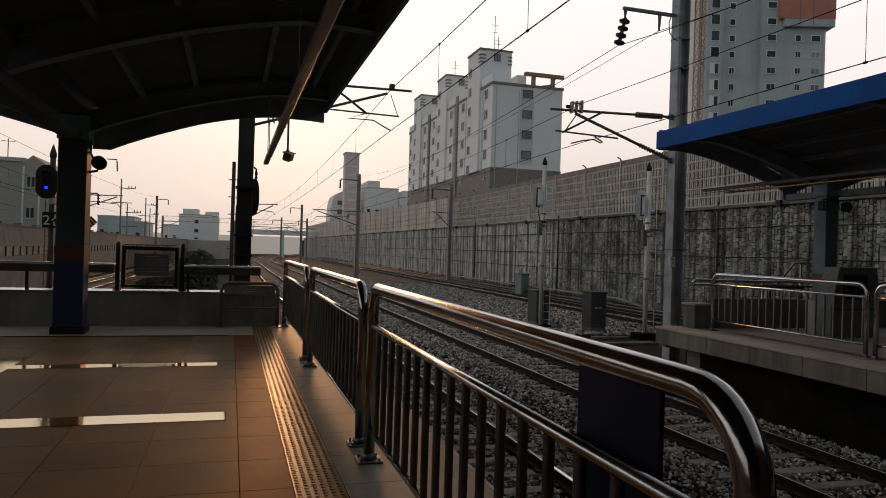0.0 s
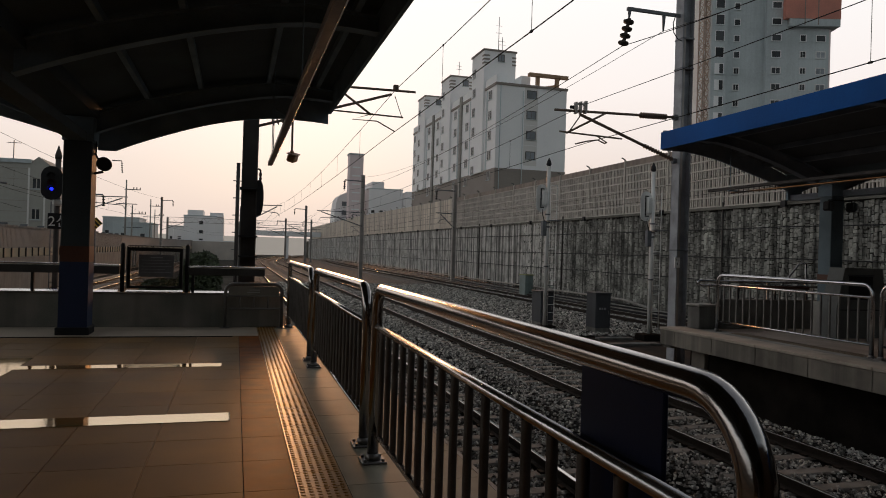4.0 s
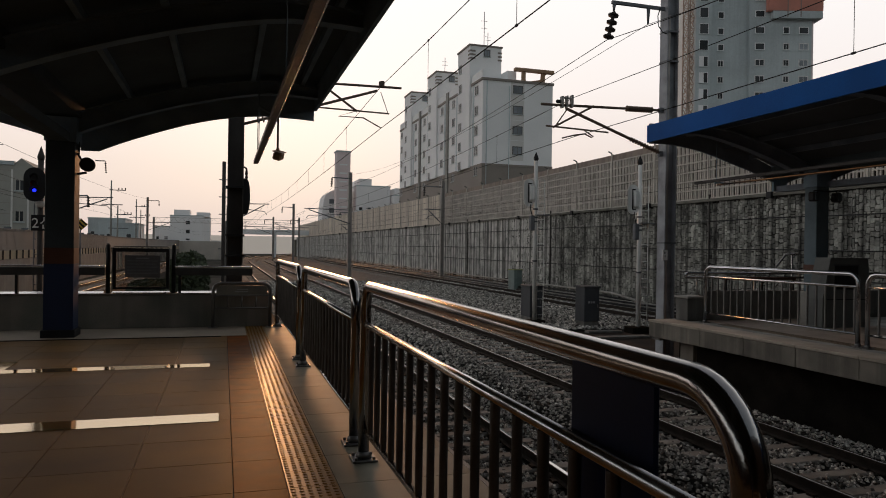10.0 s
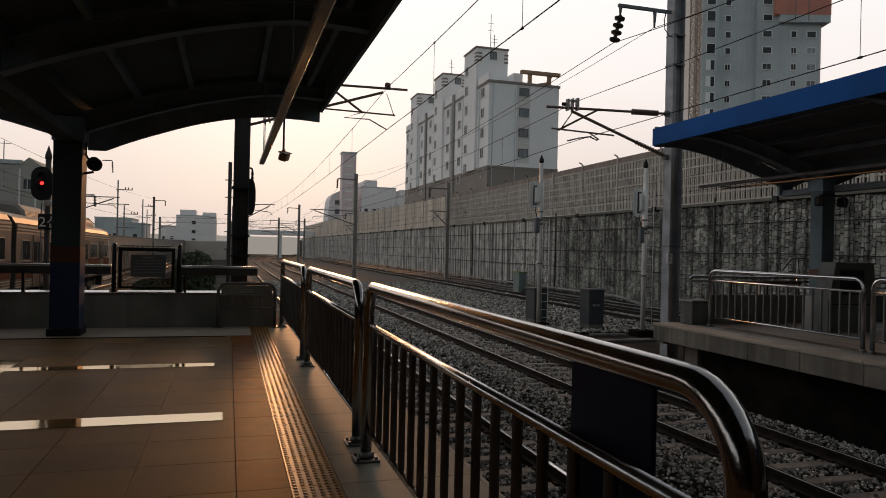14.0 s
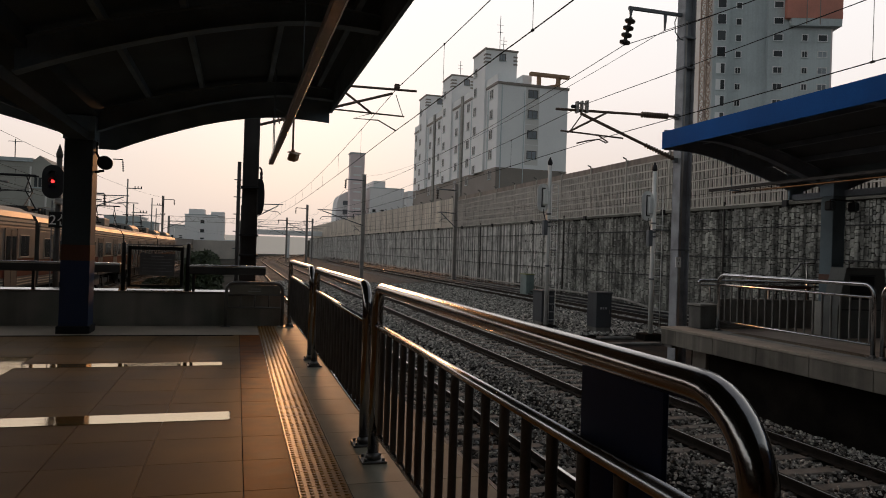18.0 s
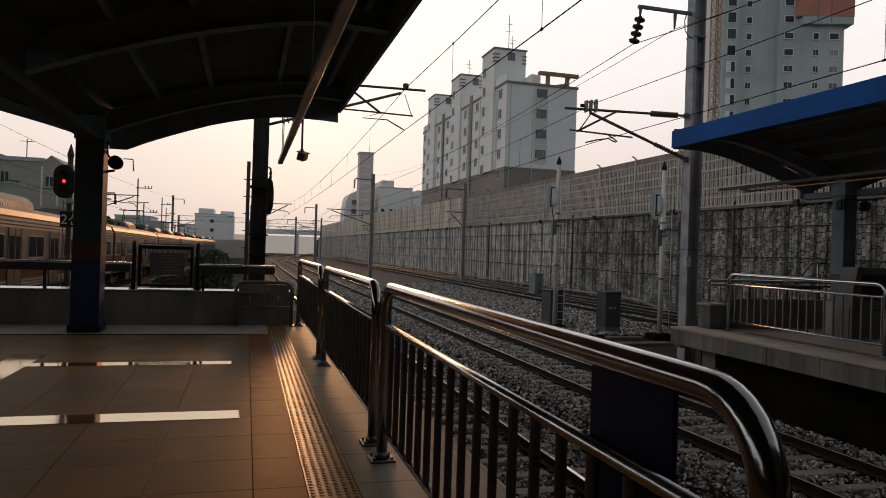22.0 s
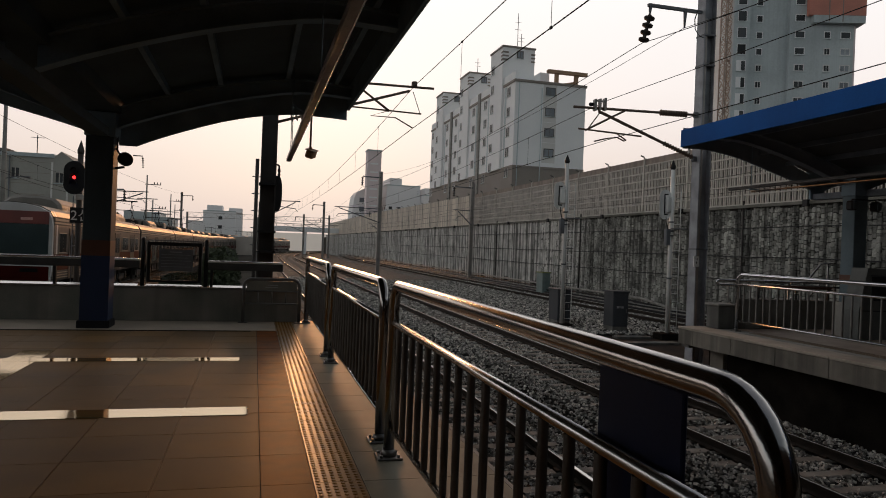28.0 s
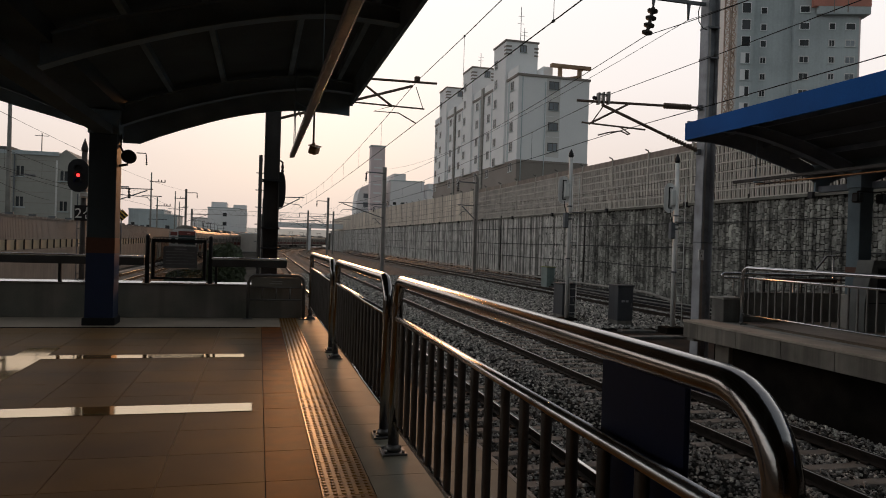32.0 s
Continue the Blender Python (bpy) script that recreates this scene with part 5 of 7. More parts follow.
def catenary(name, xc, zc, zm, supports, label, shift=0.0):
    """Contact wire, sagging messenger and droppers over one track; shift: the wire's stagger at its near end."""
    w = thing(name, label, "overhead wire")
    contact, pts, drops, clips = [], [], bmesh.new(), bmesh.new()
    for k, (a, b) in enumerate(zip(supports, supports[1:])):
        n = max(6, int((b - a) / 4.5))
        for i in range(n + (b == supports[-1])):
            f = i / n
            y = a + (b - a) * f
            low = 4 * f * (1 - f) * min(1.0, (b - a) / 48) ** 2
            x = bend(xc, y) + (shift * (1 - f) if k == 0 else 0.0)
            z, c = zm - 0.56 * low, zc - 0.15 * low
            contact.append((x, y, c))
            pts.append((x, y, z))
            if i:
                tube(drops, [(x, y, z), (x, y, c)], 0.004, 4)
                for e in (z, c):
                    box(clips, x - 0.01, x + 0.01, y - 0.03, y + 0.03, e - 0.014, e + 0.014)
    part("contact_wire", T((contact, 0.008), n=5), WIRE, w)
    part("messenger_wire", T((pts, 0.0072), n=5), WIRE, w)
    tagged(part("dropper", drops, WIRE, w), kind="stuff")
    tagged(part("dropper_clip", clips, WIRE, w), kind="stuff")


catenary("overhead_wire", TRACK_A, 4.08, 5.02, (-7.9, 15.4, 62, 108, 160, 220), "contact wire with droppers over the near track", -0.24)
catenary("overhead_wire", TRACK_B, 4.02, 4.92, (-7.9, 14.5, 67, 112, 160, 220), "contact wire with droppers over the far track")
catenary("overhead_wire", TRACK_C, 3.75, 4.72, (-7.9, 15, 60, 126, 190), "contact wire over the descending track")
catenary("overhead_wire", TRACK_D, 4.1, 4.95, (16, 62, 112, 160, 220), "contact wire under the retaining wall")


def feeders():
    f = thing("feeder_wires", "high feeder wires strung between the masts", "wires")
    def sag(p, q, s, n=16):
        p, q = Vector(p), Vector(q)
        return [p + (q - p) * (i / n) - Vector((0, 0, s * 4 * (i / n) * (1 - i / n))) for i in range(n + 1)]
    part("wire", T((sag((8.39, 14.45, 6.29), (9.75, 67, 6.95), 0.75) + sag((9.75, 67, 6.95), (10.25, 112, 6.1), 0.5)[1:], 0.009), n=5), WIRE, f)
    part("wire", T((sag((9.46, 14.45, 6.76), (11.3, 67, 8.3), 0.85), 0.007), n=5), WIRE, f)
    part("wire", T((sag((8.39, 14.45, 6.29), (8.3, -7.9, 6.2), 0.6), 0.009), n=5), WIRE, f)
    part("wire", T((sag((9.46, 14.45, 6.76), (9.5, -7.9, 6.7), 0.6), 0.007), n=5), WIRE, f)
    part("wire", T((sag((-14.0, 30, 8.1), (-12.0, 126, 8.8), 0.8), 0.012), n=5), WIRE, f)
    part("wire", T((sag((-14.0, 38, 5.2), (-13.6, 62, 4.6), 0.3), 0.012), n=5), WIRE, f)
    part("wire", T((sag((-12.0, 30, 4.6), (-14.5, 56, 3.6), 0.3), 0.012), n=5), WIRE, f)


feeders()


# ---- lineside things ----
def signal_post():
    s = thing("signal_post", "black colour light signal and track number sign on a pole", "railway signal")
    x, y = -3.42, 15.6
    part("pole", T(([(x, y, -1.5), (x, y, 3.05)], 0.052)), MAST_DARK, s)
    part("finial", T(([(x, y, 3.05), (x, y, 3.12), (x, y, 3.2), (x, y, 3.32)], [0.06, 0.066, 0.042, 0.006])), MAST_DARK, s)
    bm = bmesh.new()
    hx, hz0, hz1, r = -3.47, 2.22, 2.88, 0.19
    prof = [(hx + r * math.cos(a), hz1 - r + r * math.sin(a)) for a in [math.pi * i / 12 for i in range(13)]] + [(hx + r * math.cos(a), hz0 + r + r * math.sin(a)) for a in [math.pi + math.pi * i / 12 for i in range(13)]]
    rings = [[bm.verts.new((u, yy, v)) for u, v in prof] for yy in (15.34, 15.36)]
    for k in range(len(prof)):
        bm.faces.new((rings[0][k], rings[0][(k + 1) % len(prof)], rings[1][(k + 1) % len(prof)], rings[1][k]))
    bm.faces.new(rings[0])
    bm.faces.new(list(reversed(rings[1])))
    head = part("signal_head", bm, BLACK, s, "black oval signal head")
    part("lamp_case", B((hx - 0.13, hx + 0.13, 15.36, 15.54, hz0 + 0.06, hz1 - 0.06), bev=0.03), BLACK, head)
    for nm, z, m in (("red_lens", 2.555, SIG_RED), ("blue_lens", 2.435, SIG_BLUE)):
        part(nm, T(([(hx, 15.339, z), (hx, 15.328, z)], 0.032), n=16), m, head, "glowing round lens")
    for z in (2.69, 2.555, 2.435):
        bm = bmesh.new()
        ring = [(hx + 0.062 * math.cos(a), z + 0.062 * math.sin(a)) for a in [math.pi * (-0.1 + 1.2 * i / 10) for i in range(11)]]
        a = [bm.verts.new((u, 15.34, v)) for u, v in ring]
        b = [bm.verts.new((u, 15.26, v + 0.004)) for u, v in ring]
        for k in range(10):
            bm.faces.new((a[k], a[k + 1], b[k + 1], b[k]))
        part("hood", bm, BLACK, head)
    # black discs added to hide a lens, in place of switching its lamp
    sh = new("shutter", mesh_of("shutter", T(([(0, 0, 0), (0, 0.004, 0)], 0.052), n=20), BLACK))
    sh.parent = head
    cover = new("lens_cover", sh.data)
    cover.parent = head
    for z in (2.36, 2.78):
        part("bracket", B((hx, x, y - 0.24, y - 0.05, z, z + 0.04)), BLACK, s)
    lamp = part("lamp", B((-3.48, -3.30, 15.45, 15.6, 2.12, 2.24), bev=0.03), WHITE_POST, s, "small pale lamp under the signal")
    plate = part("track_sign", B((-3.56, -3.17, 15.50, 15.52, 1.66, 1.97), bev=0.004), BLACK, s, "black plate with white track number")
    cu = bpy.data.curves.new("number", "FONT")
    cu.body, cu.size, cu.extrude, cu.align_x = "2\uc120", 0.27, 0.002, "CENTER"
    tx = new("number", cu)
    bpy.context.view_layer.update()
    me = bpy.data.meshes.new_from_object(tx.evaluated_get(bpy.context.evaluated_depsgraph_get()))
    bpy.data.objects.remove(tx)
    me.materials.clear()
    me.materials.append(WHITE_PAINT)
    share("lettering", me, plate, pose(-3.36, 15.494, 1.72, 90, 0, 0))
    part("ladder", T(([(-3.30, 15.7, -1.4), (-3.30, 15.7, 2.2)], 0.012), ([(-3.55, 15.7, -1.4), (-3.55, 15.7, 2.2)], 0.012), *[([(-3.55, 15.7, -1.2 + i * 0.3), (-3.30, 15.7, -1.2 + i * 0.3)], 0.009) for i in range(11)], n=6), MAST, s)
    return sh, cover


SHUTTER, COVER = signal_post()


def white_signal(x, y, ztop, side, label):
    """The back of a trackside signal: white post, hooded head, ladder."""
    s = thing("trackside_signal", label, "railway signal", "white trackside signals")
    part("post", T(([(x, y, RAIL_Z - 0.15), (x, y, ztop - 0.35)], 0.075)), WHITE_POST, s)
    part("finial", T(([(x, y, ztop - 0.35), (x, y, ztop - 0.28), (x, y, ztop - 0.18), (x, y, ztop)], [0.06, 0.105, 0.085, 0.008])), BLACK, s)
    bm = bmesh.new()
    r, cx, z0, z1 = 0.23, x - 0.30, ztop - 2.20, ztop - 1.10
    prof = [(cx + r * math.cos(a), z1 - r + r * math.sin(a)) for a in [math.pi * i / 10 for i in range(11)]] + [(cx + r * math.cos(a), z0 + r + r * math.sin(a)) for a in [math.pi + math.pi * i / 10 for i in range(11)]]
    rings = [[bm.verts.new((u, yy, v)) for u, v in prof] for yy in (y - 0.06, y - 0.03)]
    for k in range(len(prof)):
        bm.faces.new((rings[0][k], rings[0][(k + 1) % len(prof)], rings[1][(k + 1) % len(prof)], rings[1][k]))
    bm.faces.new(rings[0])
    bm.faces.new(list(reversed(rings[1])))
    head = part("signal_head", bm, WHITE_POST, s, "white oval backing board")
    part("lamp_case", B((cx - 0.01, cx + 0.22, y - 0.17, y - 0.06, z0 + 0.24, z1 - 0.24), bev=0.05), WHITE_POST, head, "white lamp housing")
    part("housing_gap", B((cx - 0.055, cx - 0.022, y - 0.085, y - 0.061, z0 + 0.20, z1 - 0.20), (cx - 0.055, cx + 0.10, y - 0.085, y - 0.061, z1 - 0.199, z1 - 0.16), (cx - 0.055, cx + 0.10, y - 0.085, y - 0.061, z0 + 0.16, z0 + 0.199)), BLACK, head)
    for z in (z0 + 0.2, z1 - 0.25):
        part("bracket", B((cx, x, y - 0.04, y + 0.02, z, z + 0.05)), MAST, s)
    part("junction_box", B((x - 0.26, x - 0.08, y - 0.14, y + 0.04, z0 - 0.95, z0 - 0.35), bev=0.02), MAST, s)
    for z in (z0 - 0.12, z0 - 0.45, z0 - 0.62, z0 - 2.2):
        part("clamp_ring", T(([(x, y, z), (x, y, z + 0.06)], 0.10)), MAST, s)
    part("work_platform", B((x - 0.05, x + 0.50, y - 0.25, y + 0.10, z0 - 0.34, z0 - 0.31)), MAST, s)
    part("cable_loop", T(([(x - 0.16, y - 0.05, z0 - 0.35), (x - 0.24, y - 0.05, z0 - 0.1), (cx + 0.05, y - 0.05, z0 + 0.1)], 0.018), n=6), BLACK, s)
    lad = bmesh.new()
    for u in (x + 0.14, x + 0.42):
        tube(lad, [(u, y + 0.05, RAIL_Z - 0.15), (u, y + 0.05, z1)], 0.016, 6)
    z = RAIL_Z + 0.1
    while z < z1:
        tube(lad, [(x + 0.14, y + 0.05, z), (x + 0.42, y + 0.05, z)], 0.011, 6)
        z += 0.32
    part("ladder", lad, WHITE_POST, s)
    for z in (0.2, 1.6):
        part("ladder_stay", T(([(x, y, z), (x + 0.42, y + 0.05, z)], 0.015), n=6), MAST, s)
    part("base", B((x - 0.40, x + 0.36, y - 0.32, y + 0.3, RAIL_Z - 0.6, RAIL_Z - 0.09), bev=0.02), NEAR_BLACK, s, "dark concrete footing")
    return s


white_signal(11.96, 26.0, 5.34, -1, "white post with the pale back of a signal and a ladder")
white_signal(14.88, 23.1, 5.0, -1, "white post with a pale signal back near the far platform")


def cabinet(x0, x1, y0, y1, z0, z1, m, label, doors=2, lid=None):
    c = thing("lineside_cabinet", label, "cabinet", "lineside equipment cabinets")
    part("body", B((x0, x1, y0, y1, z0 + 0.12, z1 - 0.06), bev=0.015), m, c)
    part("lid", B((x0 - 0.04, x1 + 0.04, y0 - 0.05, y1 + 0.05, z1 - 0.06, z1), bev=0.012), lid or m, c)
    part("plinth", B((x0 + 0.02, x1 - 0.02, y0 + 0.02, y1 - 0.02, z0 - 0.2, z0 + 0.12)), CONCRETE_DARK, c)
    w = (x1 - x0 - 0.06) / doors
    for i in range(doors):
        a = x0 + 0.03 + i * w
        d = part("door", B((a + 0.008, a + w - 0.008, y0 - 0.014, y0 - 0.002, z0 + 0.18, z1 - 0.12)), m, c)
        part("handle", B((a + w - 0.07, a + w - 0.05, y0 - 0.03, y0 - 0.014, z0 + 0.65, z0 + 0.80)), STEEL_DULL, d)
    return c


cabinet(11.96, 12.52, 26.4, 27.3, -1.45, -0.04, CABINET, "dark grey equipment cabinet behind a white signal post", 1)
b = cabinet(13.35, 14.00, 24.4, 25.15, -1.45, 0.04, CABINET, "dark grey equipment cabinet with faded pale marks between the tracks", 1)
FADED = mat("faded_print", (0.35, 0.36, 0.37), 0.7)
for xa, xb in ((13.50, 13.58), (13.61, 13.65), (13.69, 13.79)):
    part("mark_bar", B((xa, xb, 24.37, 24.383, -0.62, -0.54)), FADED, b, "faded unreadable mark")
g = cabinet(18.75, 19.32, 44.0, 45.0, -1.45, 0.06, GREEN_CAB, "green-grey equipment cabinet with an olive lid at the wall's foot", 1, mat("olive_lid_paint", (0.24, 0.27, 0.09), 0.6, 0, (0.17, 0.19, 0.07), 2, 40, 0.05))


def trough_lids():
    """Flat concrete covers lying on the earth beyond the far platform."""
    for x0, x1, y0, y1 in ((12.45, 13.55, 21.55, 21.95), (13.58, 14.42, 21.6, 22.0), (12.9, 14.3, 23.2, 23.55)):
        t = thing("trough_lid", "flat dark concrete cable cover on the earth", "cable cover", "cable covers on the earth")
        part("slab", B((x0, x1, y0, y1, RAIL_Z - 0.33, RAIL_Z - 0.25), bev=0.012), CONCRETE_DARK, t)


trough_lids()


def troughs():
    t = thing("cable_trough", "concrete cable trough along the foot of the retaining wall", "cable trough", kind="structure")
    part("trough", B((19.35, 19.75, 18, 170, -1.55, -1.1)), CONCRETE, t)
    p = thing("pipe_run", "pale pipes running along the retaining wall", "pipe")
    part("pipe", T(([(19.60, 28.6, -1.25), (19.60, 32.2, -0.86), (19.60, 33.0, -0.80), (19.60, 165, -0.78)], 0.065)), CONCRETE, p, "pale pipe that dips to the ground at its end")
    part("pipe", T(([(19.66, 30.0, -1.15), (19.66, 34.0, -1.0), (19.66, 165, -0.98)], 0.05)), BLACK, p, "dark cable pipe")
    for i, (xx, z) in enumerate(((18.95, -1.28), (19.1, -1.12), (19.22, -1.30))):
        part("pipe", T(([(xx, 18.0, z), (xx, 40 + 6 * i, z), (xx, 165, z)], 0.05), n=6), BLACK, p, "dark cable pipe")
    for y in range(36, 160, 6):
        part("bracket", B((19.68, 19.98, y, y + 0.06, -1.0, -0.70)), MAST_DARK, p)
    s = thing("cable_trough", "concrete cable trough beside the descending track", "cable trough", kind="structure")
    bm = bmesh.new()
    sweep(bm, [(-0.2, -0.6), (0.2, -0.6), (0.2, -0.15), (-0.2, -0.15)], [(bend(-11.0, y), y, left_z(y)) for y in ys_of(-20, 200)])
    part("trough", bm, CONCRETE, s)


troughs()


# ---- retaining wall with fence ----
WALL_X, WALL_TOP, FENCE_TOP, WALL_Y0, WALL_Y1 = 20.0, 3.60, 6.62, -20.0, 205.0
STONE_END = 49.0                     # beyond this the wall is faced with cement


def retaining_wall():
    w = thing("wall_east", "tall retaining wall of rough cut stone with dark streaks", "retaining wall", kind="structure")
    part("wall_core", B((WALL_X + 0.03, WALL_X + 0.45, WALL_Y0, WALL_Y1, -2.0, WALL_TOP)), MORTAR, w)
    rnd = random.Random(11)
    protos = []
    for k in range(14):
        bm = bmesh.new()
        c = [(rnd.uniform(-0.14, 0.14) + a, rnd.uniform(-0.09, 0.09) + b) for a, b in ((0, 0), (1, 0), (1, 1), (0, 1))]
        cut = rnd.choice((0, 1, 2, 3, None, None))
        poly = []
        for i, p in enumerate(c):
            if i == cut:
                q, r = c[i - 1], c[(i + 1) % 4]
                poly += [(p[0] + (q[0] - p[0]) * 0.3, p[1] + (q[1] - p[1]) * 0.3), (p[0] + (r[0] - p[0]) * 0.3, p[1] + (r[1] - p[1]) * 0.3)]
            else:
                poly.append(p)
        d = rnd.uniform(0.008, 0.022)
        cy, cz = sum(p[0] for p in poly) / len(poly), sum(p[1] for p in poly) / len(poly)
        back = [bm.verts.new((0.045, p[0], p[1])) for p in poly]
        mid = [bm.verts.new((-d * 0.55, p[0], p[1])) for p in poly]
        top = [bm.verts.new((-d + rnd.uniform(-0.006, 0.006), cy + (p[0] - cy) * 0.92, cz + (p[1] - cz) * 0.93)) for p in poly]
        n = len(poly)
        for i in range(n):
            j = (i + 1) % n
            bm.faces.new((back[i], back[j], mid[j], mid[i]))
            bm.faces.new((mid[i], mid[j], top[j], top[i]))
        bm.faces.new(top)
        bmesh.ops.recalc_face_normals(bm, faces=bm.faces)
        protos.append(([tuple(v.co) for v in bm.verts], [tuple(v.index for v in f.verts) for f in (bm.verts.index_update(), bm.faces)[1]]))
        bm.free()
    shared = []
    for k, (vs, fs) in enumerate(protos):
        me = bpy.data.meshes.new("stone")
        me.from_pydata(vs, [], fs)
        me.materials.append(STONE)
        shared.append(me)
    verts, faces = [], []
    y, made = 14.0, 0
    while y < STONE_END:
        ln = rnd.uniform(0.09, 0.14) if rnd.random() < 0.4 else rnd.uniform(0.14, 0.23)
        z = -1.5 + rnd.uniform(-0.15, 0.0)
        while z < WALL_TOP - 0.10:
            h = rnd.choice((rnd.uniform(0.09, 0.15), rnd.uniform(0.13, 0.21), rnd.uniform(0.19, 0.33)))
            h = min(h, WALL_TOP - z)
            k = rnd.randrange(len(protos))
            m = Matrix.Translation((WALL_X, y + rnd.uniform(-0.02, 0.02), z)) @ Matrix.Diagonal((1, ln * 0.92, h * 0.95 - 0.01, 1))
            if y > STONE_END - 9 and rnd.random() < (y - STONE_END + 9) / 9:
                z += h
                continue
            if 21.0 < y < 25.0 and z > 0.2 and made < 300:
                share("stone", shared[k], w, m)
                made += 1
            else:
                base = len(verts)
                verts += [tuple(m @ Vector(v)) for v in protos[k][0]]
                faces += [tuple(base + i for i in f) for f in protos[k][1]]
            z += h
        y += ln
    me = bpy.data.meshes.new("wall_stones")
    me.from_pydata(verts, [], faces)
    me.materials.append(STONE)
    ob = new("wall_stones", me)
    ob.parent = w
    tagged(ob, kind="stuff")
    part("far_face", B((WALL_X - 0.012, WALL_X + 0.028, STONE_END - 9, WALL_Y1, -1.6, WALL_TOP)), WALL_FAR, w, "pale cement face with dark drips, lifted paler for haze")
    part("coping", B((WALL_X - 0.12, WALL_X + 0.45, WALL_Y0, WALL_Y1, WALL_TOP, WALL_TOP + 0.12)), MOSSY, w)
    c = thing("wall_cables", "dark cables clipped along the stone wall", "cable")
    for zz in (0.55, 1.55, 2.75):
        part("cable", T(([(WALL_X - 0.13, y, zz + (0.02 if (y // 4) % 2 else -0.02)) for y in range(14, 168, 4)], 0.022), n=5), BLACK, c)
    for y in (25.6, 41.0, 57.0):
        part("riser", T(([(WALL_X - 0.07, y, -1.4), (WALL_X - 0.07, y, WALL_TOP + 0.3)], 0.04), n=6), MAST_DARK, c, "dark riser pipe")
    for y in range(22, 150, 8):
        part("clamp", B((WALL_X - 0.22, WALL_X - 0.09, y - 0.12, y + 0.12, WALL_TOP - 0.08, WALL_TOP + 0.16)), BLACK, c)


retaining_wall()


def noise_fence():
    f = thing("noise_fence", "aged slatted noise fence on top of the retaining wall", "fence")
    x = WALL_X + 0.16
    z0, zt = WALL_TOP + 0.12, FENCE_TOP
    mid = 66.0
    part("back_panel", B((x + 0.10, x + 0.14, WALL_Y0, mid, z0, zt - 0.30)), FENCE_BACK, f, "panels coloured dark for the shade behind the slats")
    part("top_board", B((x + 0.02, x + 0.12, WALL_Y0, mid, zt - 0.34, zt)), FENCE_TOP_BOARD, f, "plain brown upper board")
    n_rail = 7
    for k in range(n_rail):
        z = z0 + 0.05 + k * (zt - 0.40 - z0) / (n_rail - 1)
        part("cross_rail", B((x - 0.012, x + 0.06, WALL_Y0, mid, z - 0.03, z + 0.03)), FENCE, f)
    verts, faces = [], []
    y = 14.0
    while y < mid:
        for dy in (-0.062, 0.062):
            base = len(verts)
            for zz in (z0, zt - 0.34):
                for xx, yy in ((x, y + dy - 0.034), (x + 0.05, y + dy - 0.034), (x + 0.05, y + dy + 0.034), (x, y + dy + 0.034)):
                    verts.append((xx, yy, zz))
            faces += [tuple(base + i for i in q) for q in ((0, 1, 5, 4), (1, 2, 6, 5), (2, 3, 7, 6), (3, 0, 4, 7))]
        y += 0.30
    me = bpy.data.meshes.new("slats")
    me.from_pydata(verts, [], faces)
    me.materials.append(FENCE)
    so = new("slats", me)
    so.parent = f
    tagged(so, kind="stuff")
    # plain panels further along, rising slightly
    y = mid
    while y < WALL_Y1 - 4:
        top = zt + min(0.42, (y - mid) * 0.0075)
        pn = part("panel", B((x + 0.02, x + 0.10, y + 0.02, y + 3.98, z0, top)), FENCE_PANEL, f)
        if y < 120:
            part("panel_joint", B(*[(x + 0.008, x + 0.02, y + 0.05, y + 3.95, z0 + (top - z0) * q / 5 - 0.02, z0 + (top - z0) * q / 5 + 0.02) for q in (1, 2, 3, 4)]), B_BROWN, pn)
        y += 4.0
    me_post = mesh_of("post", B((-0.03, 0.10, -0.045, 0.045, z0, zt + 0.04)), FENCE)
    me_hook = mesh_of("hook", T(([(0.0, 0, zt), (-0.04, 0, zt + 0.10), (-0.22, 0, zt + 0.17)], 0.04), n=5), CONCRETE_DARK)
    y = 14.0
    while y < 170:
        ob = share("post", me_post, f, Matrix.Translation((x - 0.02, y, max(0.0, min(0.42, (y - mid) * 0.0075)))))
        share("hook", me_hook, ob, Matrix())
        y += 4.0


noise_fence()


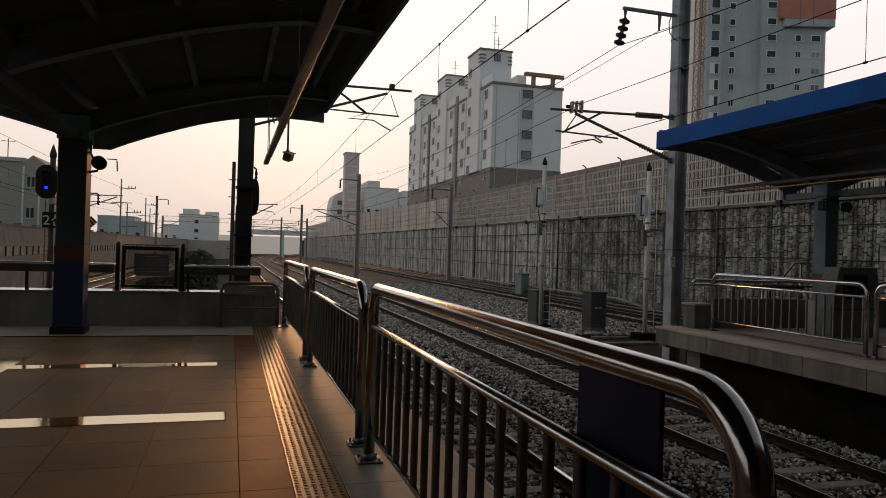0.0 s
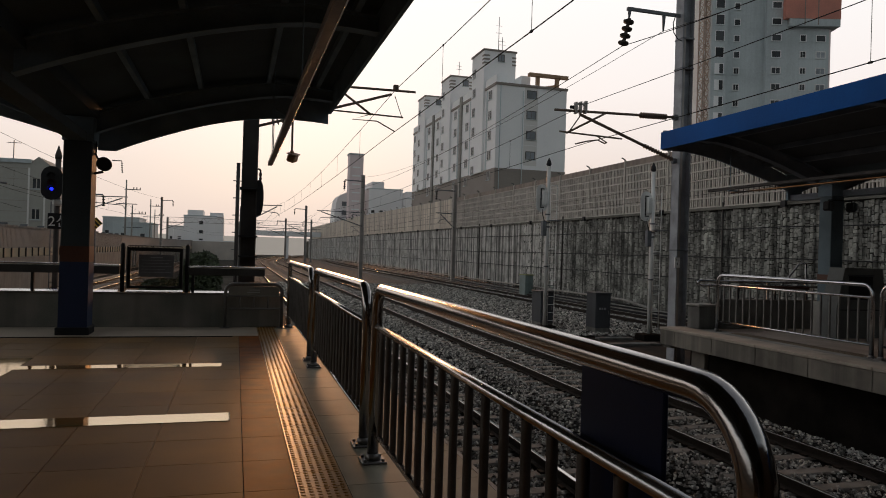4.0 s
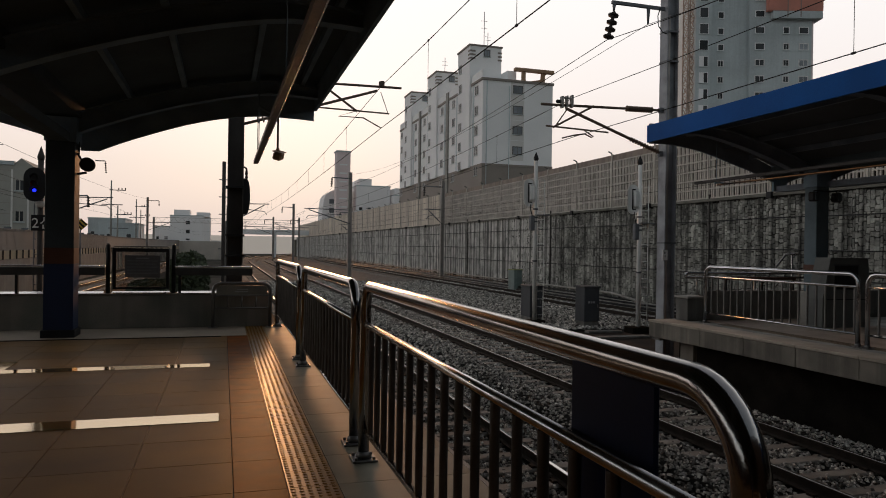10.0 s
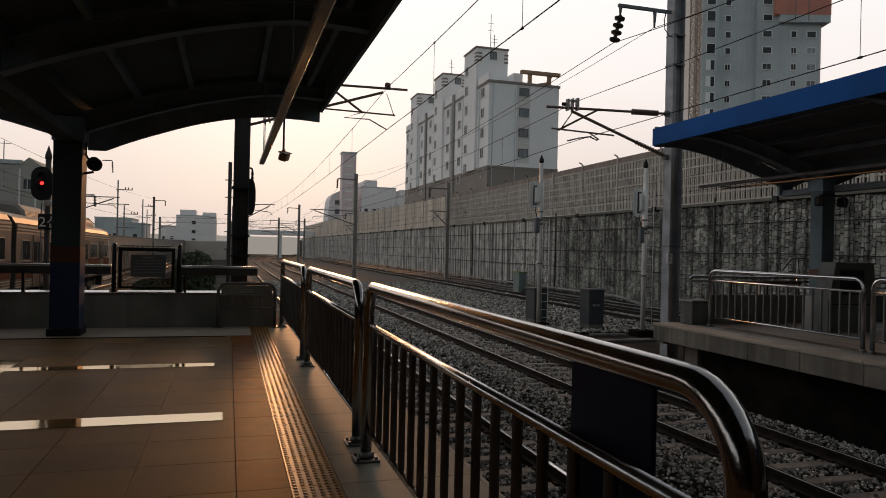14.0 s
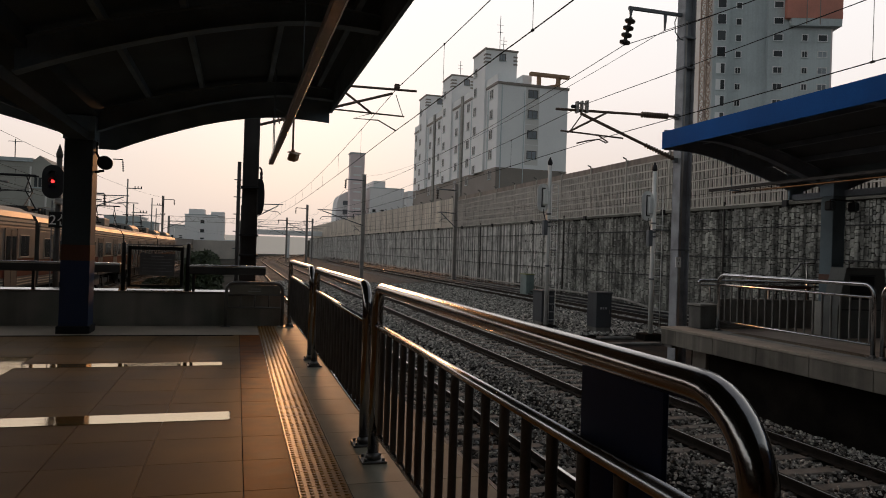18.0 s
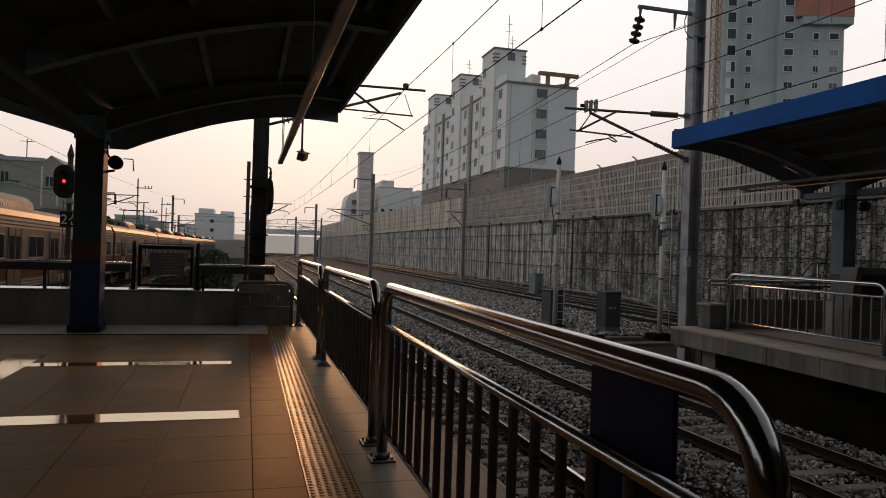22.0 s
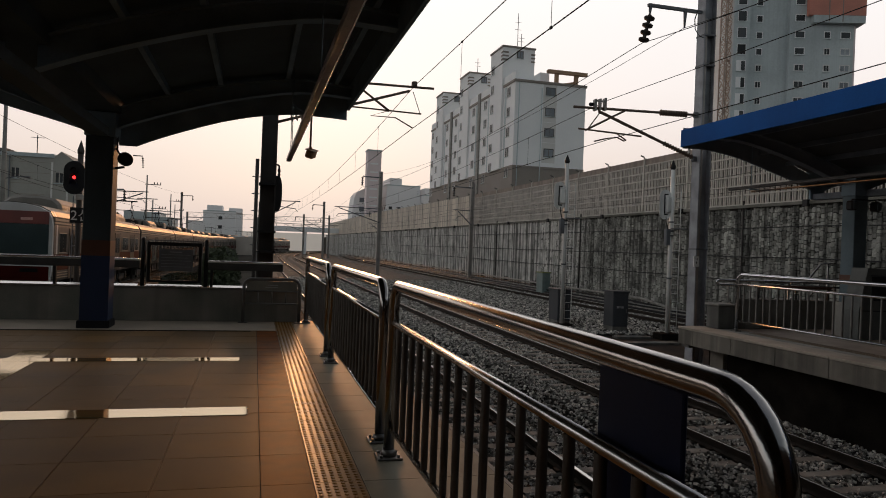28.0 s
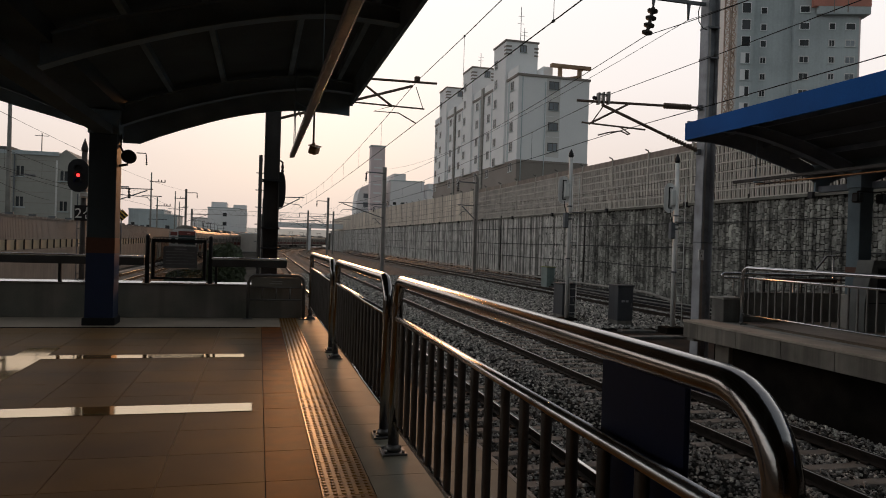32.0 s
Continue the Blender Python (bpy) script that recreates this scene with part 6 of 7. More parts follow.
# ---- left side barrier ----
def left_barrier():
    w = thing("wall_west", "long noise barrier of grey panels on a tan concrete wall", "noise barrier", kind="structure")
    X, y0, y1 = -12.8, 22.0, 210.0
    def seg(name, u0, u1, za, zb, m, label=""):
        bm = bmesh.new()
        sweep(bm, [(u0, za), (u1, za), (u1, zb), (u0, zb)], [(bend(X, y), y, 0.0) for y in ys_of(y0 - 60, y1)])
        part(name, bm, m, w, label)
    seg("base_wall", -0.25, 0.12, -2.0, 0.32, WALL_TAN, "tan stained concrete base")
    seg("light_panels", -0.08, 0.0, 0.34, 0.86, BARRIER_TAN, "tan translucent strip")
    seg("grey_panels", -0.10, 0.02, 0.88, 2.12, BARRIER_PANEL, "ribbed grey panels")
    seg("top_cap", -0.16, 0.08, 2.12, 2.24, CONCRETE_DARK, "dark rounded cap")
    ribs = bmesh.new()
    y = y0
    while y < 90:
        box(ribs, X + 0.02, X + 0.028, y - 0.05, y + 0.05, 0.90, 2.10)
        y += 0.25
    tagged(part("panel_ribs", ribs, BARRIER_PANEL, w), kind="stuff")
    y = y0
    while y < 150:
        x = bend(X, y)
        part("post", B((x, x + 0.07, y - 0.05, y + 0.05, 0.32, 0.90)), BLACK, w)
        y += 1.5
    y = y0
    while y < 90:
        x = bend(X, y)
        part("cap_hook", B((x - 0.2, x + 0.2, y - 0.06, y + 0.06, 2.24, 2.36)), MAST, w)
        y += 4.0
    # dark hazard sign and lineside posts
    s = thing("hazard_sign", "diamond-striped yellow and black warning sign on a post", "sign")
    part("post", T(([(-12.2, 70, -1.6), (-12.2, 70, 2.6)], 0.06)), MAST, s)
    pl = part("plate", B((-0.38, 0.38, -0.02, 0.02, -0.38, 0.38)), YELLOW_PAINT, s, at=pose(-12.12, 69.9, 3.05, 0, 45, 0))
    part("stripe", B((-0.36, 0.36, -0.03, -0.021, -0.08, 0.08), (-0.36, 0.36, -0.03, -0.021, 0.22, 0.34), (-0.36, 0.36, -0.03, -0.021, -0.34, -0.22)), BLACK, pl)


left_barrier()


def shrub(x, y, z, rx, ry, h, seed, label):
    s = thing("shrub", label, "shrub", "shrubs beside the track")
    rnd = random.Random(seed)
    bm = bmesh.new()
    for i in range(7):
        a = rnd.random() * 6.28
        tube(bm, [(x, y, z), (x + math.cos(a) * rx * 0.4, y + math.sin(a) * ry * 0.4, z + h * 0.5), (x + math.cos(a) * rx * 0.7, y + math.sin(a) * ry * 0.7, z + h * 0.85)], [0.06, 0.04, 0.015], 5)
    part("stems", bm, BARK, s)
    verts, faces = [], []
    for i in range(9000):
        while True:
            u, v, w = rnd.uniform(-1, 1), rnd.uniform(-1, 1), rnd.uniform(-1, 1)
            d = u * u + v * v + w * w
            if 0.5 < d < 1:
                break
        lump = 0.9 + 0.16 * noise.noise(Vector((u * 2.1 + seed, v * 2.1, w * 2.1)))
        u, v, w = (math.copysign(abs(c) ** 0.72, c) for c in (u, v, w))
        p = Vector((x + u * rx * lump, y + v * ry * lump, z + h * 0.5 + w * h * 0.5 * lump))
        t = Vector((rnd.uniform(-1, 1), rnd.uniform(-1, 1), rnd.uniform(-0.4, 1))).normalized()
        o = t.orthogonal().normalized()
        ln, wd = rnd.uniform(0.10, 0.2), rnd.uniform(0.05, 0.09)
        base = len(verts)
        verts += [tuple(p - t * ln), tuple(p + o * wd), tuple(p + t * ln), tuple(p - o * wd + t.cross(o) * 0.02)]
        faces.append((base, base + 1, base + 2, base + 3))
    me = bpy.data.meshes.new("crown")
    me.from_pydata(verts, [], faces)
    me.materials.append(LEAF)
    ob = new("crown", me)
    ob.parent = s
    return s


shrub(-1.52, 34.0, -1.9, 0.98, 2.0, 3.05, 3, "dark rounded shrub beside the descending track")
shrub(-3.1, 35.0, -1.9, 1.2, 1.4, 1.7, 5, "low dark shrub beside the descending track")


# ---- buildings ----
def window_mesh(w, h, frame_m=FRAME_W, mull=1, t=0.05, glass_m=None):
    """A window set in a wall whose face is the plane y=0, looking along -y: frame and panes."""
    fr = bmesh.new()
    xs, holes = [-w / 2], []
    for i in range(mull + 1):
        a, b = -w / 2 + w * i / (mull + 1), -w / 2 + w * (i + 1) / (mull + 1)
        xs += [a + (t if i == 0 else 0.035), b - (t if i == mull else 0.035)]
        holes.append((1 + 2 * i, 1))
    grille_mesh(fr, xs + [w / 2], (-h / 2, -h / 2 + t, h / 2 - t, h / 2), holes, -0.06, 0.10)
    sl = B((-w / 2 - 0.08, w / 2 + 0.08, -0.14, -0.062, -h / 2 - 0.07, -h / 2 + 0.02))
    pn = bmesh.new()
    box(pn, -w / 2 + t, w / 2 - t, -0.03, -0.005, -h / 2 + t, h / 2 - t)
    return mesh_of("window", fr, frame_m), mesh_of("pane", pn, glass_m or WINDOW), mesh_of("sill", sl, B_GREY)


def put_window(meshes, parent, m):
    w = share("window", meshes[0], parent, m)
    share("pane", meshes[1], w, Matrix())
    share("sill", meshes[2], w, Matrix())


W_SMALL = window_mesh(1.35, 1.35)
W_BIG = window_mesh(1.55, 1.25, CONCRETE_DARK, 1, 0.13, WINDOW_PALE)
W_STAIR = window_mesh(1.25, 1.35)
W_TOWER = window_mesh(1.05, 1.15, CONCRETE_DARK, 1, 0.14, WINDOW_PALE)
W_SLIM = window_mesh(0.62, 0.85, B_TAN)
W_FAR = window_mesh(1.0, 0.9, FRAME_W, 0)
FACE_W = Matrix.Rotation(radians(-90), 4, "Z")     # turns a window to look along -x


def white_block():
    b = thing("apartment_building", "white eight storey apartment block with brown lower floors and stair towers", "building")
    x0, x1, y0, y1, g = 35.2, 46.2, 95.0, 144.3, 3.2
    part("base", B((x0, x1, y0, y1, g, 13.4)), B_BROWN, b, "brown lower storeys")
    part("wall", B((x0, x1, y0, y1, 13.4, 25.6), (x0 + 0.15, x1, y0 + 0.15, y1, 25.6, 25.9)), B_WHITE, b)
    part("cornice", B((x0 - 0.15, x1 + 0.15, y0 - 0.15, y0 + 0.2, 25.6, 25.95), (x0 - 0.15, x0 + 0.2, y0, y1, 25.6, 25.95)), B_BROWN, b, "dark roof edge")
    part("roof", B((x0 + 0.2, x1 - 0.2, y0 + 0.2, y1 - 0.2, 25.6, 25.7)), B_GREY, b)
    part("belt_course", B((x0 - 0.08, x1 + 0.08, y0 - 0.08, y0, 13.35, 13.65), (x0 - 0.08, x0, y0, y1, 13.35, 13.65)), B_BROWN, b)
    for ya, yb, xb, zt in ((99.8, 105.4, 39.9, 31.75), (117.0, 122.4, 38.8, 31.75), (134.1, 139.5, 38.6, 31.75)):
        t = part("stair_tower", B((x0 - 0.35, xb, ya, yb, 13.5, zt)), B_WHITE, b, "stair tower rising above the roof")
        part("tower_cap", B((x0 - 0.5, xb + 0.15, ya - 0.15, yb + 0.15, zt, zt + 0.25)), B_BROWN, t, "thin dark roof edge")
        for k in range(3):
            for xa, xe in ((x0 - 0.42, x0 + 0.5), (xb - 0.6, xb + 0.06)):
                part("corner_vent", B((xa, xe, ya - 0.07, ya + 0.7, zt - 0.85 - 0.55 * k, zt - 0.62 - 0.55 * k)), B_BROWN, t, "short dark louvre at the corner")
        for k in range(6):
            put_window(W_STAIR, b, Matrix.Translation((x0 - 0.36, yb - 1.35, 14.1 + 3.0 * k)) @ FACE_W)
        put_window(W_TOWER, b, Matrix.Translation((x0 + 2.35, ya - 0.01, zt - 0.95)))
    for ya, yb in ((y0 + 0.05, 99.7), (105.5, 116.9), (122.5, 134.0), (139.6, y1)):
        part("roof_parapet", B((x0 - 0.05, x0 + 0.3, ya, yb, 25.9, 27.1)), B_WHITE, b, "white parapet on the roof")
    part("rooftop_room", B((39.95, 41.4, 97.5, 104.0, 25.9, 27.9)), B_WHITE, b)
    pg = part("roof_pergola", B((40.4, 46.6, 95.4, 96.2, 27.5, 27.95)), PERGOLA, b, "orange-brown pergola beam on the roof edge")
    for x in (41.6, 44.7):
        part("pergola_leg", B((x, x + 0.5, 95.6, 96.1, 25.9, 27.5)), PERGOLA, pg)
    bm = bmesh.new()
    tube(bm, [(42.8, 96, 26.0), (44.6, 96, 26.4), (45.4, 96, 27.5)], 0.18, 6)
    part("pergola_brace", bm, PERGOLA, pg)
    for y in (97.5, 108.3, 114.6, 125.5, 131.6, 142.8):
        for k in range(5):
            put_window(W_SMALL, b, Matrix.Translation((x0 - 0.01, y, 12.75 + 2.95 * k)) @ FACE_W)
    for k in range(4):
        put_window(W_BIG, b, Matrix.Translation((40.65, y0 - 0.01, 15.7 + 2.95 * k)))
        part("window_surround", B((39.55, 41.65, y0 - 0.012, y0 - 0.004, 14.25 + 2.95 * k, 17.15 + 2.95 * k)), B_PANEL, b, "pale tan panel round the window")
    for y in (111.3, 128.4):
        part("downpipe", B((x0 - 0.25, x0 - 0.004, y - 0.55, y + 0.55, 4, 27.0)), CONCRETE, b, "dark recessed shaft")
    for y in (98.9, 106.6, 113.0, 123.4, 133.2):
        part("stain_panel", B((x0 - 0.02, x0 - 0.004, y - 0.35, y + 0.35, 13.7, 25.4)), B_GREY, b)
    part("downpipe", T(([(x0 + 0.6, y0 - 0.12, 4), (x0 + 0.6, y0 - 0.12, 25.5)], 0.07), ([(39.3, y0 - 0.12, 4), (39.3, y0 - 0.12, 25.0)], 0.06), n=6), B_GREY, b)
    for x, y, z, h in ((37.5, 101, 31.9, 5.5), (36.0, 106, 25.9, 6.0), (38.3, 101.5, 31.9, 2.6), (36.6, 118, 31.7, 3.0)):
        a = part("aerial", T(([(x, y, z), (x, y, z + h)], 0.05), n=5), MAST, b)
        part("aerial_bars", T(*[([(x - 0.5, y, z + h * f), (x + 0.5, y, z + h * f)], 0.03) for f in (0.55, 0.75)], n=4), MAST, a)


white_block()


def grey_tower():
    """Tall raw concrete tower under construction, turned towards the line."""
    t = thing("tower_block", "tall unfinished grey concrete tower block with red formwork at its top", "building", at=pose(80.0, 108.0, 3.2, 0, 0, -18))
    H = 64
    part("wall", B((2.8, 9.8, 0, 14, 0, H)), B_GREY, t)
    part("west_bay", B((0, 2.8, -1.4, 14, 0, H)), B_GREY, t)
    part("east_bay", B((9.8, 20.7, -1.0, 14, 0, H - 2)), B_GREY, t)
    part("roof", B((0.2, 20.5, 0.2, 13.8, H, H + 0.4)), B_GREY, t)
    form = part("formwork", B((12.6, 22.2, -2.0, 12, 41.0, 54)), RED_NET, t, "red climbing formwork panels")
    part("formwork_lip", B((13.4, 22.15, -1.95, 11.9, 39.7, 40.99)), B_GREY, form, "grey concrete lip under the panels")
    for x in (15.9, 18.2):
        part("formwork_seam", B((x, x + 0.16, -2.05, -2.001, 39.9, 54)), B_BROWN, form)
    # pink strip stands in for sunlight on the tower's side face
    part("sunlit_side_strip", B((20.7, 21.1, -0.8, 13.5, 0, 39.5)), B_MAUVE, t, "pink strip painted as the sunlit side at the corner")
    big = window_mesh(1.6, 1.9, B_LIGHT, 0, 0.10)
    boarded = window_mesh(1.6, 1.9, B_LIGHT, 1, 0.10)
    board = mesh_of("board", B((-0.70, -0.04, -0.05, -0.031, -0.85, 0.85)), B_LIGHT)
    green = window_mesh(1.75, 1.3, FRAME_W, 1, 0.17, WINDOW_PALE)
    open_mid, open_dbl = window_mesh(1.15, 1.3, B_LIGHT, 0, 0.14), window_mesh(1.75, 1.3, B_LIGHT, 0, 0.14)
    mid, dbl = window_mesh(1.15, 1.3, FRAME_W, 1, 0.17), window_mesh(1.75, 1.3, FRAME_W, 1, 0.17)
    for k in range(6, 21):
        z = 2.9 * k + 3.0
        raw = z > 34.0
        put_window(big if raw else boarded, t, Matrix.Translation((1.5, -1.41, z)))
        if not raw:
            share("board", board, t, Matrix.Translation((1.5, -1.41, z)))
        put_window(open_mid if raw else mid, t, Matrix.Translation((5.0, -0.01, z)))
        put_window(open_dbl if raw else dbl, t, Matrix.Translation((11.55, -1.01, z)))
        if z < 39:
            put_window(open_mid if z > 37 else mid, t, Matrix.Translation((16.2, -1.01, z)))
            put_window(open_dbl if z > 37 else green, t, Matrix.Translation((19.3, -1.01, z)))
    c = thing("tower_crane_mast", "faded orange lattice mast of a tower crane", "crane", at=pose(79.2, 108.0, 3.2))
    s = 0.7
    for x in (-s, s):
        for y in (-s, s):
            part("leg", B((x - 0.09, x + 0.09, y - 0.09, y + 0.09, 0, 72)), CRANE, c)
    br = bmesh.new()
    for k in range(36):
        z = k * 2.0
        for a, bq in (((-s, -s), (s, -s)), ((s, -s), (s, s)), ((-s, s), (s, s)), ((-s, -s), (-s, s))):
            tube(br, [(*a, z), (*bq, z + 2.0)], 0.06, 4)
            tube(br, [(*bq, z), (*a, z + 2.0)], 0.06, 4)
            tube(br, [(*a, z), (*bq, z)], 0.06, 4)
    part("lattice", br, CRANE, c)
    part("tie", B((0, 4.5, -0.15, 0.15, 33.0, 33.3), (0, 4.5, -0.15, 0.15, 52.0, 52.3)), CRANE, c)


grey_tower()


def plain_building(name, x0, x1, y0, y1, g, h, m, label, cols, floors, sides=("s",), win=W_SMALL, z0=2.2, dz=3.0, top=True):
    b = thing(name, label, "building")
    part("wall", B((x0, x1, y0, y1, g, h)), m, b)
    part("roof", B((x0 - 0.12, x1 + 0.12, y0 - 0.12, y1 + 0.12, h, h + 0.3)), B_GREY, b)
    if top:
        part("rooftop_room", B((x0 + (x1 - x0) * 0.1, x0 + (x1 - x0) * 0.45, y0 + 0.6, y1 - 0.6, h + 0.3, h + 2.2)), m, b)
    for k in range(floors):
        z = g + z0 + dz * k
        if "s" in sides:
            for i in range(cols):
                put_window(win, b, Matrix.Translation((x0 + (x1 - x0) * (i + 0.5) / cols, y0 - 0.01, z)))
        if "w" in sides:
            for i in range(cols):
                put_window(win, b, Matrix.Translation((x0 - 0.01, y0 + (y1 - y0) * (i + 0.5) / cols, z)) @ FACE_W)
        if "e" in sides:
            for i in range(cols):
                put_window(win, b, Matrix.Translation((x1 + 0.01, y0 + (y1 - y0) * (i + 0.5) / cols, z)) @ Matrix.Rotation(radians(90), 4, "Z"))
    return b


def left_building():
    b = plain_building("apartment_building", -30.0, -15.6, 62.0, 74.0, -0.4, 7.35, B_TAN, "pale tan low apartment block behind the noise barrier", 0, 0, top=False)
    bm = bmesh.new()
    v = [bm.verts.new(p) for p in ((-15.6, 62, 7.35), (-13.7, 62, 6.95), (-13.7, 62, -0.4), (-15.6, 62, -0.4), (-15.0, 62, 7.9))]
    w = [bm.verts.new((q.co.x, 72.0, q.co.z)) for q in v]
    order = (3, 2, 1, 4, 0)
    bm.faces.new([v[i] for i in order])
    bm.faces.new([w[i] for i in reversed(order)])
    for i in range(5):
        a, c = order[i], order[(i + 1) % 5]
        bm.faces.new((v[a], v[c], w[c], w[a]))
    part("gable_wing", bm, B_TAN, b, "plain gable wing")
    for z in (1.0, 3.4, 5.8):
        put_window(W_SLIM, b, Matrix.Translation((-15.08, 61.99, z)))
        put_window(W_SLIM, b, Matrix.Translation((-18.2, 61.99, z + 0.25)))
        put_window(W_SLIM, b, Matrix.Translation((-25.0, 61.99, z)))
    part("drain", T(([(-18.6, 61.9, -0.4), (-18.6, 61.9, 7.3)], 0.06), n=6), MAST, b)
    for i in range(9):
        part("wall_joint", B((-30.0, -15.6, 61.985, 61.997, 0.2 + i * 0.84, 0.225 + i * 0.84)), B_BROWN, b)
    part("roof_clutter", B((-27.5, -24.0, 62.5, 65, 7.65, 8.15), (-21.5, -19.0, 62.5, 65, 7.65, 7.95)), CONCRETE_DARK, b, "dark low sheds on the flat roof")
    for x in (-15.62, -14.5):
        part("pilaster", B((x - 0.06, x + 0.06, 61.93, 61.996, -0.4, 7.0)), B_PANEL, b)
    a = part("aerial", T(([(-17.0, 63, 7.5), (-17.0, 63, 9.2)], 0.04), n=5), MAST, b)
    part("aerial_bars", T(([(-17.5, 63, 9.0), (-16.5, 63, 9.0)], 0.03), n=4), MAST, a)
    p = thing("utility_pole", "concrete utility pole with a street lamp", "utility pole")
    part("pole", T(([(-15.65, 51, -0.4), (-15.65, 51, 9.5)], [0.17, 0.11])), CONCRETE, p)
    part("street_lamp", T(([(-15.65, 51, 4.8), (-14.7, 51, 5.0), (-14.1, 51, 4.95)], [0.03, 0.03, 0.09])), MAST, p)


left_building()


def distance():
    h = thing("apartment_building", "pale grey flat-roofed block in the distance", "building")
    part("wall", B((-12.8, -4.9, 190, 202, -2, 8.5)), B_LIGHT, h)
    part("side_wing", B((-4.89, -3.2, 191, 202, -2, 8.2)), B_LIGHT, h)
    part("rooftop_room", B((-12.0, -8.2, 191, 200, 8.5, 10.1)), B_LIGHT, h)
    part("rooftop_room", B((-6.6, -3.3, 191.5, 200, 8.51, 9.6)), B_LIGHT, h)
    part("cornice", B((-12.9, -4.8, 189.9, 190.2, 8.5, 8.75)), B_GREY, h)
    for z in (6.9, 4.6, 2.4):
        put_window(W_FAR, h, Matrix.Translation((-8.6, 189.99, z)))
    part("outer_stair", B((-15.6, -12.82, 192, 193, 2.8, 3.0), (-15.6, -12.82, 192, 193, 4.3, 4.5), (-15.6, -15.4, 192, 193, -2, 5.2)), B_LIGHT, h, "open outer stair")
    b = thing("office_tower", "slim mauve tower in the haze far along the line", "building")
    part("wall", B((30.4, 34.3, 200, 204, -2, 28.2)), B_MAUVE, b)
    for i in range(7):
        part("band", B((31.2, 33.4, 199.9, 199.99, 10 + 2.4 * i, 10.4 + 2.4 * i)), B_LIGHT, b)
    part("roof", B((30.2, 34.5, 199.8, 204.2, 28.2, 28.6)), B_GREY, b)
    plain_building("apartment_building", 36.0, 45.8, 199, 215, -2, 18.6, B_LIGHT, "white apartment block in the haze", 4, 5, ("s", "w"), W_FAR)
    plain_building("apartment_building", 46.0, 52.0, 196, 206, -2, 16.0, B_LIGHT, "white stepped building in the haze", 2, 4, ("s",))
    cb = thing("office_building", "pale glazed building with a leaning rounded side in the haze", "building")
    bm = bmesh.new()
    prof = [(26.9, -2.0), (27.2, 7.4), (27.45, 12.0), (27.75, 14.9), (28.2, 16.2), (28.9, 17.0), (31.7, 18.4), (33.8, 18.4), (33.8, -2.0)]
    front, back = ([bm.verts.new((u, yy, v)) for u, v in prof] for yy in (206.0, 216.0))
    for i in range(len(prof)):
        bm.faces.new((front[i - 1], front[i], back[i], back[i - 1]))
    bm.faces.new(front)
    bm.faces.new(list(reversed(back)))
    bmesh.ops.recalc_face_normals(bm, faces=bm.faces)
    part("wall", bm, B_LIGHT, cb)
    for i in range(4):
        part("window_band", B((29.3, 33.2, 205.9, 205.99, 6.0 + 2.6 * i, 7.3 + 2.6 * i)), WINDOW_PALE, cb)
    plain_building("warehouse", -34.0, -25.0, 205, 220, -2, 7.8, B_GREY, "grey flat shed behind the barrier", 4, 1, ("s",), W_FAR, 6.0, top=False)
    plain_building("warehouse", -26.0, -18.0, 170, 182, -2, 5.6, B_GREY, "grey low shed behind the barrier", 2, 1, ("s",), W_FAR, 5.0, top=False)
    plain_building("house", -45.0, -36.0, 190, 205, -2, 7.5, B_TAN, "low tan house behind the barrier", 3, 2, ("s",), top=False)
    plain_building("house", -20.0, -15.5, 230, 240, -2, 6.6, B_LIGHT, "low pale house far off", 2, 2, ("s",), W_FAR, top=False)
    # slab added across the far ground to stand in for haze
    hz = tagged(new("backdrop", None), "pale glowing slab painted as distance haze beyond the footbridge", "backdrop", kind="structure")
    part("painted_haze_slab", B((-40.0, 90.0, 284, 285, -2.0, 4.9)), HAZE, hz)
    plain_building("apartment_building", 48.0, 62.0, 150, 170, 3.2, 12.0, B_TAN, "low tan block behind the fence", 4, 2, ("s", "w"))
    w = thing("wall_abutment", "brownish concrete wall beside the footbridge", "retaining wall", kind="structure")
    part("wall", B((-17.0, 0.4, 168.0, 169.0, -2.0, 2.1)), mat("pale_abutment_concrete", (0.60, 0.54, 0.48), 0.85, 0, (0.48, 0.43, 0.385), 0.3, 5, 0.1), w)
    part("coping", B((-17.1, 0.5, 167.9, 169.1, 2.1, 2.3)), B_LIGHT, w)
    # gantry and footbridge across the line
    g = thing("footbridge", "pale footbridge across the tracks in the distance", "bridge")
    part("deck", B((1.0, 36.0, 176.0, 178.6, 4.0, 5.2)), B_LIGHT, g)
    part("handrail", B((1.0, 36.0, 176.0, 176.1, 5.8, 5.95)), MAST_FAR, g)
    for i in range(18):
        part("baluster", B((1 + i * 2.0, 1.1 + i * 2.0, 176.0, 176.1, 5.2, 5.8)), MAST_FAR, g)
    for x in (1.6, 12.0, 25.0, 35.0):
        part("pier", B((x - 0.4, x + 0.4, 176.6, 178.0, -2, 4.0)), B_LIGHT, g)
    n = thing("lattice_gantry", "steel lattice gantry over the tracks in the distance", "gantry")
    tr = bmesh.new()
    for i in range(24):
        x = -14 + i * 1.6
        tube(tr, [(x, 160, 6.0), (x + 0.8, 160, 7.0), (x + 1.6, 160, 6.0)], 0.03, 4)
    for z in (5.95, 6.95):
        part("chord", B((-14, 24.4, 159.95, 160.05, z, z + 0.07)), MAST_FAR, n)
    part("lattice", tr, MAST_FAR, n)
    for x in (-14, 24.4):
        part("leg", B((x - 0.2, x + 0.2, 159.8, 160.2, -1.6, 7.0)), MAST_FAR, n)
